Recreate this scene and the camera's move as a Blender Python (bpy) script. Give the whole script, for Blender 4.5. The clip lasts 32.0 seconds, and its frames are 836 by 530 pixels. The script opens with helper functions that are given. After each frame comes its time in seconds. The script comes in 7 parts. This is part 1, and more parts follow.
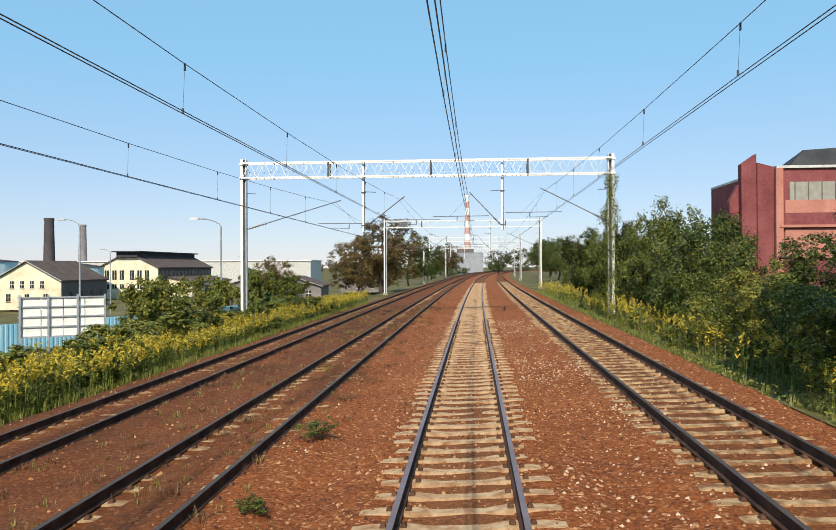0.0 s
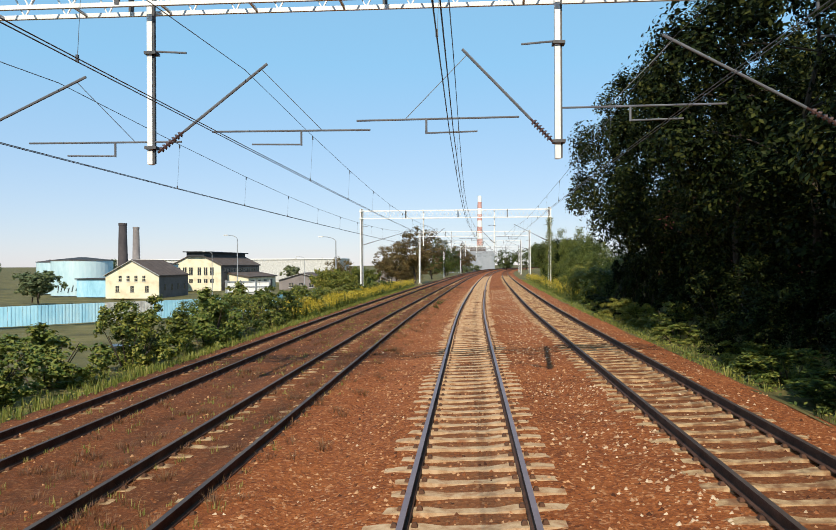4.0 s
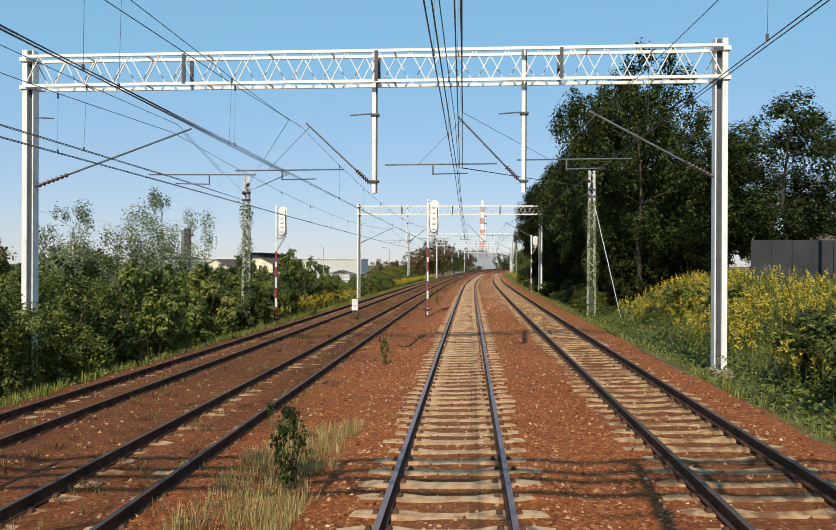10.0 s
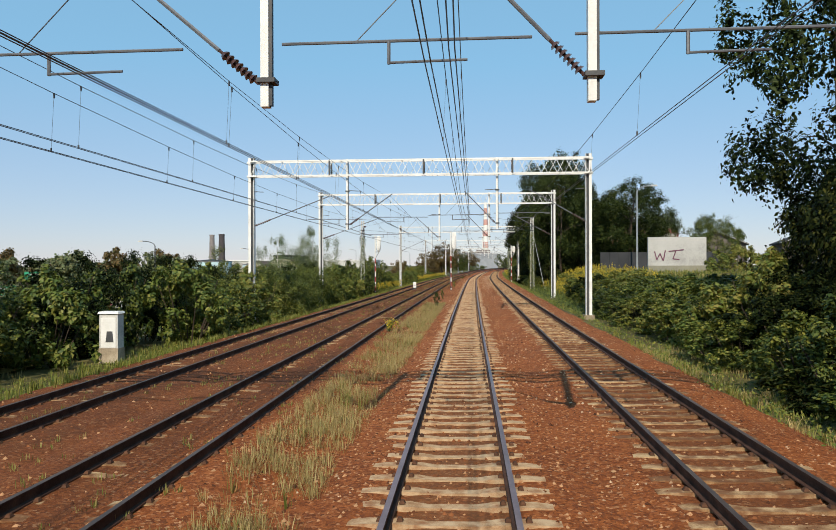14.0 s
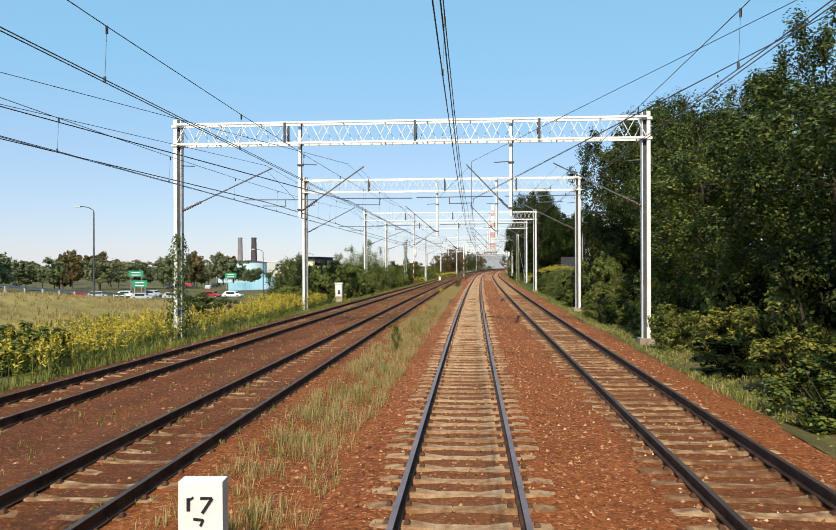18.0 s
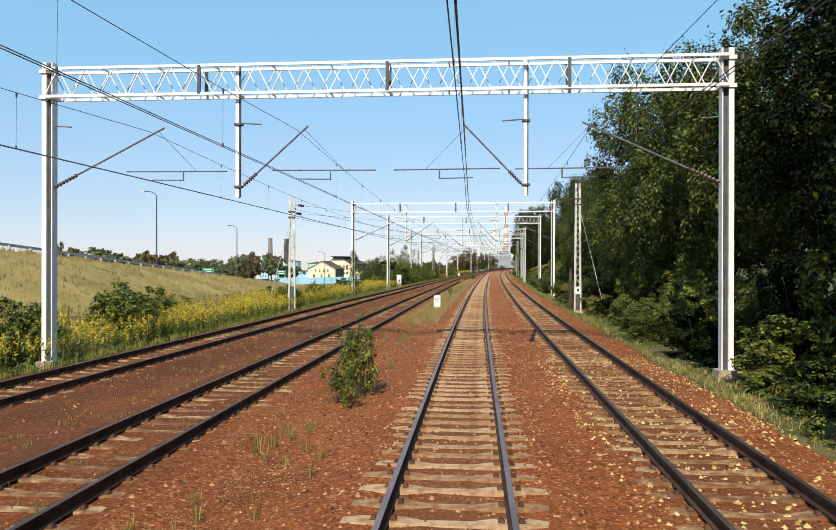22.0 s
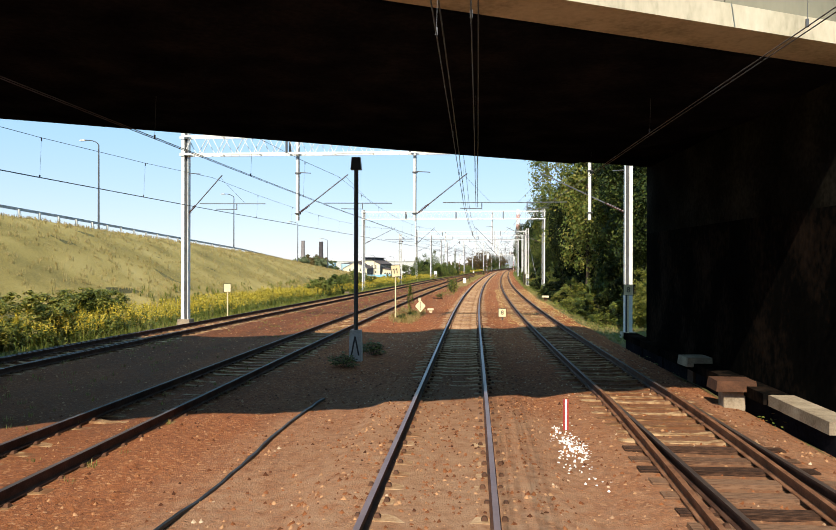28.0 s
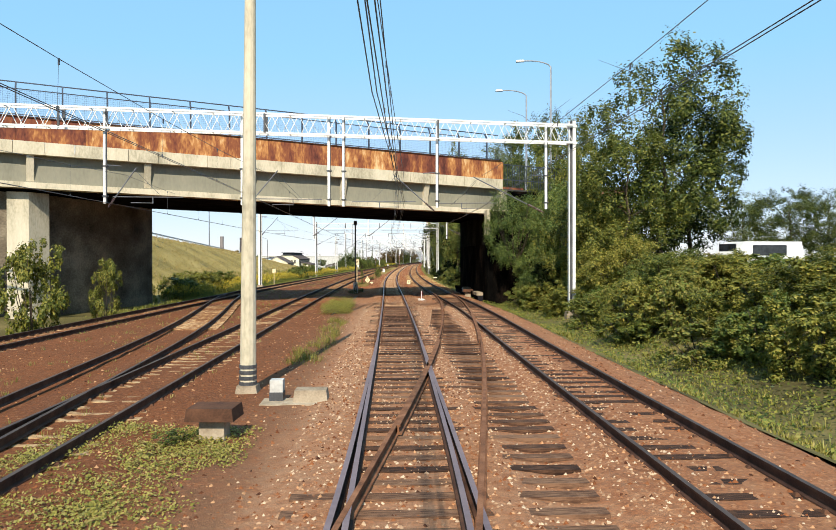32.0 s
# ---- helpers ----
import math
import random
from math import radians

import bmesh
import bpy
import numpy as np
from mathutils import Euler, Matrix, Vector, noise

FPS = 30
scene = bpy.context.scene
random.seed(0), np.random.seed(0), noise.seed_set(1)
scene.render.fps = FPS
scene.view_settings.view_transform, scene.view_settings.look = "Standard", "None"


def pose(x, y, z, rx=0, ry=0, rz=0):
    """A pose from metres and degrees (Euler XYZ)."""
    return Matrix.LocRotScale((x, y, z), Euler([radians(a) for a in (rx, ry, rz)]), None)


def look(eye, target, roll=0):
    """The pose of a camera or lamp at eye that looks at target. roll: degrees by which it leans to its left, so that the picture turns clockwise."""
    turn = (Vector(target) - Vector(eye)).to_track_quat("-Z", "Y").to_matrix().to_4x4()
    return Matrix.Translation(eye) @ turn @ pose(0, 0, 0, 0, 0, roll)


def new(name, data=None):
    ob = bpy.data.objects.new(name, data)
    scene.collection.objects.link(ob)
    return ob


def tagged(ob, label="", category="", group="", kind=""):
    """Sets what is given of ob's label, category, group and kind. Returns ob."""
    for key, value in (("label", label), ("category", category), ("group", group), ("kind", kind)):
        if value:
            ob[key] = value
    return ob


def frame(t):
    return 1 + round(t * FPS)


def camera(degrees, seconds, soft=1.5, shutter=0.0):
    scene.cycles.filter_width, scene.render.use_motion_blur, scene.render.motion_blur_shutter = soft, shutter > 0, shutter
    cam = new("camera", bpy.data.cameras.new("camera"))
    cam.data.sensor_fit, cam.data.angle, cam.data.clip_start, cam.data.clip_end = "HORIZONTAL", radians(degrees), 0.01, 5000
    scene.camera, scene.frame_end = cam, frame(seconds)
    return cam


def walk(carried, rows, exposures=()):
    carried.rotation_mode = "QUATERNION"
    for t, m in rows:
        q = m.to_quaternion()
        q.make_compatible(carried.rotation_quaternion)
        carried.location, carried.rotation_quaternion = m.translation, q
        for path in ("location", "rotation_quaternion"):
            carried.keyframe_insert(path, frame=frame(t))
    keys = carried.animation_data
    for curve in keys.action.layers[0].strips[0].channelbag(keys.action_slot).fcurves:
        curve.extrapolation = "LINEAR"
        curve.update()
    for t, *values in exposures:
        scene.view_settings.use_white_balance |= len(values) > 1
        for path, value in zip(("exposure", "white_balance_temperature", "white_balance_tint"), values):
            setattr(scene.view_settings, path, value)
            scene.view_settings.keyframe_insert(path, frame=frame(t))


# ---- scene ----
cam = camera(59.87, 32.0, soft=0.5, shutter=0.0)
PATH = [
    (0.0, 0.180, 0.000, 2.820, 90.104, 0.250, 4.416),
    (0.5, 0.237, -5.229, 2.820, 90.053, 0.227, 4.556),
    (1.0, 0.307, -10.459, 2.820, 90.013, 0.215, 4.682),
    (1.5, 0.388, -15.691, 2.820, 89.991, 0.214, 4.804),
    (2.0, 0.479, -20.927, 2.820, 89.959, 0.219, 4.935),
    (2.5, 0.582, -26.168, 2.820, 89.928, 0.231, 5.067),
    (3.0, 0.697, -31.417, 2.820, 89.929, 0.250, 5.194),
    (3.5, 0.823, -36.674, 2.820, 89.943, 0.269, 5.306),
    (4.0, 0.960, -41.940, 2.820, 89.927, 0.276, 5.412),
    (4.5, 1.107, -47.216, 2.820, 89.900, 0.276, 5.498),
    (5.0, 1.260, -52.502, 2.820, 89.875, 0.272, 5.556),
    (5.5, 1.417, -57.799, 2.820, 89.867, 0.262, 5.581),
    (6.0, 1.580, -63.106, 2.820, 89.894, 0.236, 5.576),
    (6.5, 1.746, -68.427, 2.820, 89.904, 0.202, 5.567),
    (7.0, 1.908, -73.757, 2.820, 89.891, 0.148, 5.584),
    (7.5, 2.082, -79.095, 2.820, 89.863, 0.088, 5.592),
    (8.0, 2.255, -84.450, 2.820, 89.846, 0.026, 5.591),
    (8.5, 2.421, -89.816, 2.820, 89.858, -0.049, 5.602),
    (9.0, 2.589, -95.192, 2.820, 89.888, -0.130, 5.626),
    (9.5, 2.757, -100.578, 2.820, 89.910, -0.197, 5.653),
    (10.0, 2.928, -105.977, 2.820, 89.941, -0.236, 5.665),
    (10.5, 3.100, -111.385, 2.820, 89.963, -0.227, 5.666),
    (11.0, 3.268, -116.798, 2.820, 89.956, -0.177, 5.675),
    (11.5, 3.435, -122.215, 2.820, 89.947, -0.095, 5.686),
    (12.0, 3.601, -127.637, 2.820, 89.935, 0.005, 5.717),
    (12.5, 3.776, -133.072, 2.820, 89.936, 0.085, 5.750),
    (13.0, 3.956, -138.523, 2.820, 89.949, 0.127, 5.794),
    (13.5, 4.143, -143.983, 2.820, 89.964, 0.141, 5.884),
    (14.0, 4.336, -149.449, 2.820, 89.959, 0.160, 5.983),
    (14.5, 4.539, -154.917, 2.820, 89.942, 0.230, 6.028),
    (15.0, 4.744, -160.387, 2.820, 89.907, 0.345, 6.042),
    (15.5, 4.950, -165.858, 2.820, 89.870, 0.473, 6.049),
    (16.0, 5.157, -171.330, 2.820, 89.844, 0.581, 6.073),
    (16.5, 5.369, -176.804, 2.820, 89.848, 0.624, 6.143),
    (17.0, 5.579, -182.277, 2.820, 89.909, 0.548, 6.286),
    (17.5, 5.787, -187.750, 2.820, 89.977, 0.344, 6.453),
    (18.0, 6.021, -193.215, 2.820, 90.001, 0.149, 6.604),
    (18.5, 6.274, -198.670, 2.820, 89.992, 0.022, 6.756),
    (19.0, 6.545, -204.107, 2.820, 89.970, -0.060, 6.918),
    (19.5, 6.829, -209.528, 2.820, 89.962, -0.117, 7.090),
    (20.0, 7.129, -214.930, 2.820, 89.964, -0.123, 7.223),
    (20.5, 7.444, -220.320, 2.820, 89.948, -0.109, 7.319),
    (21.0, 7.765, -225.704, 2.820, 89.934, -0.095, 7.440),
    (21.5, 8.093, -231.087, 2.820, 89.935, -0.083, 7.583),
    (22.0, 8.437, -236.470, 2.820, 89.936, -0.112, 7.690),
    (22.5, 8.779, -241.852, 2.820, 89.949, -0.209, 7.807),
    (23.0, 9.134, -247.230, 2.820, 89.948, -0.348, 7.917),
    (23.5, 9.507, -252.598, 2.820, 89.944, -0.490, 8.038),
    (24.0, 9.896, -257.953, 2.820, 89.920, -0.603, 8.130),
    (24.5, 10.286, -263.296, 2.820, 89.878, -0.667, 8.202),
    (25.0, 10.681, -268.631, 2.820, 89.811, -0.651, 8.233),
    (25.5, 11.086, -273.966, 2.820, 89.789, -0.564, 8.303),
    (26.0, 11.502, -279.301, 2.820, 89.819, -0.443, 8.405),
    (26.5, 11.929, -284.637, 2.820, 89.866, -0.320, 8.522),
    (27.0, 12.366, -289.972, 2.820, 89.912, -0.216, 8.636),
    (27.5, 12.813, -295.308, 2.820, 89.942, -0.150, 8.735),
    (28.0, 13.261, -300.643, 2.820, 89.938, -0.135, 8.803),
    (28.5, 13.728, -305.975, 2.820, 89.922, -0.154, 8.797),
    (29.0, 14.180, -311.301, 2.820, 89.918, -0.205, 8.416),
    (29.5, 14.586, -316.612, 2.820, 89.900, -0.257, 7.687),
    (30.0, 14.967, -321.918, 2.820, 89.875, -0.252, 6.089),
    (30.5, 15.274, -327.225, 2.820, 89.818, -0.194, 4.452),
    (31.0, 15.472, -332.534, 2.820, 89.685, -0.113, 3.066),
    (31.5, 15.510, -337.844, 2.820, 89.562, -0.030, 2.234),
    (32.0, 15.451, -343.155, 2.820, 89.504, 0.066, 1.831),
]
walk(cam, [(r[0], pose(*r[1:])) for r in PATH],
     [(0.0, 0.2), (7.2, 0.2), (8.6, 0.0), (14.0, 0.0), (16.8, 0.2), (25.0, 0.25), (27.0, 0.5), (28.2, 0.5), (30.0, 0.35), (32.0, 0.45)])

# ---- sky and sun ----
SUN_EL, SUN_AZ = radians(41.5), radians(183.0)
world = bpy.data.worlds.new("sky")
world.use_nodes = True
scene.world = world
wn = world.node_tree
sky = wn.nodes.new("ShaderNodeTexSky")
sky.sky_type = "NISHITA"
sky.sun_disc = False
sky.sun_elevation, sky.sun_rotation = SUN_EL, SUN_AZ
sky.air_density, sky.dust_density, sky.ozone_density = 1.0, 0.1, 3.0
haze = wn.nodes.new("ShaderNodeMix")
haze.data_type = "RGBA"
haze.inputs[0].default_value = 0.6
# thin haze: whitish at the horizon, clear blue higher up
up_, sep_, fade = wn.nodes.new("ShaderNodeTexCoord"), wn.nodes.new("ShaderNodeSeparateXYZ"), wn.nodes.new("ShaderNodeMix")
fade.data_type = "RGBA"
fade.inputs[6].default_value = (4.2, 4.5, 6.2, 1)
fade.inputs[7].default_value = (2.5, 5.5, 7.9, 1)
rise_ = wn.nodes.new("ShaderNodeMath")
rise_.operation = "MULTIPLY"
rise_.inputs[1].default_value = 3.8
rise_.use_clamp = True
wn.links.new(up_.outputs["Generated"], sep_.inputs[0])
wn.links.new(sep_.outputs["Z"], rise_.inputs[0])
wn.links.new(rise_.outputs[0], fade.inputs[0])
wn.links.new(fade.outputs[2], haze.inputs[7])
wn.links.new(sky.outputs[0], haze.inputs[6])
wn.links.new(haze.outputs[2], wn.nodes["Background"].inputs[0])
wn.nodes["Background"].inputs[1].default_value = 0.112
sun = new("sun", bpy.data.lights.new("sun", "SUN"))
sun.data.energy, sun.data.angle, sun.data.color = 5.2, radians(0.5), (1.0, 0.90, 0.73)
sun.matrix_world = look((0, 0, 60), (0.06, 1.13, 59.0))

# ---- materials ----
def nodes_of(name):
    m = bpy.data.materials.new(name)
    m.use_nodes = True
    nt = m.node_tree
    return m, nt, nt.nodes["Principled BSDF"]


def mat(name, cols, rough=0.8, scale=3.0, fine=30.0, bump=0.3, dist=0.01, metal=0.0, island=0.0, objvar=0.0, stretch=(1, 1, 1), detail=6.0, contrast=0.25):
    """Two-scale noise between the given base colours, with relief."""
    m, nt, b = nodes_of(name)
    N, L = nt.nodes.new, nt.links.new
    tc, mp = N("ShaderNodeTexCoord"), N("ShaderNodeMapping")
    mp.inputs["Scale"].default_value = stretch
    L(tc.outputs["Object"], mp.inputs[0])
    n1, n2 = N("ShaderNodeTexNoise"), N("ShaderNodeTexNoise")
    n1.inputs["Scale"].default_value, n1.inputs["Detail"].default_value = scale, detail
    n2.inputs["Scale"].default_value, n2.inputs["Detail"].default_value = fine, 4.0
    L(mp.outputs[0], n1.inputs[0]), L(mp.outputs[0], n2.inputs[0])
    mix = N("ShaderNodeMath")
    mix.operation = "MULTIPLY_ADD"
    mix.inputs[1].default_value = 0.45
    L(n2.outputs[0], mix.inputs[0]), L(n1.outputs[0], mix.inputs[2])
    val = mix.outputs[0]
    if island or objvar:
        src = N("ShaderNodeNewGeometry").outputs["Random Per Island"] if island else N("ShaderNodeObjectInfo").outputs["Random"]
        add = N("ShaderNodeMath")
        add.operation = "MULTIPLY_ADD"
        add.inputs[1].default_value = island or objvar
        L(src, add.inputs[0]), L(val, add.inputs[2])
        sub = N("ShaderNodeMath")
        sub.operation = "SUBTRACT"
        sub.inputs[1].default_value = (island or objvar) / 2
        L(add.outputs[0], sub.inputs[0])
        val = sub.outputs[0]
    ramp = N("ShaderNodeValToRGB")
    cr = ramp.color_ramp
    lo, hi = 0.725 - contrast, 0.725 + contrast
    for i, c in enumerate(cols):
        p = lo + (hi - lo) * i / max(1, len(cols) - 1)
        e = cr.elements[i] if i < 2 else cr.elements.new(p)
        e.position, e.color = min(1, max(0, p)), (*c, 1)
    L(val, ramp.inputs[0])
    L(ramp.outputs[0], b.inputs["Base Color"])
    b.inputs["Roughness"].default_value, b.inputs["Metallic"].default_value = rough, metal
    b.inputs["Specular IOR Level"].default_value = 0.15 if rough >= 0.75 else 0.5
    if bump:
        bp = N("ShaderNodeBump")
        bp.inputs["Strength"].default_value, bp.inputs["Distance"].default_value = bump, dist
        L(n2.outputs[0], bp.inputs["Height"]), L(bp.outputs[0], b.inputs["Normal"])
    return m


def leaf_mat(name, cols, trans=0.25, spec=0.3):
    m, nt, b = nodes_of(name)
    N, L = nt.nodes.new, nt.links.new
    g, oi = N("ShaderNodeNewGeometry"), N("ShaderNodeObjectInfo")
    add = N("ShaderNodeMath")
    add.operation = "MULTIPLY_ADD"
    add.inputs[1].default_value = 0.3
    L(oi.outputs["Random"], add.inputs[0])
    mul = N("ShaderNodeMath")
    mul.operation = "MULTIPLY"
    mul.inputs[1].default_value = 0.7
    L(g.outputs["Random Per Island"], mul.inputs[0]), L(mul.outputs[0], add.inputs[2])
    ramp = N("ShaderNodeValToRGB")
    cr = ramp.color_ramp
    for i, c in enumerate(cols):
        e = cr.elements[i] if i < 2 else cr.elements.new(i / (len(cols) - 1))
        e.position, e.color = i / (len(cols) - 1), (*c, 1)
    L(add.outputs[0], ramp.inputs[0]), L(ramp.outputs[0], b.inputs["Base Color"])
    b.inputs["Roughness"].default_value = 0.55
    b.inputs["Specular IOR Level"].default_value = spec
    tr, mx = N("ShaderNodeBsdfTranslucent"), N("ShaderNodeMixShader")
    L(ramp.outputs[0], tr.inputs[0])
    mx.inputs[0].default_value = trans
    L(b.outputs[0], mx.inputs[1]), L(tr.outputs[0], mx.inputs[2])
    L(mx.outputs[0], nt.nodes["Material Output"].inputs[0])
    return m


def ballast_mat():
    """Crushed stone stained by rust: cells of three sizes."""
    m, nt, b = nodes_of("ballast_stone")
    N, L = nt.nodes.new, nt.links.new
    tc = N("ShaderNodeTexCoord")
    v, n1, n2 = N("ShaderNodeTexVoronoi"), N("ShaderNodeTexNoise"), N("ShaderNodeTexNoise")
    v.inputs["Scale"].default_value = 23.0
    n1.inputs["Scale"].default_value, n1.inputs["Detail"].default_value = 0.35, 8.0
    n2.inputs["Scale"].default_value, n2.inputs["Detail"].default_value = 5.0, 6.0
    for q in (v, n1, n2):
        L(tc.outputs["Object"], q.inputs[0])
    r1, r2, mx = N("ShaderNodeValToRGB"), N("ShaderNodeValToRGB"), N("ShaderNodeMix")
    sep = N("ShaderNodeSeparateColor")
    L(v.outputs["Color"], sep.inputs[0])
    for r, cols in ((r1, [(0.0, (0.045, 0.013, 0.005)), (0.45, (0.20, 0.056, 0.015)), (0.88, (0.34, 0.115, 0.034)), (1.0, (0.55, 0.31, 0.16))]),
                    (r2, [(0.32, (0.08, 0.023, 0.008)), (0.5, (0.245, 0.064, 0.015)), (0.68, (0.36, 0.113, 0.03))])):
        for i, (p, c) in enumerate(cols):
            e = r.color_ramp.elements[i] if i < 2 else r.color_ramp.elements.new(p)
            e.position, e.color = p, (*c, 1)
    L(sep.outputs[0], r1.inputs[0])
    ad = N("ShaderNodeMath")
    ad.operation = "MULTIPLY_ADD"
    ad.inputs[1].default_value = 0.5
    L(n2.outputs[0], ad.inputs[0])
    half = N("ShaderNodeMath")
    half.operation = "MULTIPLY"
    half.inputs[1].default_value = 0.5
    L(n1.outputs[0], half.inputs[0]), L(half.outputs[0], ad.inputs[2])
    L(ad.outputs[0], r2.inputs[0])
    mx.data_type = "RGBA"
    mx.inputs[0].default_value = 0.45
    L(r1.outputs[0], mx.inputs[6]), L(r2.outputs[0], mx.inputs[7])
    col = mx.outputs[2]
    for nm, tint, amount in (("dust", (0.13, 0.060, 0.026, 1), 0.5), ("gravel", (0.32, 0.188, 0.112, 1), 0.72), ("grime", (0.066, 0.024, 0.009, 1), 0.66)):
        at_, ml, bl = N("ShaderNodeAttribute"), N("ShaderNodeMath"), N("ShaderNodeMix")
        at_.attribute_name = nm
        ml.operation = "MULTIPLY"
        ml.use_clamp = True
        br = N("ShaderNodeMath")
        br.operation = "MULTIPLY"
        br.inputs[1].default_value = amount * 2
        L(n2.outputs[0], br.inputs[0])
        L(at_.outputs["Fac"], ml.inputs[0]), L(br.outputs[0], ml.inputs[1])
        bl.data_type = "RGBA"
        bl.inputs[7].default_value = tint
        L(ml.outputs[0], bl.inputs[0]), L(col, bl.inputs[6])
        col = bl.outputs[2]
    L(col, b.inputs["Base Color"])
    b.inputs["Roughness"].default_value = 0.95
    b.inputs["Specular IOR Level"].default_value = 0.2
    bp = N("ShaderNodeBump")
    bp.inputs["Strength"].default_value, bp.inputs["Distance"].default_value = 1.0, 0.024
    n3, rough_ = N("ShaderNodeTexNoise"), N("ShaderNodeMath")
    n3.inputs["Scale"].default_value, n3.inputs["Detail"].default_value = 42.0, 5.0
    L(tc.outputs["Object"], n3.inputs[0])
    rough_.operation = "MULTIPLY_ADD"
    rough_.inputs[1].default_value = 0.45
    L(sep.outputs[1], rough_.inputs[0]), L(n3.outputs[0], rough_.inputs[2])
    L(rough_.outputs[0], bp.inputs["Height"]), L(bp.outputs[0], b.inputs["Normal"])
    return m


def dusty(m, colour, lo, hi):
    """Lays patches of rust dust over a material, by a noise in world space."""
    nt = m.node_tree
    N, L = nt.nodes.new, nt.links.new
    b = nt.nodes["Principled BSDF"]
    src = b.inputs["Base Color"].links[0].from_socket
    g, n, r, mx = N("ShaderNodeNewGeometry"), N("ShaderNodeTexNoise"), N("ShaderNodeMapRange"), N("ShaderNodeMix")
    n.inputs["Scale"].default_value, n.inputs["Detail"].default_value = 4.5, 9.0
    r.inputs[1].default_value, r.inputs[2].default_value, r.inputs[4].default_value = lo, hi, 0.85
    mx.data_type = "RGBA"
    mx.inputs[7].default_value = (*colour, 1)
    L(g.outputs["Position"], n.inputs[0]), L(n.outputs[0], r.inputs[0]), L(r.outputs[0], mx.inputs[0]), L(src, mx.inputs[6])
    L(mx.outputs[2], b.inputs["Base Color"])
    return m


BALLAST = ballast_mat()
STONE = mat("loose_stone", [(0.055, 0.019, 0.009), (0.17, 0.056, 0.020), (0.26, 0.095, 0.036), (0.43, 0.23, 0.115)], island=0.9, scale=2.0, contrast=0.5)
SOIL = mat("rough_grass_soil", [(0.05, 0.042, 0.018), (0.105, 0.09, 0.032), (0.19, 0.15, 0.06)], scale=0.25, fine=6, bump=0.8, dist=0.08)
DRYGRASS = mat("dry_grass", [(0.15, 0.115, 0.035), (0.29, 0.215, 0.065), (0.40, 0.30, 0.11)], scale=0.22, fine=9, bump=1.0, dist=0.08)
CONC = mat("weathered_concrete", [(0.17, 0.13, 0.09), (0.30, 0.24, 0.17), (0.42, 0.35, 0.26)], scale=2.2, fine=25, objvar=0.2)
SLEEP = dusty(mat("concrete_sleeper", [(0.19, 0.10, 0.048), (0.33, 0.20, 0.108), (0.46, 0.32, 0.195)], scale=7, fine=60, objvar=0.3), (0.22, 0.085, 0.035), 0.54, 0.72)
CONC_OLD = dusty(mat("rusty_sleeper", [(0.13, 0.060, 0.026), (0.27, 0.155, 0.075), (0.44, 0.30, 0.165)], scale=5, fine=45, objvar=0.4), (0.14, 0.055, 0.024), 0.42, 0.62)
WOODSL = mat("tarred_sleeper", [(0.022, 0.011, 0.007), (0.088, 0.044, 0.026), (0.20, 0.112, 0.066)], scale=6, fine=60, objvar=0.45, stretch=(1, 6, 6))
RAILSIDE = mat("rail_rust", [(0.028, 0.014, 0.010), (0.062, 0.030, 0.020), (0.10, 0.05, 0.032)], rough=0.75, scale=3, fine=40)
RAILTOP = mat("rail_polished", [(0.13, 0.085, 0.088), (0.22, 0.155, 0.158)], rough=0.42, metal=0.25, scale=1, fine=10, bump=0.05)
RAILDULL = mat("rail_dull_top", [(0.05, 0.032, 0.026), (0.10, 0.07, 0.055)], rough=0.6, metal=0.4, scale=1, fine=10, bump=0.05)
IRON = mat("fastening_iron", [(0.045, 0.022, 0.014), (0.12, 0.055, 0.030)], rough=0.8)
RAILRUST = mat("rail_brown_rust", [(0.075, 0.033, 0.018), (0.17, 0.075, 0.038), (0.25, 0.12, 0.065)], rough=0.8, scale=3, fine=40)
WHITE = mat("white_paint", [(0.62, 0.61, 0.58), (0.80, 0.79, 0.77)], rough=0.55, scale=2, fine=20, bump=0.1)
WHITE2 = mat("weathered_white", [(0.30, 0.29, 0.27), (0.64, 0.63, 0.60)], rough=0.6, scale=1.4, fine=14, bump=0.1)
DARKSTEEL = mat("dark_steel", [(0.03, 0.032, 0.036), (0.08, 0.08, 0.085)], rough=0.6, bump=0.1)
WIRE = mat("bronze_wire", [(0.045, 0.05, 0.06), (0.07, 0.075, 0.085)], rough=0.5, bump=0)
GALV = mat("galvanised_steel", [(0.25, 0.26, 0.28), (0.42, 0.43, 0.45)], rough=0.5, metal=0.4, bump=0.1)
ARMSTEEL = mat("weathered_arm_steel", [(0.09, 0.095, 0.11), (0.17, 0.175, 0.19)], rough=0.55, metal=0.2, bump=0.1)
INSUL = mat("brown_insulator", [(0.05, 0.03, 0.03), (0.09, 0.05, 0.045)], rough=0.25, bump=0)
RED = mat("red_paint", [(0.24, 0.022, 0.02), (0.38, 0.045, 0.035)], rough=0.5, bump=0.1)
BLACK = mat("black_paint", [(0.008, 0.008, 0.009), (0.02, 0.02, 0.02)], rough=0.5, bump=0)
CREAMSIGN = mat("sign_cream", [(0.66, 0.52, 0.30), (0.80, 0.67, 0.43)], rough=0.5, scale=3, bump=0.05)
BARK = mat("bark", [(0.035, 0.025, 0.018), (0.10, 0.075, 0.055)], scale=4, fine=30, stretch=(3, 3, 0.7), bump=0.9, dist=0.03)
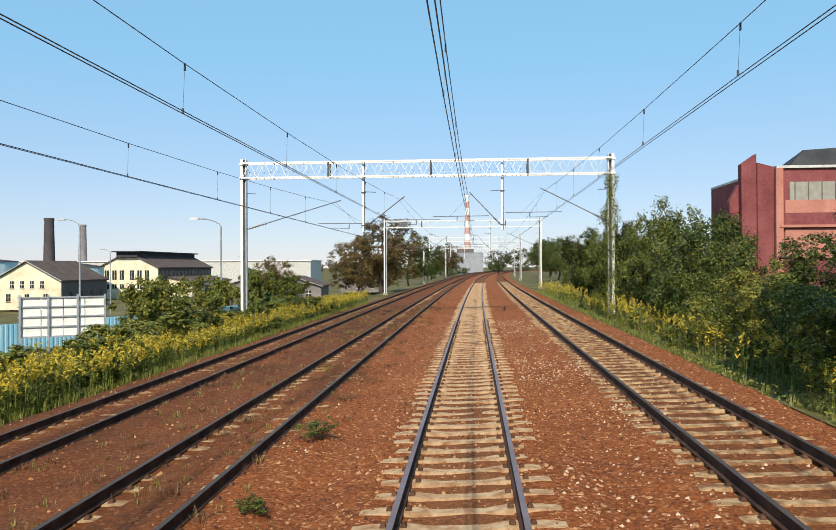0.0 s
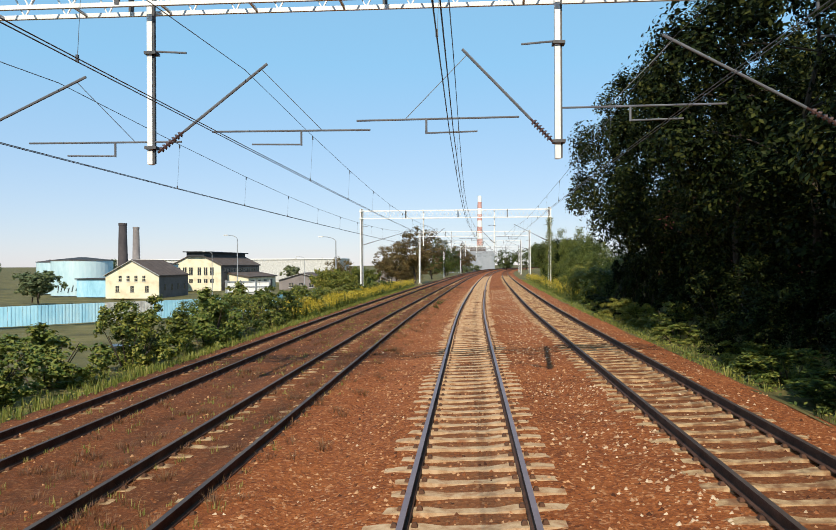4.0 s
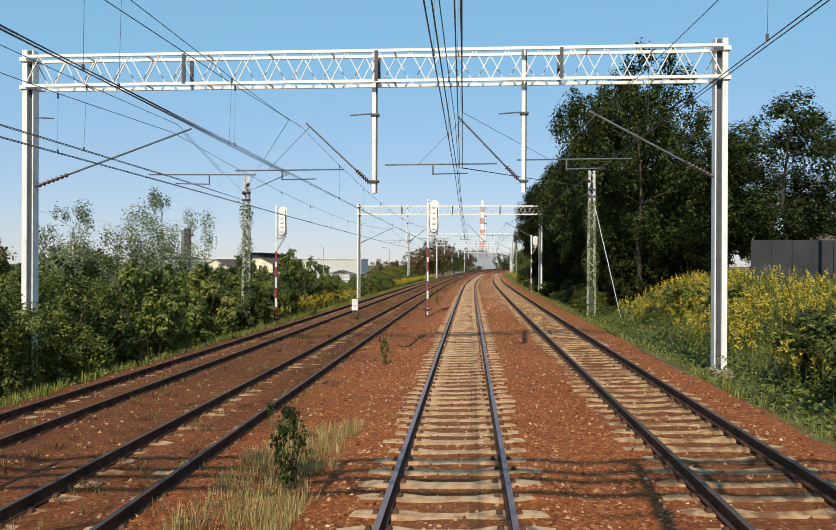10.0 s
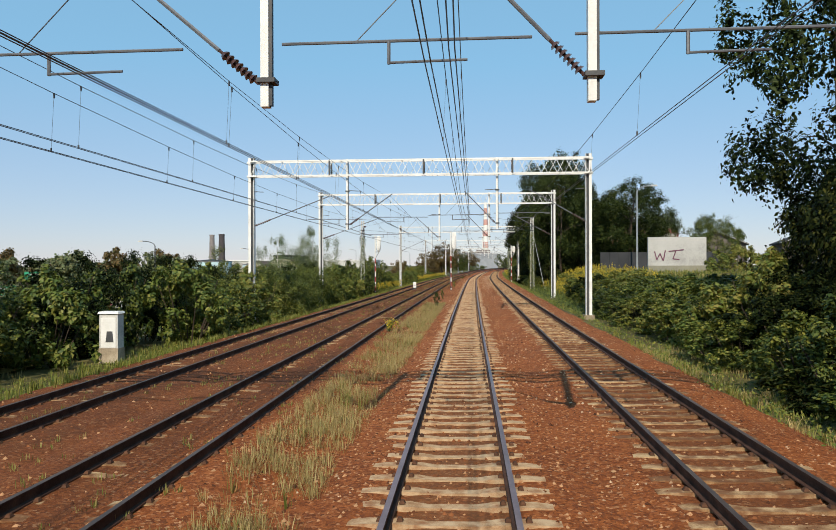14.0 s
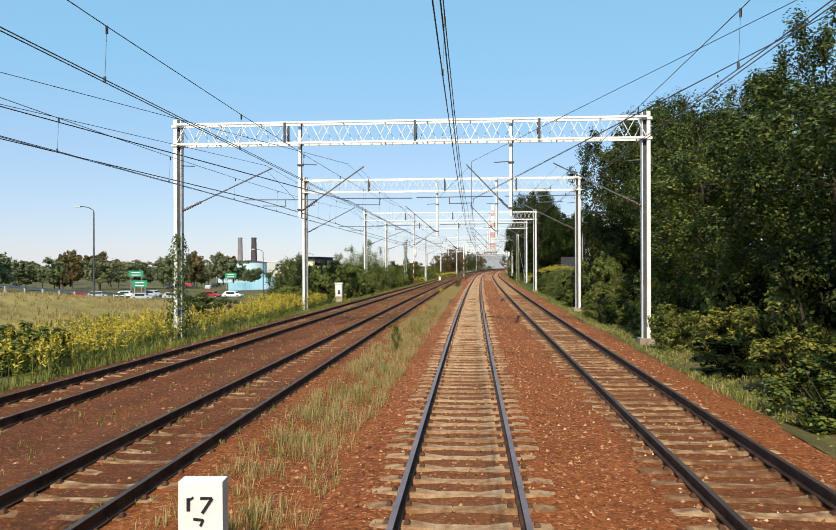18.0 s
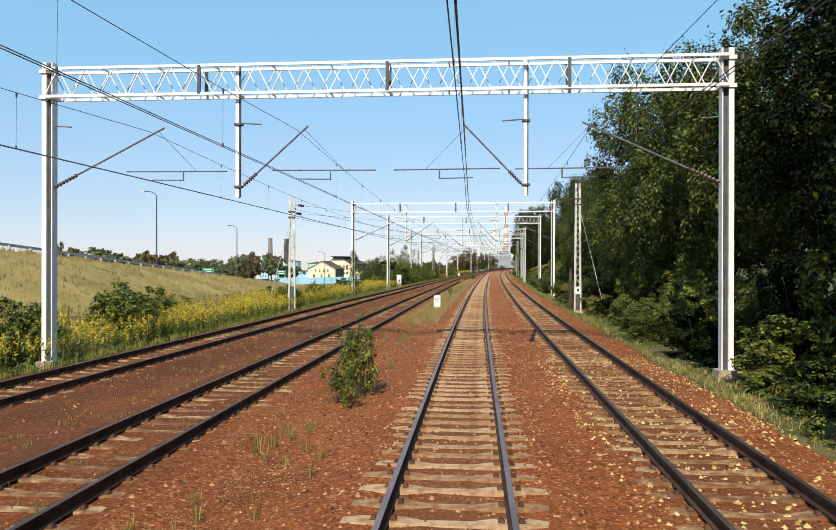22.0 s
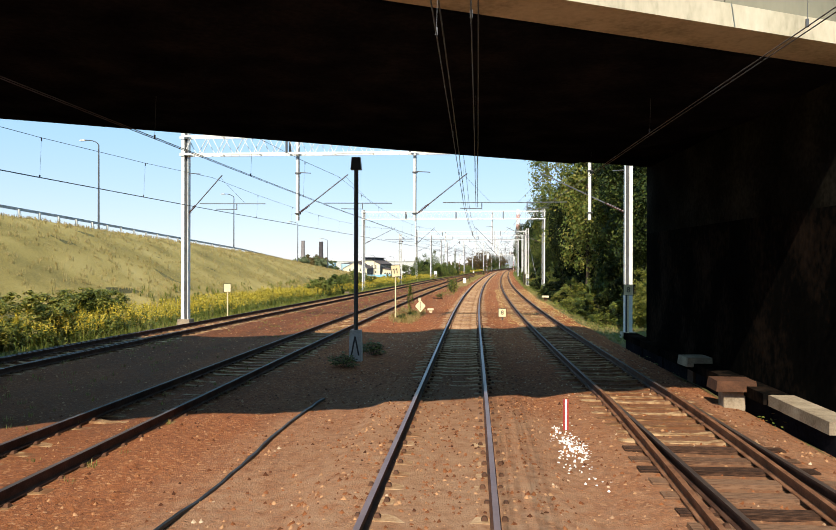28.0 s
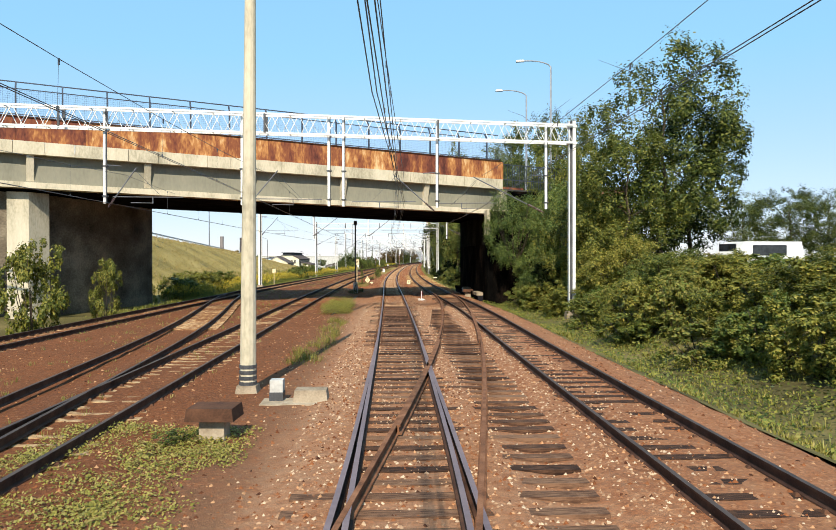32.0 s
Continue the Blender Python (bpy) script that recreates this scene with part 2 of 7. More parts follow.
BIRCH = mat("birch_bark", [(0.10, 0.09, 0.08), (0.62, 0.60, 0.55), (0.74, 0.72, 0.68)], scale=3, fine=10, stretch=(1, 1, 3))
# This near-black leaf colour carries the deep shade of the wood.
LEAF_DARK = leaf_mat("leaves_shade_dark", [(0.002, 0.004, 0.001), (0.006, 0.011, 0.003), (0.018, 0.026, 0.006), (0.085, 0.085, 0.020)], 0.05, 0.05)
LEAF_DEEP = leaf_mat("leaves_deep_green", [(0.005, 0.010, 0.003), (0.016, 0.028, 0.006), (0.05, 0.068, 0.014), (0.15, 0.145, 0.035)], 0.1, 0.1)
LEAF_IVY = leaf_mat("leaves_ivy", [(0.014, 0.032, 0.007), (0.052, 0.092, 0.018), (0.13, 0.17, 0.034), (0.25, 0.26, 0.06)], 0.2)
LEAF_MID = leaf_mat("leaves_green", [(0.010, 0.020, 0.004), (0.042, 0.066, 0.011), (0.125, 0.145, 0.022), (0.29, 0.265, 0.05)])
LEAF_SUN = leaf_mat("leaves_lush_green", [(0.022, 0.034, 0.006), (0.095, 0.115, 0.016), (0.22, 0.21, 0.034), (0.42, 0.34, 0.07)], 0.3)
# Paled leaf colour: the haze over the distant trees is painted in.
LEAF_FAR = leaf_mat("leaves_haze_pale", [(0.06, 0.085, 0.035), (0.11, 0.14, 0.06), (0.16, 0.18, 0.08), (0.22, 0.21, 0.10)])
LEAF_YEL = leaf_mat("leaves_yellow_green", [(0.04, 0.07, 0.012), (0.11, 0.15, 0.025), (0.2, 0.2, 0.04), (0.28, 0.22, 0.05)])
LEAF_BROWN = leaf_mat("leaves_browning", [(0.05, 0.045, 0.015), (0.13, 0.09, 0.03), (0.18, 0.11, 0.04), (0.10, 0.12, 0.03)])
LEAF_BIRCH = leaf_mat("leaves_birch", [(0.07, 0.10, 0.04), (0.13, 0.17, 0.07), (0.2, 0.22, 0.11), (0.28, 0.28, 0.16)])
GOLD = leaf_mat("goldenrod_flower", [(0.30, 0.23, 0.022), (0.47, 0.345, 0.03), (0.60, 0.45, 0.05), (0.24, 0.22, 0.03)])
BLADE = leaf_mat("grass_blade", [(0.06, 0.09, 0.015), (0.14, 0.16, 0.03), (0.28, 0.23, 0.07), (0.36, 0.28, 0.11)])
BLADEGREEN = leaf_mat("green_blade", [(0.04, 0.06, 0.010), (0.10, 0.13, 0.02), (0.20, 0.21, 0.04), (0.32, 0.27, 0.08)])


# ---- mesh helpers ----
class MB:
    """Collects vertices and faces of one mesh."""

    def __init__(self):
        self.v, self.f = [], []

    def add(self, vs, fs):
        o = len(self.v)
        self.v += [tuple(p) for p in vs]
        self.f += [tuple(i + o for i in q) for q in fs]
        return self

    def box(self, c, s, rz=0.0, taper=1.0, rx=0.0):
        x, y, z = s[0] / 2, s[1] / 2, s[2] / 2
        vs = [(-x, -y, -z), (x, -y, -z), (x, y, -z), (-x, y, -z)]
        vs += [(a * taper, b * taper, z) for a, b, _ in vs]
        m = Matrix.Rotation(rz, 3, "Z") @ Matrix.Rotation(rx, 3, "X")
        return self.add([m @ Vector(p) + Vector(c) for p in vs], BOXF)

    def tube(self, a, b, r0, r1=None, n=6, caps=True):
        a, b = Vector(a), Vector(b)
        r1 = r0 if r1 is None else r1
        d = (b - a).normalized()
        u = d.orthogonal().normalized()
        w = d.cross(u)
        vs = []
        for p, r in ((a, r0), (b, r1)):
            vs += [p + (u * math.cos(k * math.tau / n) + w * math.sin(k * math.tau / n)) * r for k in range(n)]
        fs = [(k, (k + 1) % n, n + (k + 1) % n, n + k) for k in range(n)]
        if caps:
            fs += [tuple(range(n))[::-1], tuple(range(n, 2 * n))]
        return self.add(vs, fs)

    def beam(self, a, b, w, h, up=(0, 0, 1)):
        """A square bar from a to b."""
        a, b = Vector(a), Vector(b)
        d = (b - a).normalized()
        u = d.cross(Vector(up))
        u = (u if u.length > 1e-4 else d.orthogonal()).normalized() * (w / 2)
        t = u.cross(d).normalized() * (h / 2)
        vs = [p + i * u + j * t for p in (a, b) for i, j in ((-1, -1), (1, -1), (1, 1), (-1, 1))]
        return self.add(vs, BOXF)

    def wire(self, pts, r, n=4):
        """One bent round wire through all the points."""
        vs, fs = [], []
        for i, p in enumerate(pts):
            d = (Vector(pts[min(i + 1, len(pts) - 1)]) - Vector(pts[max(i - 1, 0)])).normalized()
            u = d.cross(Vector((0, 0, 1))).normalized()
            w = u.cross(d)
            vs += [Vector(p) + (u * math.cos(k * math.tau / n) + w * math.sin(k * math.tau / n)) * r for k in range(n)]
        for i in range(len(pts) - 1):
            fs += [(i * n + k, i * n + (k + 1) % n, (i + 1) * n + (k + 1) % n, (i + 1) * n + k) for k in range(n)]
        return self.add(vs, fs)

    def quad(self, a, b, c, d):
        return self.add((a, b, c, d), [(0, 1, 2, 3)])

    def sweep(self, ring, frames, caps=True):
        """A profile (x, z) carried along frames of (point, side vector)."""
        n, vs, fs = len(ring), [], []
        for p, s in frames:
            vs += [(p[0] + s[0] * x, p[1] + s[1] * x, p[2] + z) for x, z in ring]
        for i in range(len(frames) - 1):
            fs += [(i * n + k, i * n + (k + 1) % n, (i + 1) * n + (k + 1) % n, (i + 1) * n + k) for k in range(n)]
        if caps:
            fs += [tuple(range(n))[::-1], tuple(range((len(frames) - 1) * n, len(frames) * n))]
        return self.add(vs, fs)

    def mesh(self, name, *mats):
        me = bpy.data.meshes.new(name)
        me.from_pydata(self.v, [], self.f)
        for m in mats:
            me.materials.append(m)
        me.update()
        return me


BOXF = [(0, 3, 2, 1), (4, 5, 6, 7), (0, 1, 5, 4), (1, 2, 6, 5), (2, 3, 7, 6), (3, 0, 4, 7)]


def part(name, mb, material, parent=None, label="", kind=""):
    ob = new(name, mb if isinstance(mb, bpy.types.Mesh) else mb.mesh(name, material))
    ob.parent = parent
    return tagged(ob, label=label, kind=kind)


def thing(name, label, category, at=None, group="", kind=""):
    ob = new(name)
    ob.empty_display_size = 0.2
    if at is not None:
        ob.matrix_world = at
    return tagged(ob, label, category, group, kind)


def smooth(ob):
    for p in ob.data.polygons:
        p.use_smooth = True
    return ob


# ---- plan: the lines of the tracks ----
def spline(nodes):
    ys = np.array([n[0] for n in nodes], float)[::-1] if nodes[0][0] > nodes[-1][0] else np.array([n[0] for n in nodes], float)
    xs = np.array([n[1] for n in nodes], float)
    xs = xs[::-1] if nodes[0][0] > nodes[-1][0] else xs
    n = len(ys)
    h = np.diff(ys)
    A, r = np.eye(n), np.zeros(n)
    for i in range(1, n - 1):
        A[i, i - 1:i + 2] = h[i - 1], 2 * (h[i - 1] + h[i]), h[i]
        r[i] = 6 * ((xs[i + 1] - xs[i]) / h[i] - (xs[i] - xs[i - 1]) / h[i - 1])
    M = np.linalg.solve(A, r)

    def f(y):
        i = int(np.clip(np.searchsorted(ys, y) - 1, 0, n - 2))
        a, b = ys[i + 1] - y, y - ys[i]
        if y < ys[0] or y > ys[-1]:
            e = 0 if y < ys[0] else n - 1
            k = 0 if e == 0 else n - 2
            sl = (xs[k + 1] - xs[k]) / h[k] + (-h[k] * (2 * M[k] + M[k + 1]) / 6 if e == 0 else h[k] * (M[k] + 2 * M[k + 1]) / 6)
            return float(xs[e] + sl * (y - ys[e]))
        return float((M[i] * a ** 3 + M[i + 1] * b ** 3) / (6 * h[i]) + (xs[i] / h[i] - M[i] * h[i] / 6) * a + (xs[i + 1] / h[i] - M[i + 1] * h[i] / 6) * b)
    return f


C = spline([(640, 78), (500, 38.5), (370, 14.5), (280, 6.9), (196, 2.8), (113, 0.75), (60, 0.12), (20, -0.02), (0, 0.05), (-20, 0.42), (-60, 1.41), (-100, 2.52), (-140, 3.80), (-180, 5.33),
            (-220, 7.22), (-260, 9.68), (-286, 11.65), (-301.4, 12.8), (-319.6, 14.1), (-335, 15.15), (-360, 16.9)])
OFF_L1 = spline([(640, -4.2), (100, -4.2), (0, -4.2), (-75, -4.55), (-130, -4.7), (-181, -4.9), (-256, -5.7), (-290, -6.1), (-330, -6.0), (-360, -6.0)])
OFF_L2 = spline([(640, -8.4), (100, -8.3), (0, -8.25), (-72, -8.5), (-130, -8.75), (-178, -9.25), (-246, -11.2), (-275, -12.6), (-300, -13.4), (-360, -14.5)])
OFF_R1 = spline([(640, 4.3), (100, 4.3), (6, 4.26), (-70, 3.97), (-130, 3.92), (-180, 3.85), (-255, 3.84), (-285, 4.1), (-302, 4.4), (-319, 4.25), (-334, 4.2), (-360, 4.2)])


def cant(y):
    """Cross fall of the whole track bed."""
    return float(np.interp(y, [-180, -130, -72, -20, 150, 300], [0.0, 0.015, 0.037, 0.046, 0.046, 0.0]))


def gz(y, o):
    return cant(y) * min(6.5, max(-10.5, o))



def heading(y):
    return -math.atan2(C(y + 0.5) - C(y - 0.5), 1.0)


def at(y, off, z=0.0):
    """A place beside the camera's track: along, across, up."""
    h = heading(y)
    return Vector((C(y) + off * math.cos(h), y + off * math.sin(h), z))


def here(y, off, z=0.0, turn=0.0):
    return Matrix.Translation(at(y, off, z)) @ Matrix.Rotation(heading(y) + turn, 4, "Z")


def line(off, y0, y1, step=3.0):
    n = max(2, int(abs(y1 - y0) / step))
    out = []
    for i in range(n + 1):
        y = y0 + (y1 - y0) * i / n
        o = off(y) if callable(off) else off
        p = at(y, o, gz(y, o))
        q = at(y + 0.1, off(y + 0.1) if callable(off) else off)
        d = (q - p).to_2d().normalized()
        out.append((p, Vector((d.y, -d.x, cant(y)))))
    return out


ZERO = lambda y: 0.0
RAIL = [(-0.065, -0.17), (0.065, -0.17), (0.06, -0.155), (0.012, -0.135), (0.012, -0.045), (0.036, -0.035), (0.036, 0.0), (-0.036, 0.0), (-0.036, -0.035), (-0.012, -0.045), (-0.012, -0.135), (-0.06, -0.155)]


def rail_on(frames, shift, parent, top, label="", side=None):
    mb = MB().sweep(RAIL, [(p + s * shift, s) for p, s in frames])
    me = mb.mesh("rail", side or RAILSIDE, top)
    for p in me.polygons:
        if p.index % 12 == 6 and p.index < 12 * (len(frames) - 1):
            p.material_index = 1
    return part("rail", me, None, parent, label)


def sleeper_mesh(wood, m=SLEEP):
    mb = MB()
    if wood:
        mb.box((0, 0, -0.25), (2.6, 0.25, 0.16), taper=0.98)
        return mb.mesh("sleeper", WOODSL)
    prof = [(-1.25, 0.125, -0.178), (-1.02, 0.14, -0.176), (-0.55, 0.14, -0.178), (-0.3, 0.105, -0.205), (0.3, 0.105, -0.205), (0.55, 0.14, -0.178), (1.02, 0.14, -0.176), (1.25, 0.125, -0.178)]
    vs, fs = [], []
    for x, w, z in prof:
        z -= 0.02 if abs(x) > 1.2 else 0
        vs += [(x, -w, -0.34), (x, w, -0.34), (x, w * 0.8, z), (x, -w * 0.8, z)]
    for i in range(len(prof) - 1):
        for k in range(4):
            fs.append((i * 4 + k, i * 4 + (k + 1) % 4, i * 4 + 4 + (k + 1) % 4, i * 4 + 4 + k))
    fs += [(3, 2, 1, 0), tuple(len(vs) - 4 + k for k in range(4))]
    return mb.add(vs, fs).mesh("sleeper", m)


SLEEPER, WSLEEPER, OLDSLEEPER = sleeper_mesh(False), sleeper_mesh(True), sleeper_mesh(False, CONC_OLD)
random.seed(5)


def track(name, label, off, y0, y1, single, top, wood_below=-1e9, pitch=0.6, concrete=None, long_below=-1e9):
    """A track: two rails, sleepers one by one on the stretch 'single', the rest joined, and the fastenings."""
    t = thing(name, label, "railway track", kind="structure")
    fr = line(off, y0, y1)
    for s in (-0.75, 0.75):
        rail_on(fr, s, t, top)
    rest, clips = MB(), MB()
    y, k = y0, 0
    while y < y1:
        y += pitch
        o = off(y)
        p, q = at(y, o), at(y + 0.1, off(y + 0.1))
        rz = -math.atan2((q - p).x, (q - p).y)
        wood = y < wood_below
        if wood and y < long_below:
            continue
        me = WSLEEPER if wood else concrete or SLEEPER
        m = Matrix.Translation(p + Vector((0, 0, gz(y, o))) + Vector((random.uniform(-0.03, 0.03), random.uniform(-0.02, 0.02), random.uniform(-0.012, 0.008)))) @ Matrix.Rotation(rz + random.uniform(-0.012, 0.012), 4, "Z") @ Matrix.Rotation(-cant(y), 4, "Y")
        if single[0] <= y <= single[1]:
            ob = part("sleeper", me, None, t)
            ob.matrix_world = m
        elif y < 130:
            if not wood:
                rest.add([m @ v.co for v in me.vertices], [tuple(f.vertices) for f in me.polygons])
            else:
                wood_rest.add([m @ v.co for v in me.vertices], [tuple(f.vertices) for f in me.polygons])
        if y < 40:
            for x in (-0.87, -0.63, 0.63, 0.87):
                clips.box(m @ Vector((x, 0, -0.15)), (0.08, 0.10, 0.04), rz, 0.5)
    part("sleeper_row", rest, CONC_OLD if concrete else SLEEP, t, "weathered concrete sleepers", "stuff")
    part("rail_clips", clips, IRON, t, "rusty rail clips", "stuff")
    return t


wood_rest = MB()
MAIN = track("track", "railway track with polished rails on concrete sleepers", ZERO, -360, 640, (-344, -166), RAILTOP, -297, long_below=-318)
track("track", "railway track with dark rails beside the main track", OFF_R1, -360, 640, (-300, -122), RAILDULL, -288, concrete=OLDSLEEPER)
track("track", "railway track with dark rusty rails and weedy sleepers", OFF_L1, -360, 640, (-300, -122), RAILDULL, concrete=OLDSLEEPER)
track("track", "outer railway track with dark rails beside the hedge", OFF_L2, -360, 640, (-280, -102), RAILDULL, concrete=OLDSLEEPER)
part("sleeper_row", wood_rest, WOODSL, MAIN, "dark tarred timber sleepers", "stuff")


# ---- ground ----
def bed_z(y, o):
    """Height of the ballast and the land beside it, across the line."""
    lo, hi = OFF_L2(y) - 2.3, OFF_R1(y) + 2.2
    if lo <= o <= hi:
        best = min(abs(o), abs(o - OFF_L1(y)), abs(o - OFF_L2(y)), abs(o - OFF_R1(y)))
        cover = (0.020 * ramp01(y, -265, -235) + 0.018 * ramp01(y, -215, -140)) if o < OFF_L1(y) + 1.8 else 0.0
        ends = 0.026 * min(1, max(0, best - 0.7) / 0.3)
        sunk = -ramp01(-y, 296, 300) * (0.020 if -1.9 < o < OFF_R1(y) - 1.4 else 0.052 if o >= OFF_R1(y) - 1.4 else 0.0)
        low = 0.0 if o > -2.2 else -0.028 * ramp01(-y, 270, 290)
        flush = 0.046 * ramp01(-y, 279, 285) * ramp01(y, -298, -292) if abs(o) < 1.6 else 0.0
        return gz(y, o) - 0.230 - sunk + cover + flush + ends * 1.3 - low - 0.10 * min(1, max(0, best - 1.35) / 0.8)
    d = lo - o if o < lo else o - hi
    return gz(y, o) - 0.34 - 0.35 * min(1, d / 1.2)


def bank_right(y):
    """Height of the raised land on the right."""
    return float(np.interp(y, [-400, -330, -300, -283, -270, -140, -118, -100, -60, -40, 400], [1.7, 1.7, 2.0, 2.2, 0.6, 0.6, 1.2, 1.6, 1.8, 0.4, 0.2]))


def bank_left(y):
    """Height of the road on its embankment, left of the line."""
    return float(np.interp(y, [-400, -285, -262, -240, -221, -197, -165, -144, -129, -110], [8.4, 8.3, 7.6, 6.7, 5.9, 4.9, 2.9, 1.7, 0.8, 0.0]))


def low_left(y):
    """Depth of the works yard below the line, left of it."""
    return float(np.interp(y, [-150, -110, -70, 700], [0.0, 0.6, 3.6, 3.8]))


def ramp01(d, a, b):
    f = min(1.0, max(0.0, (d - a) / (b - a)))
    return f * f * (3 - 2 * f)


def land_z(y, o):
    z = bed_z(y, o)
    if o > OFF_R1(y) + 3:
        d = o - OFF_R1(y) - 3
        z += (bank_right(y) + 0.4) * ramp01(d, 0.5, 8.0)
    lo = OFF_L2(y) - 2.3
    if o < lo - 1.5:
        d = lo - 1.5 - o
        z += bank_left(y) * ramp01(d, 4.5, 20.0)
        z -= low_left(y) * ramp01(d, 1.5, 14.0) + (1.9 * ramp01(d, 40, 90) if y > -110 else 0)
    return z


def strip(name, material, offs, ys, zf, label, rough=0.03, cat="ground"):
    vs, fs = [], []
    nx = len(offs(ys[0]))
    for y in ys:
        for o in offs(y):
            p = at(y, o)
            vs.append((p.x, p.y, zf(y, o) + (noise.noise((p.x * 1.7, p.y * 1.7, 0)) * rough if rough else 0)))
    for i in range(len(ys) - 1):
        for k in range(nx - 1):
            a = i * nx + k
            fs.append((a, a + 1, a + nx + 1, a + nx))
    ob = new(name, MB().add(vs, fs).mesh(name, material))
    smooth(ob)
    return tagged(ob, label, cat, kind="structure")


YS = [-375 + 0.8 * i for i in range(int(445 / 0.8))] + [75 + 5 * i for i in range(113)]
BO = lambda y: list(np.linspace(OFF_L2(y) - 3.4, OFF_R1(y) + 3.3, 98))
bed = strip("ballast_bed", BALLAST, BO, YS, lambda y, o: bed_z(y, o) - 0.2 * max(0.0, o - OFF_R1(y) - 2.5, OFF_L2(y) - 2.5 - o), "rust-red crushed stone ballast under the tracks", 0.035)
dust, grime, gravel = [], [], []
for y in YS:
    l1, r1 = OFF_L1(y), OFF_R1(y)
    for o in BO(y):
        dust.append(max(ramp01(0.95 - abs(o), 0.0, 0.3), 0.5 * ramp01(0.95 - abs(o - r1), 0.0, 0.3)) * ramp01(y, -299, -290))
        d = 0.45 * noise.noise((o * 0.7, y * 0.09, 5.0)) + 0.3 * noise.noise((o * 1.9, y * 0.5, 9.0))
        gravel.append((ramp01(-y + 3 * d, 279, 288) - 0.2 * ramp01(-y + 3 * d, 308, 320)) * (1.0 + 0.5 * d) * (0.25 + 0.75 * ramp01(o + d, -4.5, -2.0)) * (1 - 0.3 * ramp01(o, 1.2, 2.6)))
        grime.append(max(ramp01(l1 + 1.5 + d * 2 - o, 0.0, 1.6) * (0.85 + d) * (1 - 0.55 * ramp01(-y, 278, 290)), 0.75 * ramp01(-y, 290, 300) * ramp01(-1.9 + d - o, 0.0, 0.8)) + (0.5 - 0.4 * ramp01(-y, 285, 300)) * ramp01(1.3 - abs(o - r1) + d, 0.0, 0.6))
for nm, vals in (("dust", dust), ("grime", grime), ("gravel", gravel)):
    bed.data.attributes.new(nm, "FLOAT", "POINT").data.foreach_set("value", vals)
YG = [-420 + 3 * i for i in range(160)] + [62 + 12 * i for i in range(60)]
gl = list(-np.array([0, 1.2, 2.5, 4, 6, 8, 10, 12, 14, 16, 18, 20, 22, 24, 26, 30, 40, 50, 60, 90, 140, 220, 400, 800, 1600]))
gr = [0, 1.2, 2.5, 4, 5.5, 7, 9, 12, 16, 22, 30, 45, 70, 120, 220, 400, 800, 1600]
strip("ground_left", SOIL, lambda y: [OFF_L2(y) - 2.2 + g for g in gl][::-1], YG, lambda y, o: land_z(y, o) - 0.02, "rough grass land beside the line", 0.10)
strip("ground_right", SOIL, lambda y: [OFF_R1(y) + 2.1 + g for g in gr], YG, lambda y, o: land_z(y, o) - 0.02, "rough grass land and banks beside the line", 0.10)
far = MB().quad((-6000, -3000, -6.8), (6000, -3000, -6.8), (6000, 9000, -6.8), (-6000, 9000, -6.8))
tagged(new("ground", far.mesh("ground", SOIL)), "flat grassy land reaching the horizon", "ground", kind="structure")

# dry grass slope of the road embankment
strip("embankment", DRYGRASS, lambda y: [OFF_L2(y) - 2.3 - 1.5 - d for d in (30, 26, 23, 21, 19.5, 18, 16.5, 15, 13.5, 12, 10.5, 9, 7.5, 6, 4.5, 3)], [-290 + 2 * i for i in range(84)],
      lambda y, o: land_z(y, o) + 0.05, "dry grassy slope of the road embankment", 0.15, "slope")


# ---- overhead line ----
GANTRY_LABEL = "white-painted steel catenary portal over the tracks"


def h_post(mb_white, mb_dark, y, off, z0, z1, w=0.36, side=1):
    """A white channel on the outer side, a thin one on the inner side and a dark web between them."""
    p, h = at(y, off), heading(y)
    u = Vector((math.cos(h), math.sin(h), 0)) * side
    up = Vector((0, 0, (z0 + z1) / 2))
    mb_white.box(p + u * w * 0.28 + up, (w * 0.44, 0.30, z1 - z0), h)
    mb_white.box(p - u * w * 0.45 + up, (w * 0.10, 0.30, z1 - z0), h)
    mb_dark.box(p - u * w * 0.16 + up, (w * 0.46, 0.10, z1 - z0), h)


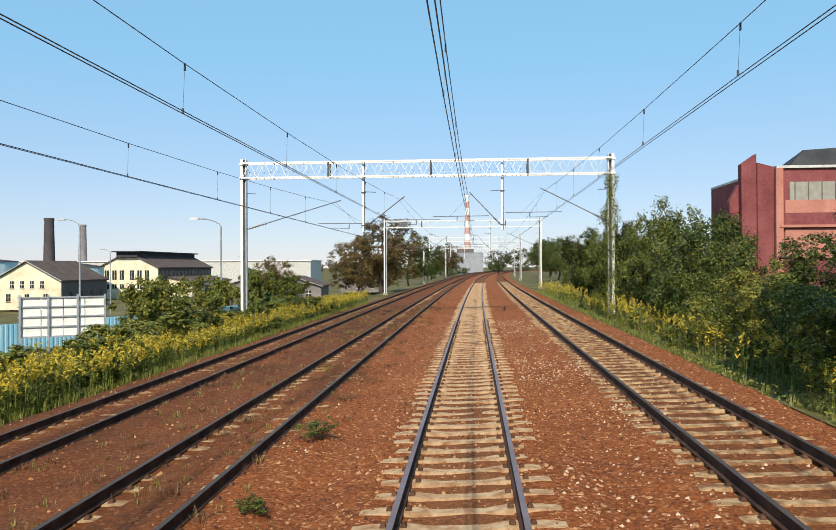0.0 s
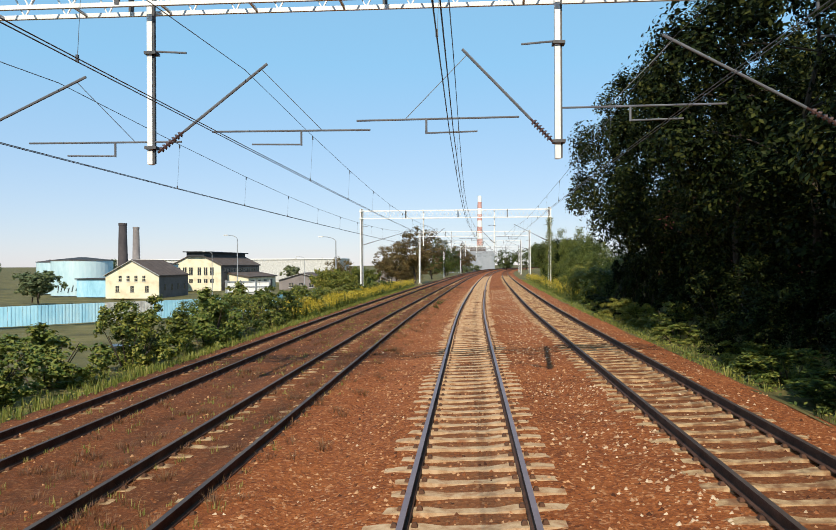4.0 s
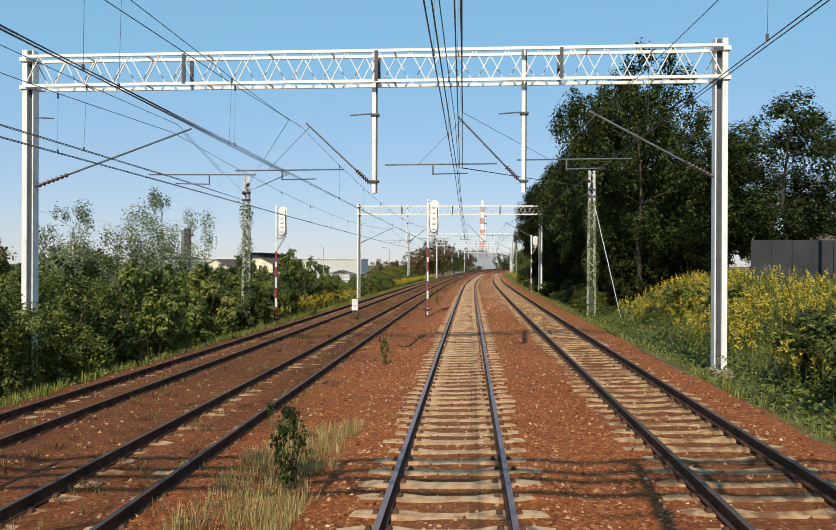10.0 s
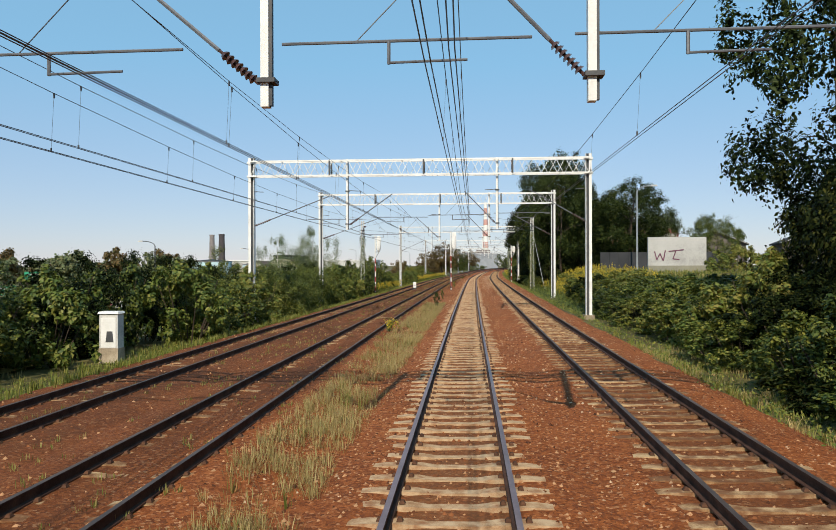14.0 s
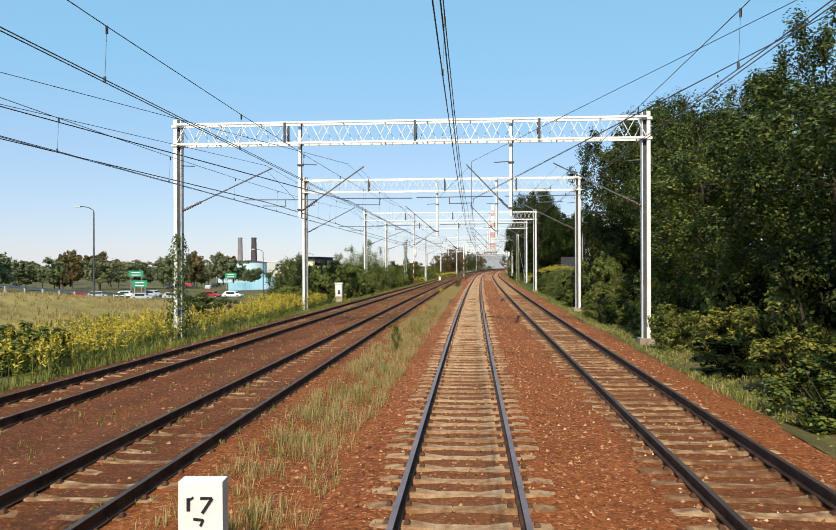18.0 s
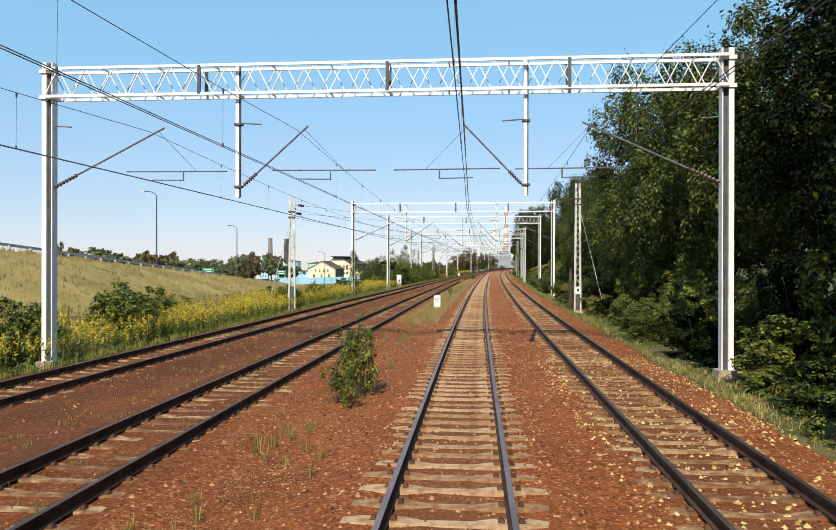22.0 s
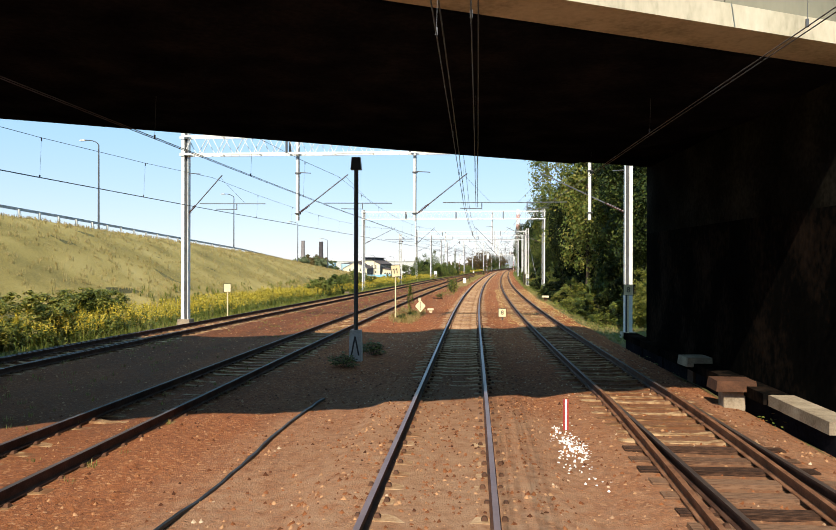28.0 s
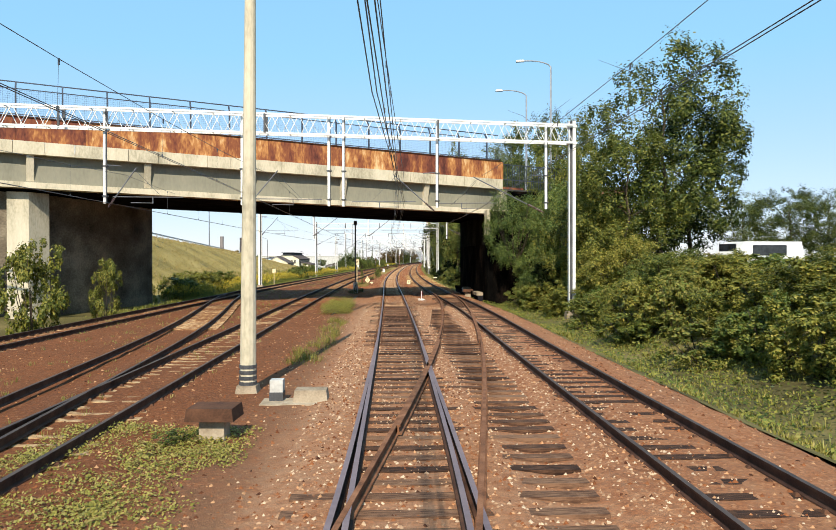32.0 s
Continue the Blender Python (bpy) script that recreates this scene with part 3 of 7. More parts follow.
def cantilever(parent, y, base, track_off, zb=5.3):
    """Insulated strut from a post up to the carrying wire, with the tube and arm that hold the contact wire."""
    s = 1 if base > track_off else -1
    g0 = gz(y, track_off)
    b, m = at(y, base - s * 0.12, zb + g0 * 0.5), at(y, track_off, 7.12 + g0)
    d = m - b
    ins = MB()
    for k in range(7):
        ins.tube(b + d * (0.035 + 0.03 * k), b + d * (0.05 + 0.03 * k), 0.075, 0.05, 8)
    ins.tube(b, b + d * 0.26, 0.025)
    made = [part("insulator", ins, INSUL, parent)]
    made.append(part("strut", MB().tube(b + d * 0.26, m + d * 0.06, 0.03), ARMSTEEL, parent))
    a0, a1 = at(y, track_off + s * 1.05, 5.82 + g0), at(y, track_off - s * 2.3, 5.8 + g0)
    made.append(part("registration_tube", MB().tube(a0, a1, 0.021), ARMSTEEL, parent))
    q = at(y, track_off - s * 0.85, 5.8 + g0)
    arm = MB().tube(q, q + Vector((0, 0, -0.3)), 0.025).tube(q + Vector((0, 0, -0.28)), at(y, track_off + s * 0.2, 5.54 + g0), 0.018)
    made.append(part("steady_arm", arm, ARMSTEEL, parent))
    made.append(part("stay_rope", MB().tube(m, a1 + (a0 - a1) * 0.3, 0.008, n=4), WIRE, parent))
    made.append(part("top_stay", MB().tube(at(y, base, 7.35), at(y, base - s * 0.75, 7.30), 0.022), ARMSTEEL, parent))
    return made


def gantry(y, lo, hi, drops, serves, zt=9.15, zb=8.25, label=GANTRY_LABEL, skew=0.0, foot=4.95):
    g = thing("catenary_portal", label, "catenary portal", here(y, 0), "catenary portals")
    inv = g.matrix_world.inverted()

    def put(name, mb, m, label=""):
        mb.v = [tuple(inv @ Vector(p)) for p in mb.v]
        return part(name, mb, m, g, label)

    def pt(o, z, dy=0.0):
        f = (o - lo) / (hi - lo)
        return at(y + skew * (f - 0.5) + dy, o, z)
    for o in (lo, hi):
        yy = y + skew * ((o - lo) / (hi - lo) - 0.5)
        a, b = MB(), MB()
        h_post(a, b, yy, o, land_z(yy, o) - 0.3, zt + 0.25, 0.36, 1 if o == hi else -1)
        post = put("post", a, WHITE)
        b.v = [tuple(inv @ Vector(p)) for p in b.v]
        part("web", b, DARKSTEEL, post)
        put("footing", MB().box(at(yy, o, land_z(yy, o) + 0.05), (0.7, 0.7, 0.5), heading(yy), 0.85), CONC)
        for z in (zt - 0.05, zb):
            put("collar", MB().box(at(yy, o, z), (0.5, 0.4, 0.12), heading(yy)), WHITE)
    for dy in (-0.3, 0.3):
        for z in (zb, zt):
            put("chord", MB().beam(pt(lo, z, dy), pt(hi, z, dy), 0.07, 0.09), WHITE)
    n = max(6, int((hi - lo) / (0.47 if y < 60 else 0.8)))
    n += n % 2
    for dy in (-0.3, 0.3):
        for k in range(n):
            o0, o1 = lo + (hi - lo) * k / n, lo + (hi - lo) * (k + 1) / n
            z0, z1 = (zb, zt) if (k % 2 == 0) == (dy < 0) else (zt, zb)
            put("lattice_bar", MB().beam(pt(o0, z0, dy), pt(o1, z1, dy), 0.027, 0.034, (0, 1, 0)), WHITE)
    for k in range(0, n + 1, 4):
        o = lo + (hi - lo) * k / n
        for z in (zb, zt):
            put("cross_tie", MB().beam(pt(o, z, -0.3), pt(o, z, 0.3), 0.045, 0.045), WHITE)
    for f in (0.24, 0.52, 0.78):
        o = lo + (hi - lo) * f
        for dy in (-0.32, 0.32):
            put("splice_bar", MB().beam(pt(o, zb, dy), pt(o, zt, dy), 0.1, 0.06, (0, 1, 0)), DARKSTEEL)
    for o in drops:
        a, b = MB(), MB()
        yy = y + skew * ((o - lo) / (hi - lo) - 0.5)
        p, h = at(yy, o), heading(yy)
        u, mid, tall = Vector((math.cos(h), math.sin(h), 0)), Vector((0, 0, (zt + 0.1 + foot) / 2)), zt + 0.1 - foot
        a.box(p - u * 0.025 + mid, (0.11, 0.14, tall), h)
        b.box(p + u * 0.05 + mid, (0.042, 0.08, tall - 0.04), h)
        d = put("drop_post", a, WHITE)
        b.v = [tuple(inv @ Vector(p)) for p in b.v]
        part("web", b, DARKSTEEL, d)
        for z in (foot + 0.35, 7.3):
            put("clamp", MB().box(at(yy, o, z), (0.25, 0.24, 0.06), heading(yy)), DARKSTEEL)
    for base, tr in serves:
        yy = y + skew * ((base - lo) / (hi - lo) - 0.5)
        for c in cantilever(g, yy, base, tr):
            c.data.transform(inv)
    return g


GANTRY_Y = [(225.0, -12.6, 8.6), (160.0, -12.6, 8.6), (101.0, -12.8, 8.7), (43.5, -13.9, 8.2), (-27.0, -12.0, 7.75), (-84.3, -13.4, 7.5), (-105.6, -13.2, 7.25), (-139.8, -12.4, 7.7), (-161.3, -13.1, 7.6), (-213.7, -13.7, 7.9)]
for y, lo, hi in GANTRY_Y:
    l1, l2, r1 = OFF_L1(y), OFF_L2(y), OFF_R1(y)
    dp = {-84.3: -2.6, -139.8: -2.5, -161.3: l1 - 2.7, -105.6: l1 - 2.6, -213.7: l1 - 2.15}.get(y, l1 - 2.35)
    gantry(y, lo, hi, (dp, 1.85), ((lo, l2), (dp, l1), (1.85, 0.0), (hi, r1)))
gantry(-265.5, -13.9, 7.8, (-8.2, -2.4, 6.0), ((-13.9, OFF_L2(-265)), (-8.3, OFF_L1(-265)), (-2.4, 0.0), (7.8, OFF_R1(-265))))
gantry(-306.6, -24.0, 9.6, (-14.0, -7.65, -3.40, -2.66, 2.18, 8.15), ((-14.0, -12.6), (-7.65, -6.0), (2.18, 0.0), (8.15, 4.4)), zt=10.05, zb=9.1, skew=5.2, foot=5.5)


def wire_run(name, label, off, ys, zc=5.52, zm=7.12, thick=0.009, swing=0.09, ends=()):
    """Carrying wire, two contact wires and droppers over one track; ends: anchoring points beyond the first and last support."""
    t = thing(name, label, "overhead wire")
    mw, cw, cw2 = [], [], []
    dr = MB()
    if ends:
        mw.append(ends[0]), cw.append(ends[0] - Vector((0, 0, 0.3))), cw2.append(ends[0] - Vector((0, 0.05, 0.3)))
    for i, (a, b) in enumerate(zip(ys, ys[1:])):
        n = max(4, int(abs(b - a) / 6))
        sag = 0.75 * min(1.0, (abs(b - a) / 60) ** 2) + 0.05
        for k in range(1 if i else 0, n + 1):
            f = k / n
            y = a + (b - a) * f
            st = swing * (1 - 2 * f) * (1 if i % 2 else -1)
            g0 = gz(y, off(y))
            mw.append(at(y, off(y) + st * 0.5, g0 + zm - sag * 4 * f * (1 - f)))
            cw.append(at(y, off(y) + st - 0.04, zc + g0))
            cw2.append(at(y, off(y) + st + 0.04, zc + g0))
            if 0 < k < n:
                dr.tube(mw[-1], cw[-1], 0.0035, n=4, caps=False)
                dr.box(cw[-1] + Vector((0, 0, 0.04)), (0.03, 0.03, 0.09))
                dr.box(mw[-1] - Vector((0, 0, 0.05)), (0.03, 0.03, 0.12))
    if ends:
        mw.append(ends[1]), cw.append(ends[1] - Vector((0, 0, 0.3))), cw2.append(ends[1] - Vector((0, 0.05, 0.3)))
    part("carrying_wire", MB().wire(mw, thick), WIRE, t)
    part("contact_wire", MB().wire(cw, thick), WIRE, t)
    part("contact_wire", MB().wire(cw2, thick), WIRE, t)
    part("dropper_set", dr, WIRE, t, kind="stuff")
    if ends:
        for e, q in ((ends[0], mw[1]), (ends[1], mw[-2])):
            d = (q - e).normalized()
            ins = MB()
            for k in range(6):
                ins.tube(e + d * (0.9 + 0.12 * k), e + d * (0.96 + 0.12 * k), 0.09, 0.06, 8)
            part("anchor_insulator", ins, INSUL, t)
            part("anchor_yoke", MB().beam(e + d * 0.1, e + d * 0.5 - Vector((0, 0, 0.3)), 0.05, 0.05).beam(e + d * 0.1, e + d * 0.6, 0.05, 0.05), DARKSTEEL, t)


def shifted(f, d):
    return lambda y: f(y) + d


SUP2 = [-84.3, -105.6, -139.8, -161.3]
for f, d, e0, e1 in ((ZERO, 0.08, (-63.2, 7.3, 7.6), (-184.0, 7.3, 7.6)), (OFF_L1, -0.6, (-65.3, -12.5, 7.2), (-186.5, -12.8, 7.0)), (OFF_L2, -0.1, (-65.3, -12.5, 6.7), (-186.5, -12.8, 6.4))):
    wire_run("overhead_wire", "second set of dark overhead wires anchored at lattice masts", shifted(f, d), SUP2, 5.7, 7.35, ends=(at(*e0), at(*e1)))
SUP = [225, 160, 101, 43.5, -27, -84.3, -139.8, -213.7, -265.5, -305.5, -360]
MAINWIRE = lambda y: float(np.interp(y, [-360, -310, -262, -225, -200], [-0.9, 0.0, 0.15, 0.0, -0.24]))
for f, d in ((MAINWIRE, 0.0), (OFF_R1, 0.0), (OFF_L1, -0.3), (OFF_L2, -0.35)):
    wire_run("overhead_wire", "dark overhead contact and carrying wires above a track", shifted(f, d), SUP)

wire_run("overhead_wire", "pair of dark wires above the turnout", lambda y: float(np.interp(y, [-360, -331, -306, -265], [-0.9, -0.45, 0.35, 0.7])), [-265.5, -306.0, -331, -360], 5.6, 7.2)


# ---- plants ----
def tri_mesh(name, verts, tris, material):
    """A mesh of triangles from arrays."""
    me = bpy.data.meshes.new(name)
    n = len(tris)
    me.vertices.add(len(verts))
    me.vertices.foreach_set("co", np.ascontiguousarray(verts, np.float32).ravel())
    me.loops.add(n * 3)
    me.loops.foreach_set("vertex_index", np.ascontiguousarray(tris, np.int32).ravel())
    me.polygons.add(n)
    me.polygons.foreach_set("loop_start", np.arange(0, n * 3, 3, dtype=np.int32))
    me.materials.append(material)
    me.update(calc_edges=True)
    return me


def unit(a):
    return a / np.maximum(np.linalg.norm(a, axis=-1, keepdims=True), 1e-9)


def leaf_cloud(name, rng, p, nrm, size, material, wide=0.55, bend=0.14):
    """Small bent leaves of two triangles at the points p, facing nrm."""
    n = len(p)
    u = unit(np.cross(nrm, rng.normal(size=(n, 3))))
    w = np.cross(nrm, u)
    s = size * rng.uniform(0.6, 1.35, (n, 1))
    lift = nrm * s * bend
    v = np.stack([p - u * s, p - w * s * wide + lift, p + u * s, p + w * s * wide + lift], 1).reshape(-1, 3)
    k = np.arange(n)[:, None] * 4
    return tri_mesh(name, v, np.concatenate([k + [0, 1, 2], k + [0, 2, 3]], 1).reshape(-1, 3), material)


def crown_mesh(name, seed, n, leaf, clumps=26, hollow=0.55, droop=0.0, mat_=None, tall=1.0):
    """Leaf clumps of a crown inside a ball (tall: its height over its width): clusters of twigs' ends, uneven in size, with gaps between."""
    rng = np.random.default_rng(seed)
    c = unit(rng.normal(size=(clumps, 3))) * rng.uniform(hollow, 0.88, (clumps, 1))
    r = rng.uniform(0.13, 0.34, clumps) * (1.15 - 0.35 * np.linalg.norm(c, axis=1))
    pick = rng.choice(clumps, n, p=r ** 2 / np.sum(r ** 2))
    # each clump is a bunch of smaller tufts
    tufts = 9
    td = unit(rng.normal(size=(clumps, tufts, 3)) + 0.8 * unit(c)[:, None, :] + np.array([0, 0, 0.35]))
    which = rng.integers(0, tufts, n)
    d0 = td[pick, which]
    d = unit(rng.normal(size=(n, 3)))
    p = c[pick] + d0 * r[pick][:, None] * rng.uniform(0.45, 0.95, (n, 1)) + d * r[pick][:, None] * 0.38 * rng.uniform(0.3, 1.0, (n, 1))
    p[:, 2] -= droop * rng.random(n) * (1 - np.abs(p[:, 2]))
    nrm = unit(d * 0.7 + d0 * 0.6 + rng.normal(scale=0.4, size=(n, 3)) + np.array([0, 0, 0.5]))
    p[:, 2] *= tall
    return leaf_cloud(name, rng, p, nrm, leaf, mat_)


def limb_mesh(name, seed, material, n=9, r=0.028, top=0.9):
    """Tapered trunk from (0,0,-1.x) with limbs, in the crown's unit space."""
    rnd = random.Random(seed)
    mb = MB()
    p, rr = Vector((0, 0, -2.2)), r * 1.5
    for k in range(6):
        q = Vector((rnd.uniform(-0.05, 0.05), rnd.uniform(-0.05, 0.05), -2.2 + (top + 2.2) * (k + 1) / 6))
        mb.tube(p, q, rr, rr * 0.8, 7, False)
        if k >= 2:
            for j in range(n // 3):
                a = rnd.uniform(0, 6.28)
                e = q + Vector((math.cos(a), math.sin(a), rnd.uniform(0.2, 0.8))) * rnd.uniform(0.4, 0.8)
                m = q.lerp(e, 0.5) + Vector((0, 0, 0.06))
                mb.tube(q, m, rr * 0.5, rr * 0.33, 5, False)
                mb.tube(m, e, rr * 0.33, rr * 0.08, 5, False)
        p, rr = q, rr * 0.8
    return mb.mesh(name, material)


CROWNS = {
    "dark": [crown_mesh("crown", 10 + i, 26000, 0.021, 80, mat_=LEAF_DARK, tall=1.4) for i in range(3)],
    "deep": [crown_mesh("crown", 15 + i, 26000, 0.021, 80, mat_=LEAF_DEEP, tall=1.4) for i in range(2)],
    "mid": [crown_mesh("crown", 20 + i, 24000, 0.021, 80, mat_=LEAF_MID, tall=1.4) for i in range(2)],
    "light": [crown_mesh("crown", 30, 30000, 0.023, 110, mat_=LEAF_YEL, hollow=0.3, tall=1.9)],
    "brown": [crown_mesh("crown", 40, 14000, 0.028, 70, hollow=0.3, mat_=LEAF_BROWN)],
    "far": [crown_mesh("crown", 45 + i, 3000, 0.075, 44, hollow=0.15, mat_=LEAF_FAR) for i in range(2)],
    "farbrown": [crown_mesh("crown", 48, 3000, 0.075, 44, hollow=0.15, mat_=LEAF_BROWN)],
    "birch": [crown_mesh("crown", 50, 17000, 0.018, 34, mat_=LEAF_BIRCH, hollow=0.2, droop=0.25, tall=1.3)],
}
TALL = {"dark": 1.4, "deep": 1.4, "mid": 1.4, "light": 1.9, "birch": 1.3}
TRUNKS = {k: limb_mesh("trunk", 60 + i, BIRCH if k == "birch" else BARK) for i, k in enumerate(CROWNS)}
BUSHES = {
    "bush": [crown_mesh("foliage", 70 + i, 8000, 0.040, 40, hollow=0.35, mat_=LEAF_MID) for i in range(3)],
    "darkbush": [crown_mesh("foliage", 80 + i, 8000, 0.040, 40, hollow=0.35, mat_=LEAF_DARK) for i in range(2)],
    "bigbush": [crown_mesh("foliage", 75 + i, 22000, 0.021, 75, hollow=0.3, mat_=LEAF_MID) for i in range(2)],
    "bigdarkbush": [crown_mesh("foliage", 85, 20000, 0.022, 70, hollow=0.3, mat_=LEAF_DARK)],
    "sunbush": [crown_mesh("foliage", 95 + i, 9000, 0.036, 40, hollow=0.35, mat_=LEAF_SUN) for i in range(2)],
    "ivybush": [crown_mesh("foliage", 140, 24000, 0.019, 120, hollow=0.6, mat_=LEAF_IVY)],
    "bigsunbush": [crown_mesh("foliage", 98, 24000, 0.020, 75, hollow=0.3, mat_=LEAF_SUN)],
    "yelbush": [crown_mesh("foliage", 90 + i, 7500, 0.041, 36, hollow=0.35, mat_=LEAF_YEL) for i in range(2)],
}
LABEL_TREE = {"far": "distant leafy green tree beyond the railway", "farbrown": "distant tree with browning autumn leaves", "dark": "tall leafy tree with a dense crown coloured dark for shade", "deep": "tall leafy tree with a deep green crown", "mid": "leafy green tree beside the railway", "light": "tall tree with thin yellow-green foliage",
              "brown": "round tree with browning autumn leaves", "birch": "pale birch with drooping thin foliage"}
random.seed(11)


def tree(y, off, h, r, kind, base=None, low=0.12):
    """Height h, crown radius r; low: where the crown begins, as a share of the height."""
    z0 = land_z(y, off) if base is None else base
    p = at(y, off, z0)
    rz = (h * (1 - low)) / 2
    t = thing("tree", LABEL_TREE[kind], "tree", Matrix.Translation(p) @ Matrix.Rotation(random.uniform(0, 6.28), 4, "Z"), "trees along the line")
    cz = h * low + rz
    tr = part("trunk", TRUNKS[kind], None, t)
    tr.matrix_basis = Matrix.Translation((0, 0, cz)) @ Matrix.Diagonal((r, r, cz / 2.2 * 1.0, 1))
    c = part("crown", random.choice(CROWNS[kind]), None, t)
    c.matrix_basis = Matrix.Translation((0, 0, cz)) @ Matrix.Diagonal((r, r, rz / TALL.get(kind, 1.0), 1))
    return t


WEEDS = [crown_mesh("leaves", 120 + i, 1300, 0.055, 30, hollow=0.2, mat_=LEAF_MID) for i in range(3)]


def bush(y, off, h, r, kind="bush", base=None):
    z0 = (land_z(y, off) if base is None else base) - 0.12 * h
    t = thing("shrub" if kind == "darkbush" else "bush", {"bush": "leafy green bush", "sunbush": "lush bright green bush", "ivybush": "bush thickly overgrown with ivy", "darkbush": "dense green bush coloured dark for shade", "yelbush": "yellowing leafy bush"}[kind] + " beside the railway", "bush",
              Matrix.Translation(at(y, off, z0 + h * 0.5)) @ Matrix.Rotation(random.uniform(0, 6.28), 4, "Z"), "bushes along the line")
    big = "big" + kind
    c = part("foliage", random.choice(BUSHES[big if r > 2.3 and big in BUSHES else kind]), None, t)
    c.matrix_basis = Matrix.Diagonal((r, r, h * 0.62, 1))
    st = part("stem", STEMS, None, t)
    st.matrix_basis = Matrix.Diagonal((r, r, h * 0.5, 1))
    return t


def ivy_mesh(seed, h, r, n, leaf, m):
    """Leaves clinging round an upright of height h, thicker in places."""
    rng = np.random.default_rng(seed)
    z = h * rng.random(n) ** 1.2
    rr = r * (0.45 + 0.55 * np.abs(np.sin(z * 1.3 + seed))) * rng.uniform(0.4, 1.0, n) * (1 - 0.5 * z / h)
    a = rng.uniform(0, 6.28, n)
    p = np.stack([np.cos(a) * rr, np.sin(a) * rr, z], 1)
    nrm = unit(np.stack([np.cos(a), np.sin(a), rng.uniform(-0.2, 0.8, n)], 1))
    return leaf_cloud("ivy", rng, p, nrm, leaf, m, 0.6)


def stems_mesh():
    rnd = random.Random(4)
    mb = MB()
    for k in range(9):
        a = rnd.uniform(0, 6.28)
        mb.tube((math.cos(a) * 0.1, math.sin(a) * 0.1, -1), (math.cos(a) * 0.6, math.sin(a) * 0.6, rnd.uniform(0.1, 0.7)), 0.02, 0.006, 5, False)
    return mb.mesh("stem", BARK)


STEMS = stems_mesh()
R = random.uniform
# right side: tall wood, gap with low growth, wood again up to the bridge
y = 9.0
while y > -58:
    # Shade-dark leaves along the wood, lighter ones where its end is lit.
    k = "dark" if y > -40 else "deep"
    tree(y, R(11.0, 13.0), R(14, 17.5), R(4.4, 5.4), k, low=0.10)
    tree(y - 2, R(18, 21), R(15, 19) if y > -8 else R(11, 13), R(4.5, 5.5), k, low=0.1)
    bush(y, 8.6 + R(-0.3, 0.5), R(1.0, 2.0), R(1.2, 1.8), random.choice(("darkbush", "bush", "sunbush")))
    bush(y - 3, 8.3 + R(-0.3, 0.5), R(0.7, 1.4), R(1.1, 1.6), random.choice(("sunbush", "bush", "yelbush")))
    bush(y - 1.5, 10.4 + R(-0.3, 0.5), R(2.6, 4.2), R(1.8, 2.4), "darkbush")
    bush(y - 1, 14.5 + R(-0.5, 0.5), R(4.5, 6.5), 3.2, "darkbush")
    y -= R(5.2, 7.0)
for y, o, h, r, k in ((13.5, 9.9, 2.9, 2.3, "bush"), (17.5, 9.7, 3.1, 2.4, "sunbush"), (21.5, 9.9, 2.9, 2.4, "bush"), (25.5, 10.2, 3.1, 2.5, "sunbush"), (20, 13.5, 3.6, 3, "bush"), (28, 13.5, 4.4, 3.2, "bush"), (31, 10.6, 4.6, 2.6, "bush"),
                      (36, 11.2, 5.8, 2.9, "bush"), (42, 12.0, 6.6, 3.2, "bush"), (48, 12.2, 6.8, 3.2, "bush"), (55, 12, 7.0, 3.3, "darkbush"), (63, 12, 7.4, 3.3, "bush"), (72, 11.8, 7.0, 3.3, "darkbush"), (84, 12, 6.6, 3.5, "bush"), 
                      (29, 8.6, 1.3, 1.3, "yelbush"), (36, 8.7, 1.3, 1.4, "yelbush"), (44, 8.8, 1.2, 1.4, "bush"), (54, 8.8, 1.2, 1.4, "yelbush"), (66, 8.8, 1.2, 1.4, "bush")):
    bush(y, o, h, r, k)
y = -123.0
while y > -262:
    k = random.choice(("deep", "deep", "mid")) if y > -232 else random.choice(("deep", "mid", "mid"))
    # On this stretch deep shade is put into the leaf colour.
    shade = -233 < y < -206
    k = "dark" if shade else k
    hh = 14.5 if y > -150 else 9.8 if y > -186 else 13.5
    if -186 < y < -150:
        k = "mid"
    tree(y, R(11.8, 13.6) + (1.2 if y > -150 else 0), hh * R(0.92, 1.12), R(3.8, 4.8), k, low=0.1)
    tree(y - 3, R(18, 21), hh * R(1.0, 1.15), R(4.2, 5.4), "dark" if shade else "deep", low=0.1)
    bush(y, 8.8 + R(-0.4, 0.6), R(1.4, 2.4), R(1.4, 2.0), "darkbush" if shade else random.choice(("sunbush", "bush", "yelbush")) if y > -218 else random.choice(("sunbush", "darkbush", "yelbush")))
    bush(y - 3, 8.6 + R(-0.4, 0.6), R(1.2, 2.2), R(1.3, 2.0), random.choice(("bush", "darkbush")))
    bush(y - 1.5, 10.6 + R(-0.4, 0.6), R(2.6, 4.4), R(1.8, 2.4), "darkbush" if shade else random.choice(("bush", "bush", "yelbush")) if y > -218 else random.choice(("bush", "darkbush")))
    bush(y - 4.5, 10.8 + R(-0.4, 0.6), R(2.6, 4.4), R(1.8, 2.4), random.choice(("bush", "darkbush")) if y > -218 else random.choice(("bush", "darkbush", "sunbush")))
    y -= R(5.6, 7.4)
for k in range(15):
    bush(-216 - k * 3.1, 7.9 + R(-0.2, 0.5), R(0.7, 1.5), R(0.9, 1.4), random.choice(("yelbush", "sunbush", "bush")))
tree(-241.6, 9.3, 20, 4.7, "light", low=0.1)
tree(-247, 14.5, 19, 5.2, "light", low=0.2)
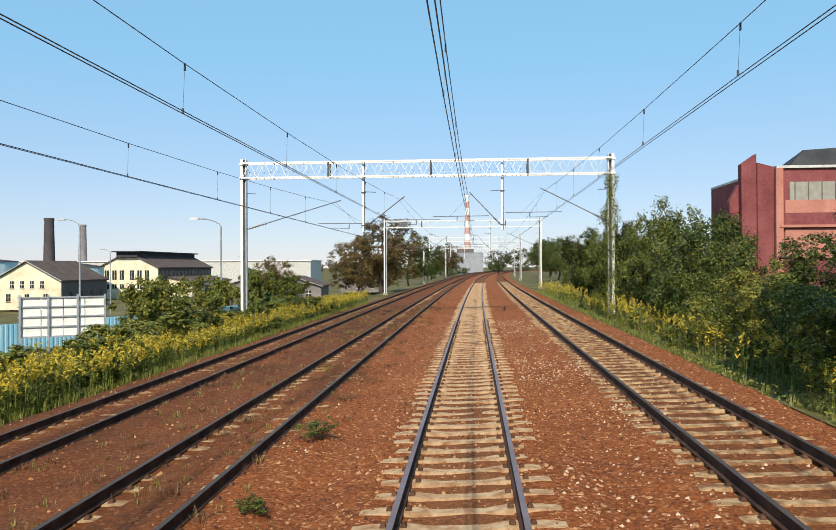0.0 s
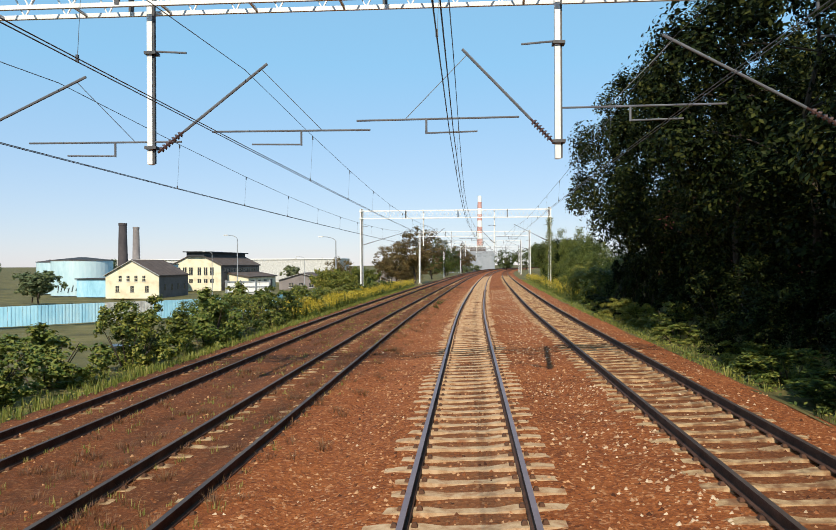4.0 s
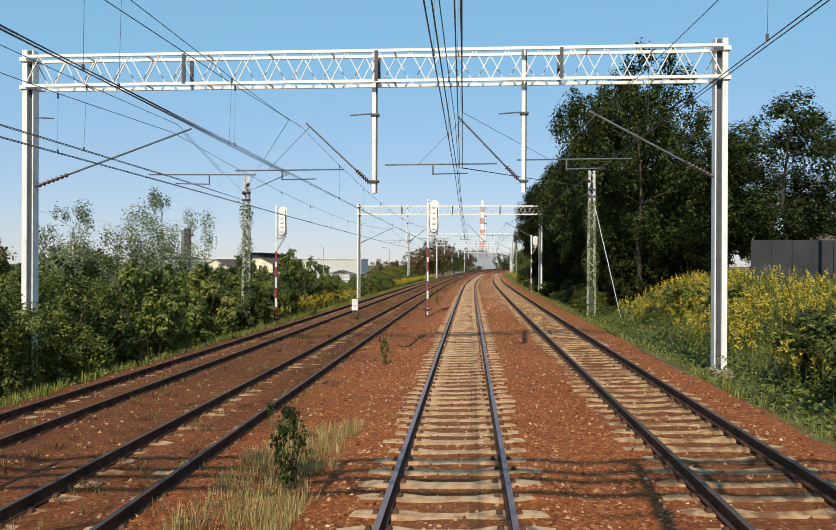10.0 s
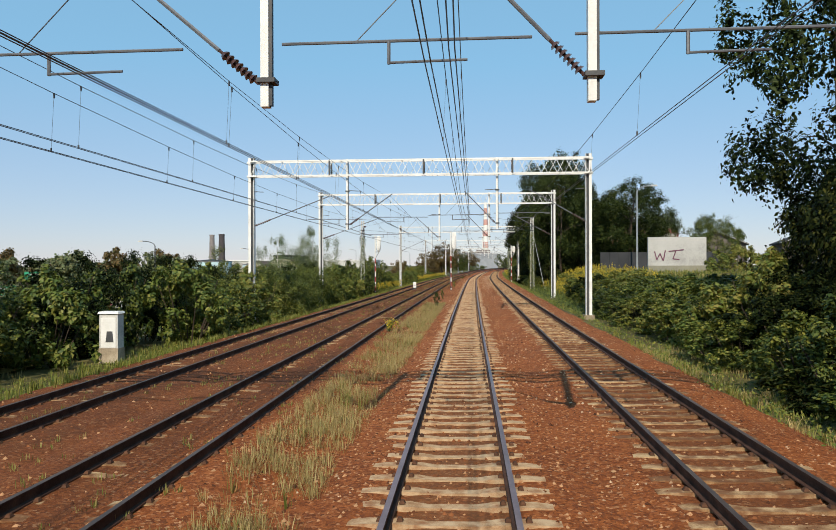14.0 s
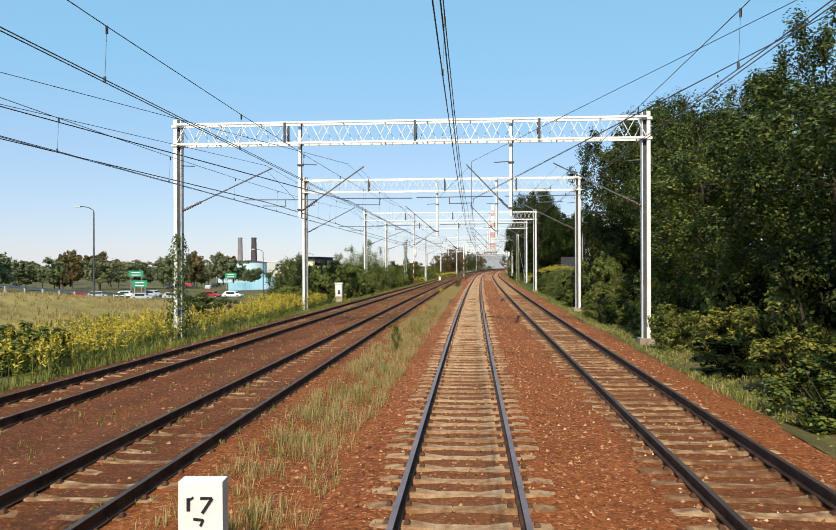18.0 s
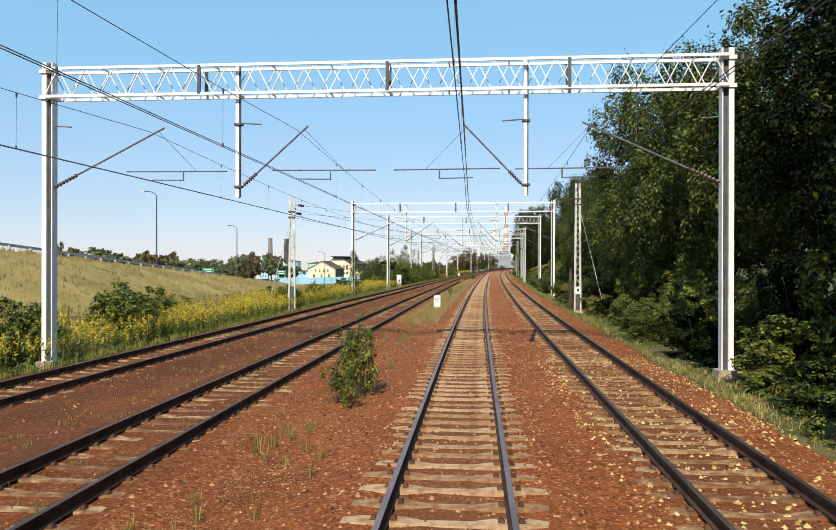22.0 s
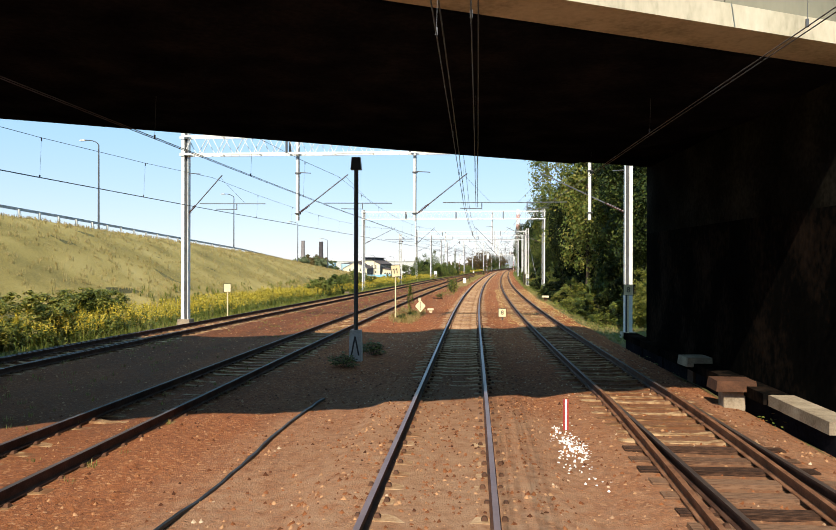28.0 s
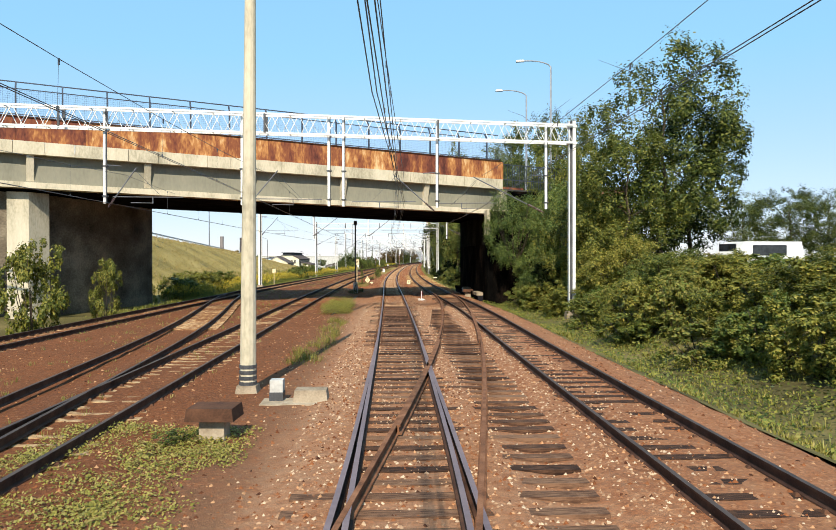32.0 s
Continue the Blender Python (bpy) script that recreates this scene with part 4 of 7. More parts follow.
for y, o, h, r, k in ((-104, 11, 2.0, 2, "bush"), (-109, 10, 2.3, 2.2, "bush"), (-113, 10.6, 2.4, 2.2, "yelbush"), (-117, 10.2, 2.4, 2.2, "bush"), (-121, 10.2, 2.6, 2.2, "bush"), (-126, 10, 2.5, 2.2, "darkbush"), (-131, 10.2, 2.3, 2, "bush"),
                      (-87.5, 9.4, 1.9, 1.8, "bush"), (-91, 9.8, 2.3, 2.2, "bush"), (-94.5, 9.6, 2.3, 2.2, "darkbush"), (-98, 9.6, 2.2, 2.1, "bush"), (-101, 9.8, 2.2, 2.0, "bush"), (-70, 10.5, 1.8, 1.8, "yelbush"), (-76, 11, 1.6, 1.8, "yelbush"), (-92, 11.5, 1.7, 1.8, "yelbush"), (-98, 11, 2.2, 2, "yelbush")):
    bush(y, o, h, r, k)
for y, o, h, r in ((-30, 30, 12, 4.5), (-40, 36, 10, 4), (-20, 42, 11, 5)):
    tree(y, o, h, r, "mid")
tree(-46, 11.2, 18.6, 5.2, "deep", low=0.1)
tree(-191, 11.0, 15.5, 4.4, "mid", low=0.1)
tree(-198, 12.0, 15.0, 4.4, "mid", low=0.1)
for y, o in ((-123.5, 13.0), (-127.5, 12.6), (-131.5, 13.0), (-136, 12.8)):
    bush(y, o, 6.5, 3.0, "darkbush")
# after the bridge
for i in range(30):
    yy = -292 - i * 1.75
    bush(yy, 9.6 + R(-0.5, 0.6) + 0.05 * i, R(1.1, 2.4), R(1.1, 1.8), random.choice(("sunbush", "sunbush", "yelbush")))
    bush(yy - 0.8, 12.0 + R(-0.5, 0.6) + 0.05 * i, R(1.2, 2.2), R(1.3, 2.0), random.choice(("sunbush", "sunbush", "yelbush")))
    if i % 2:
        bush(yy, 15.5 + R(-0.7, 0.7), R(1.1, 1.7), R(1.8, 2.3), random.choice(("sunbush", "yelbush")))
for i in range(17):
    bush(-101 - i * 2.1, 8.9 + R(-0.4, 0.6), R(1.3, 2.2), R(1.4, 1.8), random.choice(("bush", "bush", "yelbush")))
    bush(-102 - i * 2.1, 11.5 + R(-0.6, 0.8), R(1.6, 2.6), R(1.6, 2.2), random.choice(("bush", "yelbush")))
for y, o, h, r, k in ((-287, 13, 7.5, 4.5, "bush"), (-292.8, 9.9, 2.4, 1.8, "darkbush"), (-296, 10.6, 2.8, 2.0, "darkbush"), (-299, 12.2, 6.0, 3.4, "sunbush"), (-304, 12.5, 3.4, 2.8, "sunbush"), (-309, 13, 2.4, 2.6, "bush"), (-315, 13.2, 2.0, 2.5, "sunbush"), (-321, 13.5, 2.0, 2.5, "sunbush"),
                      (-329, 13.6, 2.0, 2.6, "yelbush"), (-296, 8.6, 2.0, 1.5, "yelbush"), (-309, 9.2, 1.5, 1.6, "bush"), (-315, 9.2, 1.3, 1.6, "bush"), (-321, 9.4, 1.4, 1.6, "yelbush")):
    bush(y, o, h, r, k)
bush(-292, 18.5, 6.0, 3.6, "bush")
bush(-293.5, 14.8, 5.5, 3.2, "bush")
bush(-292.4, 10.7, 4.2, 2.4, "ivybush", base=0.2)
bush(-294.8, 10.4, 3.4, 2.1, "ivybush", base=-0.2)
bush(-290.4, 8.85, 5.2, 2.4, "ivybush", base=3.0)
bush(-291.5, 12.6, 6.4, 3.2, "ivybush", base=2.6)
bush(-295, 12.4, 6.2, 3.0, "ivybush", base=2.2)
tree(-267, 15.5, 18.5, 4.6, "mid", low=0.25)
for y, o, h, r in ((-265, 44, 9.5, 5), (-259, 52, 10, 5.5), (-272, 50, 9, 5), (-250, 46, 10, 5), (-280, 58, 9, 5)):
    tree(y, o, h, r, "mid", base=1.5)
tree(-284, 14.5, 13.5, 3.8, "mid")
tree(-297, 17.4, 15.5, 5.4, "mid", low=0.1)
tree(-295, 20.0, 12.5, 4.4, "deep", low=0.1)
tree(-299.5, 14.2, 10.0, 3.8, "mid", low=0.08)
# left side
y = 60.0
while y > -15:
    bush(y, -13.2 + R(-0.8, 0.6), R(2.5, 3.1) if y < 12 else R(1.6, 2.6), R(1.7, 2.4), random.choice(("bush", "bush", "yelbush")))
    y -= R(3.4, 4.6)
while y > -58:
    tall = y < -46
    bush(y, -13.6 + R(-0.8, 0.6), R(4.2, 5.6) if tall else R(2.6, 3.6) if y < -28 else R(1.5, 2.3), R(1.7, 2.2), random.choice(("bush", "bush", "yelbush")))
    bush(y - 1.5, -16.4 + R(-0.8, 0.6), R(4.2, 7.0) if tall else R(3.4, 4.6) if y < -28 else R(1.6, 2.4), R(1.8, 2.3), "bush")
    y -= R(3.4, 4.6)
while y > -128:
    bush(y, (-13.4 if y > -118 else -15.8) + R(-0.8, 0.6), R(3.0, 4.3), R(1.9, 2.6), random.choice(("bush", "yelbush", "bush")))
    bush(y - 1, -16.6 + R(-0.8, 0.6), R(3.6, 5.2), R(2.2, 2.8), random.choice(("bush", "darkbush")))
    y -= R(3.2, 4.2)
for y, o, h, r, k in ((-136, -14, 2.2, 1.8, "yelbush"), (-150, -16, 2.0, 2, "bush"), (-170, -15, 2.0, 1.8, "bush"), (-183, -14.5, 2.3, 2, "bush"), (-205, -15, 2.4, 1.9, "bush"), (-217, -15.6, 2.4, 2, "bush"), (-222, -16, 2.2, 2, "bush"), (-223.5, -14.3, 2.6, 1.5, "yelbush"), (-227, -14.8, 2.6, 1.7, "bush"), (-231, -15.2, 2.2, 1.6, "yelbush"), (-268, -17.2, 2.4, 2, "sunbush"), (-271, -18.6, 2.6, 2.3, "sunbush"), (-275, -19, 2.4, 2.4, "sunbush"), (-279, -18.4, 2.0, 2.2, "bush"), (-262, -21, 1.6, 2.0, "bush"), (-258, -23, 1.5, 2.2, "sunbush"), (-212.8, -15.6, 2.8, 1.7, "bush"), (-200.7, -17.6, 2.8, 2.2, "bush"), (-197, -16.8, 2.0, 1.6, "sunbush"), (-308, -17.3, 5.0, 1.7, "sunbush"), (-304.5, -15.2, 3.2, 1.0, "sunbush")):
    bush(y, o, h, r, k)
tree(-61, -19.5, 11.5, 4.0, "birch", low=0.08)
tree(-65.5, -22.5, 11.5, 3.8, "birch", low=0.08)
for y, o in ((-58, -16.5), (-63, -16.8), (-67, -18.5)):
    bush(y, o, 4.4, 2.8, "bush")
# far trees
random.seed(21)
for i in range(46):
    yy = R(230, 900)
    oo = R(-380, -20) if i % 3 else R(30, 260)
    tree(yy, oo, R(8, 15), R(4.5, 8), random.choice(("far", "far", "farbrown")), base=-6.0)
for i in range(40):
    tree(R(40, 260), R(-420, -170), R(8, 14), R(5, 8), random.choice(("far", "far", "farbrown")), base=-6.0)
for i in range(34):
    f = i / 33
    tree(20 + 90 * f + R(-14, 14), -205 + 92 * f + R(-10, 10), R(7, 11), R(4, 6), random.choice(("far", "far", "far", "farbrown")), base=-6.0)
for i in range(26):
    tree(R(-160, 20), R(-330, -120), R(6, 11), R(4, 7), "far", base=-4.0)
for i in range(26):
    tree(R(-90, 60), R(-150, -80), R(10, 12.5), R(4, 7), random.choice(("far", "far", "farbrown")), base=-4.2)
for y, o, h in ((34, -15.5, 3.6), (39, -17.5, 4.6), (44, -16.5, 4.4), (50, -18.0, 5.0), (56, -16.5, 4.4), (64, -16.5, 4.0)):
    bush(y, o, h, 2.2, random.choice(("bush", "sunbush")))
for y, o, h, r, k in ((112, -15, 12, 7, "brown"), (125, -21, 11, 6, "brown"), (104, -30, 9, 4.5, "brown"), (160, -16, 12, 6, "mid"), (175, -24, 10, 6, "brown"), (215, -17, 11, 6, "mid"), (260, -15, 12, 7, "brown"), (300, 2, 10, 6, "mid"),
                      (340, 10, 12, 7, "mid"), (400, 18, 12, 8, "brown"), (330, -30, 12, 8, "mid"), (130, 14, 8, 5, "mid"), (160, 15, 9, 5, "mid"), (200, 18, 10, 6, "mid"), (240, 22, 10, 6, "mid"), (300, 36, 12, 7, "mid"), (380, 50, 12, 8, "mid")):
    tree(y, o, h, r, k)


# ---- road bridge over the line ----
GIRDER = mat("cream_concrete", [(0.28, 0.25, 0.18), (0.52, 0.46, 0.34), (0.64, 0.57, 0.44)], scale=0.8, fine=12, bump=0.2, stretch=(1, 1, 0.4))
WEBC = mat("grey_green_concrete", [(0.17, 0.163, 0.125), (0.225, 0.215, 0.165), (0.265, 0.25, 0.19)], scale=0.5, fine=8, bump=0.2, stretch=(1, 1, 0.4))
# Near-black colours without gloss put the shade under the bridge into the concrete.
SOFFIT = mat("sooty_shaded_concrete", [(0.004, 0.004, 0.006), (0.010, 0.010, 0.013), (0.022, 0.020, 0.022)], scale=0.8, fine=10, bump=0.3)
ABUT = mat("stained_shaded_abutment", [(0.002, 0.002, 0.002), (0.005, 0.0045, 0.004), (0.024, 0.016, 0.012)], scale=0.7, fine=8, bump=0.4, stretch=(1, 1, 0.7))
UPPER = mat("sooty_shaded_grey", [(0.004, 0.004, 0.003), (0.011, 0.010, 0.008), (0.03, 0.026, 0.02)], scale=0.6, fine=10, bump=0.2)
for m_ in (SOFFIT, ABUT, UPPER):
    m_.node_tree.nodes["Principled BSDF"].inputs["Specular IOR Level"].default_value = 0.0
RUST = mat("rusted_sheet", [(0.07, 0.024, 0.020), (0.145, 0.046, 0.030), (0.23, 0.080, 0.036), (0.44, 0.20, 0.07), (0.60, 0.42, 0.22)], scale=1.5, fine=9, bump=0.3, stretch=(1, 1, 0.35), objvar=0.2, contrast=0.27)
FENCE = mat("blue_grey_fence", [(0.02, 0.027, 0.045), (0.045, 0.055, 0.08)], rough=0.5)
MESHFILL = mat("fence_rod", [(0.14, 0.17, 0.22), (0.22, 0.25, 0.3)], rough=0.5)
ASPH = mat("asphalt", [(0.04, 0.04, 0.042), (0.07, 0.07, 0.07)], scale=2, fine=60)

# the bridge has a frame of its own: u along the road to the right, v towards the far side
B0 = Vector((11.3, -291.75, 0))
BA = math.atan2(9.0, 17.15)
BU, BV = Vector((math.cos(BA), math.sin(BA), 0)), Vector((-math.sin(BA), math.cos(BA), 0))


def bp(u, v, z):
    return B0 + BU * u + BV * v + Vector((0, 0, z))


def rise(u):
    return -0.022 * u


def bslab(mb, u0, u1, v0, v1, z0, z1, seg=1):
    for k in range(seg):
        a, b = u0 + (u1 - u0) * k / seg, u0 + (u1 - u0) * (k + 1) / seg
        vs = [bp(u, v, z + rise(u)) for z in (z0, z1) for u, v in ((a, v0), (b, v0), (b, v1), (a, v1))]
        mb.add(vs, BOXF)
    return mb


bridge = thing("road_bridge", "concrete road bridge with rusty parapet panels across the railway", "bridge", kind="structure")
WID, UL, UR = 12.5, -30.0, 10.4
part("deck_slab", bslab(MB(), UL, UR - 0.3, 0.1, WID - 0.1, 8.05, 8.48), SOFFIT, bridge, "sooty concrete deck, darkened for shade")
part("road_surface", bslab(MB(), UL - 60, UR + 9, 1.6, WID - 0.3, 8.5, 8.62), ASPH, bridge)
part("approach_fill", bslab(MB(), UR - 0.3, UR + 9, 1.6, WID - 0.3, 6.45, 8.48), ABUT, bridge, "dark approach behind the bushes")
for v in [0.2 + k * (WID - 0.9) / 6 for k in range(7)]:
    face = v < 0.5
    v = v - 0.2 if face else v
    # Inner girders get the shade-dark colour; only the outer face stays light.
    part("girder_web", bslab(MB(), UL, UR, v, v + 0.5, 6.75, 8.32), WEBC if face else SOFFIT, bridge, "grey concrete girder web" if face else "sooty girder, darkened for shade")
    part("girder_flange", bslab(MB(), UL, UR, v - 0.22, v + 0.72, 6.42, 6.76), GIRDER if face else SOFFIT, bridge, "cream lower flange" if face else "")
part("soffit_slab", bslab(MB(), UL, UR, 0.74, WID - 0.6, 6.38, 6.62), SOFFIT, bridge, "sooty underside, darkened for shade")
for u in np.arange(-28.4, UR, 6.35):
    rib = MB()
    vs = [bp(u + a, v, z + rise(u)) for z, v in ((6.75, 0.02), (8.33, -0.42)) for a in (-0.2, 0.2)]
    vs += [bp(u + a, 0.3, z + rise(u)) for z in (6.75, 8.33) for a in (-0.2, 0.2)]
    rib.add(vs, [(0, 1, 3, 2), (4, 6, 7, 5), (0, 4, 5, 1), (2, 3, 7, 6), (0, 2, 6, 4), (1, 5, 7, 3)])
    part("rib", rib, GIRDER, bridge)
random.seed(31)
u = UL
while u < UR - 2.2:
    w = random.uniform(1.35, 1.75)
    part("ledge_block", bslab(MB(), u, u + w - 0.03, -0.55 + random.uniform(-0.02, 0.02), 0.3, 8.32, 9.05), GIRDER, bridge)
    u += w
u = UL
while u < UR - 1.6:
    part("parapet_panel", bslab(MB(), u, u + 1.802, -0.42 + random.uniform(-0.006, 0.006), -0.36, 9.06, 10.4), RUST, bridge, "rust-streaked steel panel")
    part("parapet_post", bslab(MB(), u + 1.76, u + 1.85, -0.35, -0.25, 9.06, 10.40), RAILSIDE, bridge)
    u += 1.81
part("parapet_rail", bslab(MB(), UL, UR - 0.9, -0.48, -0.30, 10.41, 10.48), RAILSIDE, bridge)
fence = thing("bridge_fence", "dark steel rod fence on top of the bridge parapet", "fence")
rods = MB()
u = UL
while u < UR - 1.4:
    part("fence_post", bslab(MB(), u, u + 0.09, -0.31, -0.22, 10.4, 12.05).beam(bp(u + 0.045, -0.265, 12.02 + rise(u)), bp(u + 0.045, 0.02, 12.46 + rise(u)), 0.09, 0.08), FENCE, fence)
    for k in range(1, 20):
        rods.tube(bp(u + k * 0.12, -0.26, 10.45 + rise(u)), bp(u + k * 0.12, -0.26, 12.05 + rise(u)), 0.005, n=3, caps=False)
    for k in range(1, 13):
        rods.tube(bp(u, -0.26, 10.5 + k * 0.12 + rise(u)), bp(u + 2.4, -0.26, 10.5 + k * 0.12 + rise(u + 2.4)), 0.005, n=3, caps=False)
    u += 2.4
part("rod_set", rods, MESHFILL, fence, kind="stuff")
part("fence_rail", bslab(MB(), UL, UR - 0.8, -0.01, 0.05, 12.43, 12.49), FENCE, fence)
part("fence_rail", bslab(MB(), UL, UR - 0.8, -0.29, -0.24, 12.0, 12.05), FENCE, fence)
part("fence_rail", bslab(MB(), UL, UR - 0.8, -0.29, -0.24, 10.55, 10.6), FENCE, fence)
# far parapet
part("parapet_far", bslab(MB(), UL, UR + 10, WID, WID + 0.15, 8.1, 10.2), RUST, bridge)
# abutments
for z0, z1, m, lab in ((-0.6, 3.9, ABUT, "sooty lower abutment, darkened for shade"), (3.9, 6.42, UPPER, "grey upper abutment, darkened for shade")):
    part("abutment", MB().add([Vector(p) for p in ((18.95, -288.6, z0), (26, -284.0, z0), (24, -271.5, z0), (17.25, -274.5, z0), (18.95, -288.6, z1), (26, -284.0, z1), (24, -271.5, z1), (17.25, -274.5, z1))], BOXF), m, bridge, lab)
part("abutment_pilaster", MB().add([Vector(p) for p in ((18.9, -289.0, -0.6), (19.3, -288.8, -0.6), (19.1, -288.2, -0.6), (18.75, -288.4, -0.6), (18.9, -289.0, 4.3), (19.3, -288.8, 4.3), (19.1, -288.2, 4.3), (18.75, -288.4, 4.3))], BOXF), ABUT, bridge)
part("bearing_block", MB().add([Vector(p) for p in ((18.85, -289.1, 4.6), (19.1, -288.98, 4.6), (19.0, -288.2, 4.6), (18.7, -288.4, 4.6), (18.85, -289.1, 6.42), (19.1, -288.98, 6.42), (19.0, -288.2, 6.42), (18.7, -288.4, 6.42))], BOXF), GIRDER, bridge, "cream bearing block under the girder")
rl = thing("road_railing", "dark steel railing along the road past the bridge", "railing")
for z in (9.1, 10.25):
    part("rail", MB().beam(bp(UR - 0.7, -0.35, z + rise(UR)), bp(UR + 9, -0.35, z + rise(UR + 9)), 0.06, 0.06), FENCE, rl)
u = UR - 0.6
while u < UR + 9:
    part("bar", MB().beam(bp(u, -0.35, 8.5 + rise(u)), bp(u, -0.35, 10.25 + rise(u)), 0.035, 0.035), FENCE, rl)
    u += 0.22
ABUTL = mat("weathered_brown_concrete", [(0.055, 0.043, 0.032), (0.15, 0.122, 0.088), (0.30, 0.25, 0.185)], scale=0.45, fine=7, bump=0.4, stretch=(1, 1, 1.4))
left = MB().add([Vector(p) for p in ((-8.3, -301.2, -1.2), (-6.5, -287.4, -1.2), (-22, -293, -1.2), (-24, -309, -1.2), (-8.3, -301.2, 6.72), (-6.5, -287.4, 6.72), (-22, -293, 7.1), (-24, -309, 7.1))], [(0, 1, 2, 3), (4, 7, 6, 5), (0, 4, 5, 1), (1, 5, 6, 2), (2, 6, 7, 3), (3, 7, 4, 0)])
left.v = [(x - 0.5, y, z) for x, y, z in left.v]
part("abutment", left, ABUTL, bridge, "soot-stained concrete abutment")
part("abutment_pilaster", MB().add([Vector(p) for p in ((-8.5, -301.7, -1.2), (-8.0, -300.4, -1.2), (-8.9, -300.9, -1.2), (-9.5, -302.2, -1.2), (-8.5, -301.7, 6.72), (-8.0, -300.4, 6.72), (-8.9, -300.9, 6.72), (-9.5, -302.2, 6.72))], [(0, 3, 2, 1), (4, 5, 6, 7), (0, 1, 5, 4), (1, 2, 6, 5), (2, 3, 7, 6), (3, 0, 4, 7)]), GIRDER, bridge, "cream concrete corner pilaster")
wall = thing("retaining_wall", "low concrete retaining wall with a worn cap beside the track", "wall", kind="structure")
for k in range(6):
    yy = -287 + k * 2.6
    m = here(yy, OFF_R1(yy) + 2.45)
    # Caps under the bridge are coloured near-black to stand for its shade.
    part("cap_stone", MB().box(m @ Vector((0, 0, 0.12)), (0.5, 2.5, 0.22), heading(yy)), CONC if k == 0 else ABUT, wall)
    part("wall_block", MB().box(m @ Vector((0.05, 0, -0.25)), (0.4, 2.58, 0.5), heading(yy)), SOFFIT, wall)

# ---- turnouts by the bridge ----
def by_x(nodes):
    f = spline(nodes)
    return lambda y: (f(y) - C(y)) * math.cos(heading(y))


CROSS = by_x([(-278, C(-278) + OFF_R1(-278)), (-284, C(-284) + OFF_R1(-284) + 0.02), (-290, 15.95), (-298, 16.22), (-306, 16.3), (-314.4, 16.2), (-319.3, 16.05), (-324.4, 15.82), (-335.5, 15.1), (-360, 13.5)])
SLIP = by_x([(-312, C(-312)), (-318, C(-318) - 0.01), (-327.5, 14.56), (-335.5, 15.0), (-343, 15.12), (-360, 14.3)])
LINK = by_x([(-362, C(-362) - 6), (-346, 9.7), (-330, 7.5), (-312, 4.6), (-296, 1.1), (-280, -1.75), (-268, C(-268) + OFF_L2(-268))])
for nm, f, y0, y1, lab, top in (("turnout", CROSS, -360, -284, "rusty turnout rails crossing between two tracks", RAILRUST), ("turnout", SLIP, -360, -318, "polished slip rails of the crossing", RAILTOP), ("turnout", LINK, -360, -270, "dark turnout rails linking the outer tracks", RAILDULL)):
    t = thing(nm, lab, "turnout", kind="structure")
    fr = line(f, y0, y1, 1.5)
    for s in (-0.75, 0.75):
        rail_on([(p + Vector((0, 0, 0.004)), q) for p, q in fr], s, t, top, side=RAILRUST if f is CROSS else None)
    if f is CROSS:
        for s, a, b in ((-0.69, -331, -318), (0.69, -318, -306), (-0.69, -303, -294)):
            rail_on([(p + Vector((0, 0, 0.012)), q) for p, q in line(f, a, b, 1.5)], s, t, top, "check rail", RAILRUST)
        y = -358.0
        while y < -300:
            o = (f(y)) if y > -318 else f(y) * 0.5 + 0.35
            m = here(y, o, random.uniform(-0.01, 0.012), random.uniform(-0.01, 0.01))
            tb = part("timber", MB().box((0, 0, -0.262), (2.7 if y > -318 else 3.9, 0.25, 0.15)), WOODSL, t)
            tb.matrix_world = m
            y += 0.6
    if f is LINK:
        y = -340.0
        while y < -285:
            if y < -312:
                y += 0.65
                continue
            tb = part("sleeper", OLDSLEEPER, None, t)
            tb.matrix_world = here(y, f(y), 0.0, -0.12)
            y += 0.65


# ---- masts, signals and small railway things ----
def local(m):
    inv = m.inverted()
    return lambda mb: setattr(mb, "v", [tuple(inv @ Vector(p)) for p in mb.v]) or mb


def lattice_mast(y, off, top, label, ivy=0, plate=False, stay=0.0):
    z0 = land_z(y, off)
    m = here(y, off, z0)
    t = thing("lattice_mast", label, "mast", m, "lattice masts")
    h = top - z0
    for s in (-1, 1):
        part("leg", MB().beam((s * 0.2, 0, -0.3), (s * 0.13, 0, h), 0.09, 0.14), WHITE2, t)
    n = int(h / 0.42)
    for k in range(n):
        z = k * h / n
        s = 1 if k % 2 else -1
        w0, w1 = 0.2 - 0.07 * z / h, 0.2 - 0.07 * (z + h / n) / h
        part("lacing_bar", MB().beam((s * w0, -0.05, z), (-s * w1, -0.05, z + h / n), 0.05, 0.02, (0, 1, 0)), WHITE2, t)
    part("footing", MB().box((0, 0, 0.05), (0.75, 0.6, 0.4), taper=0.8), CONC, t)
    part("base_box", MB().box((0, 0.02, 0.95), (0.3, 0.2, 1.9)), DARKSTEEL, t)
    if plate:
        part("number_plate", MB().box((0.0, -0.12, 1.65), (0.34, 0.03, 0.5)), WHITE, t)
        part("plate_mark", MB().box((0.0, -0.14, 1.7), (0.14, 0.012, 0.2)), BLACK, t)
    for z in (h - 1.1, h - 1.5):
        part("bracket", MB().box((0, -0.05, z), (0.5, 0.12, 0.1)), DARKSTEEL, t)
    if stay:
        part("stay_wire", MB().tube((0, 0, h - 1.3), (stay, -2.2, 0.1), 0.02, n=5), GALV, t)
    if ivy:
        part("ivy", ivy_mesh(int(-y), h * 0.8, 0.85, 2600, 0.055, LEAF_MID), None, t, "climbing ivy")
    return t


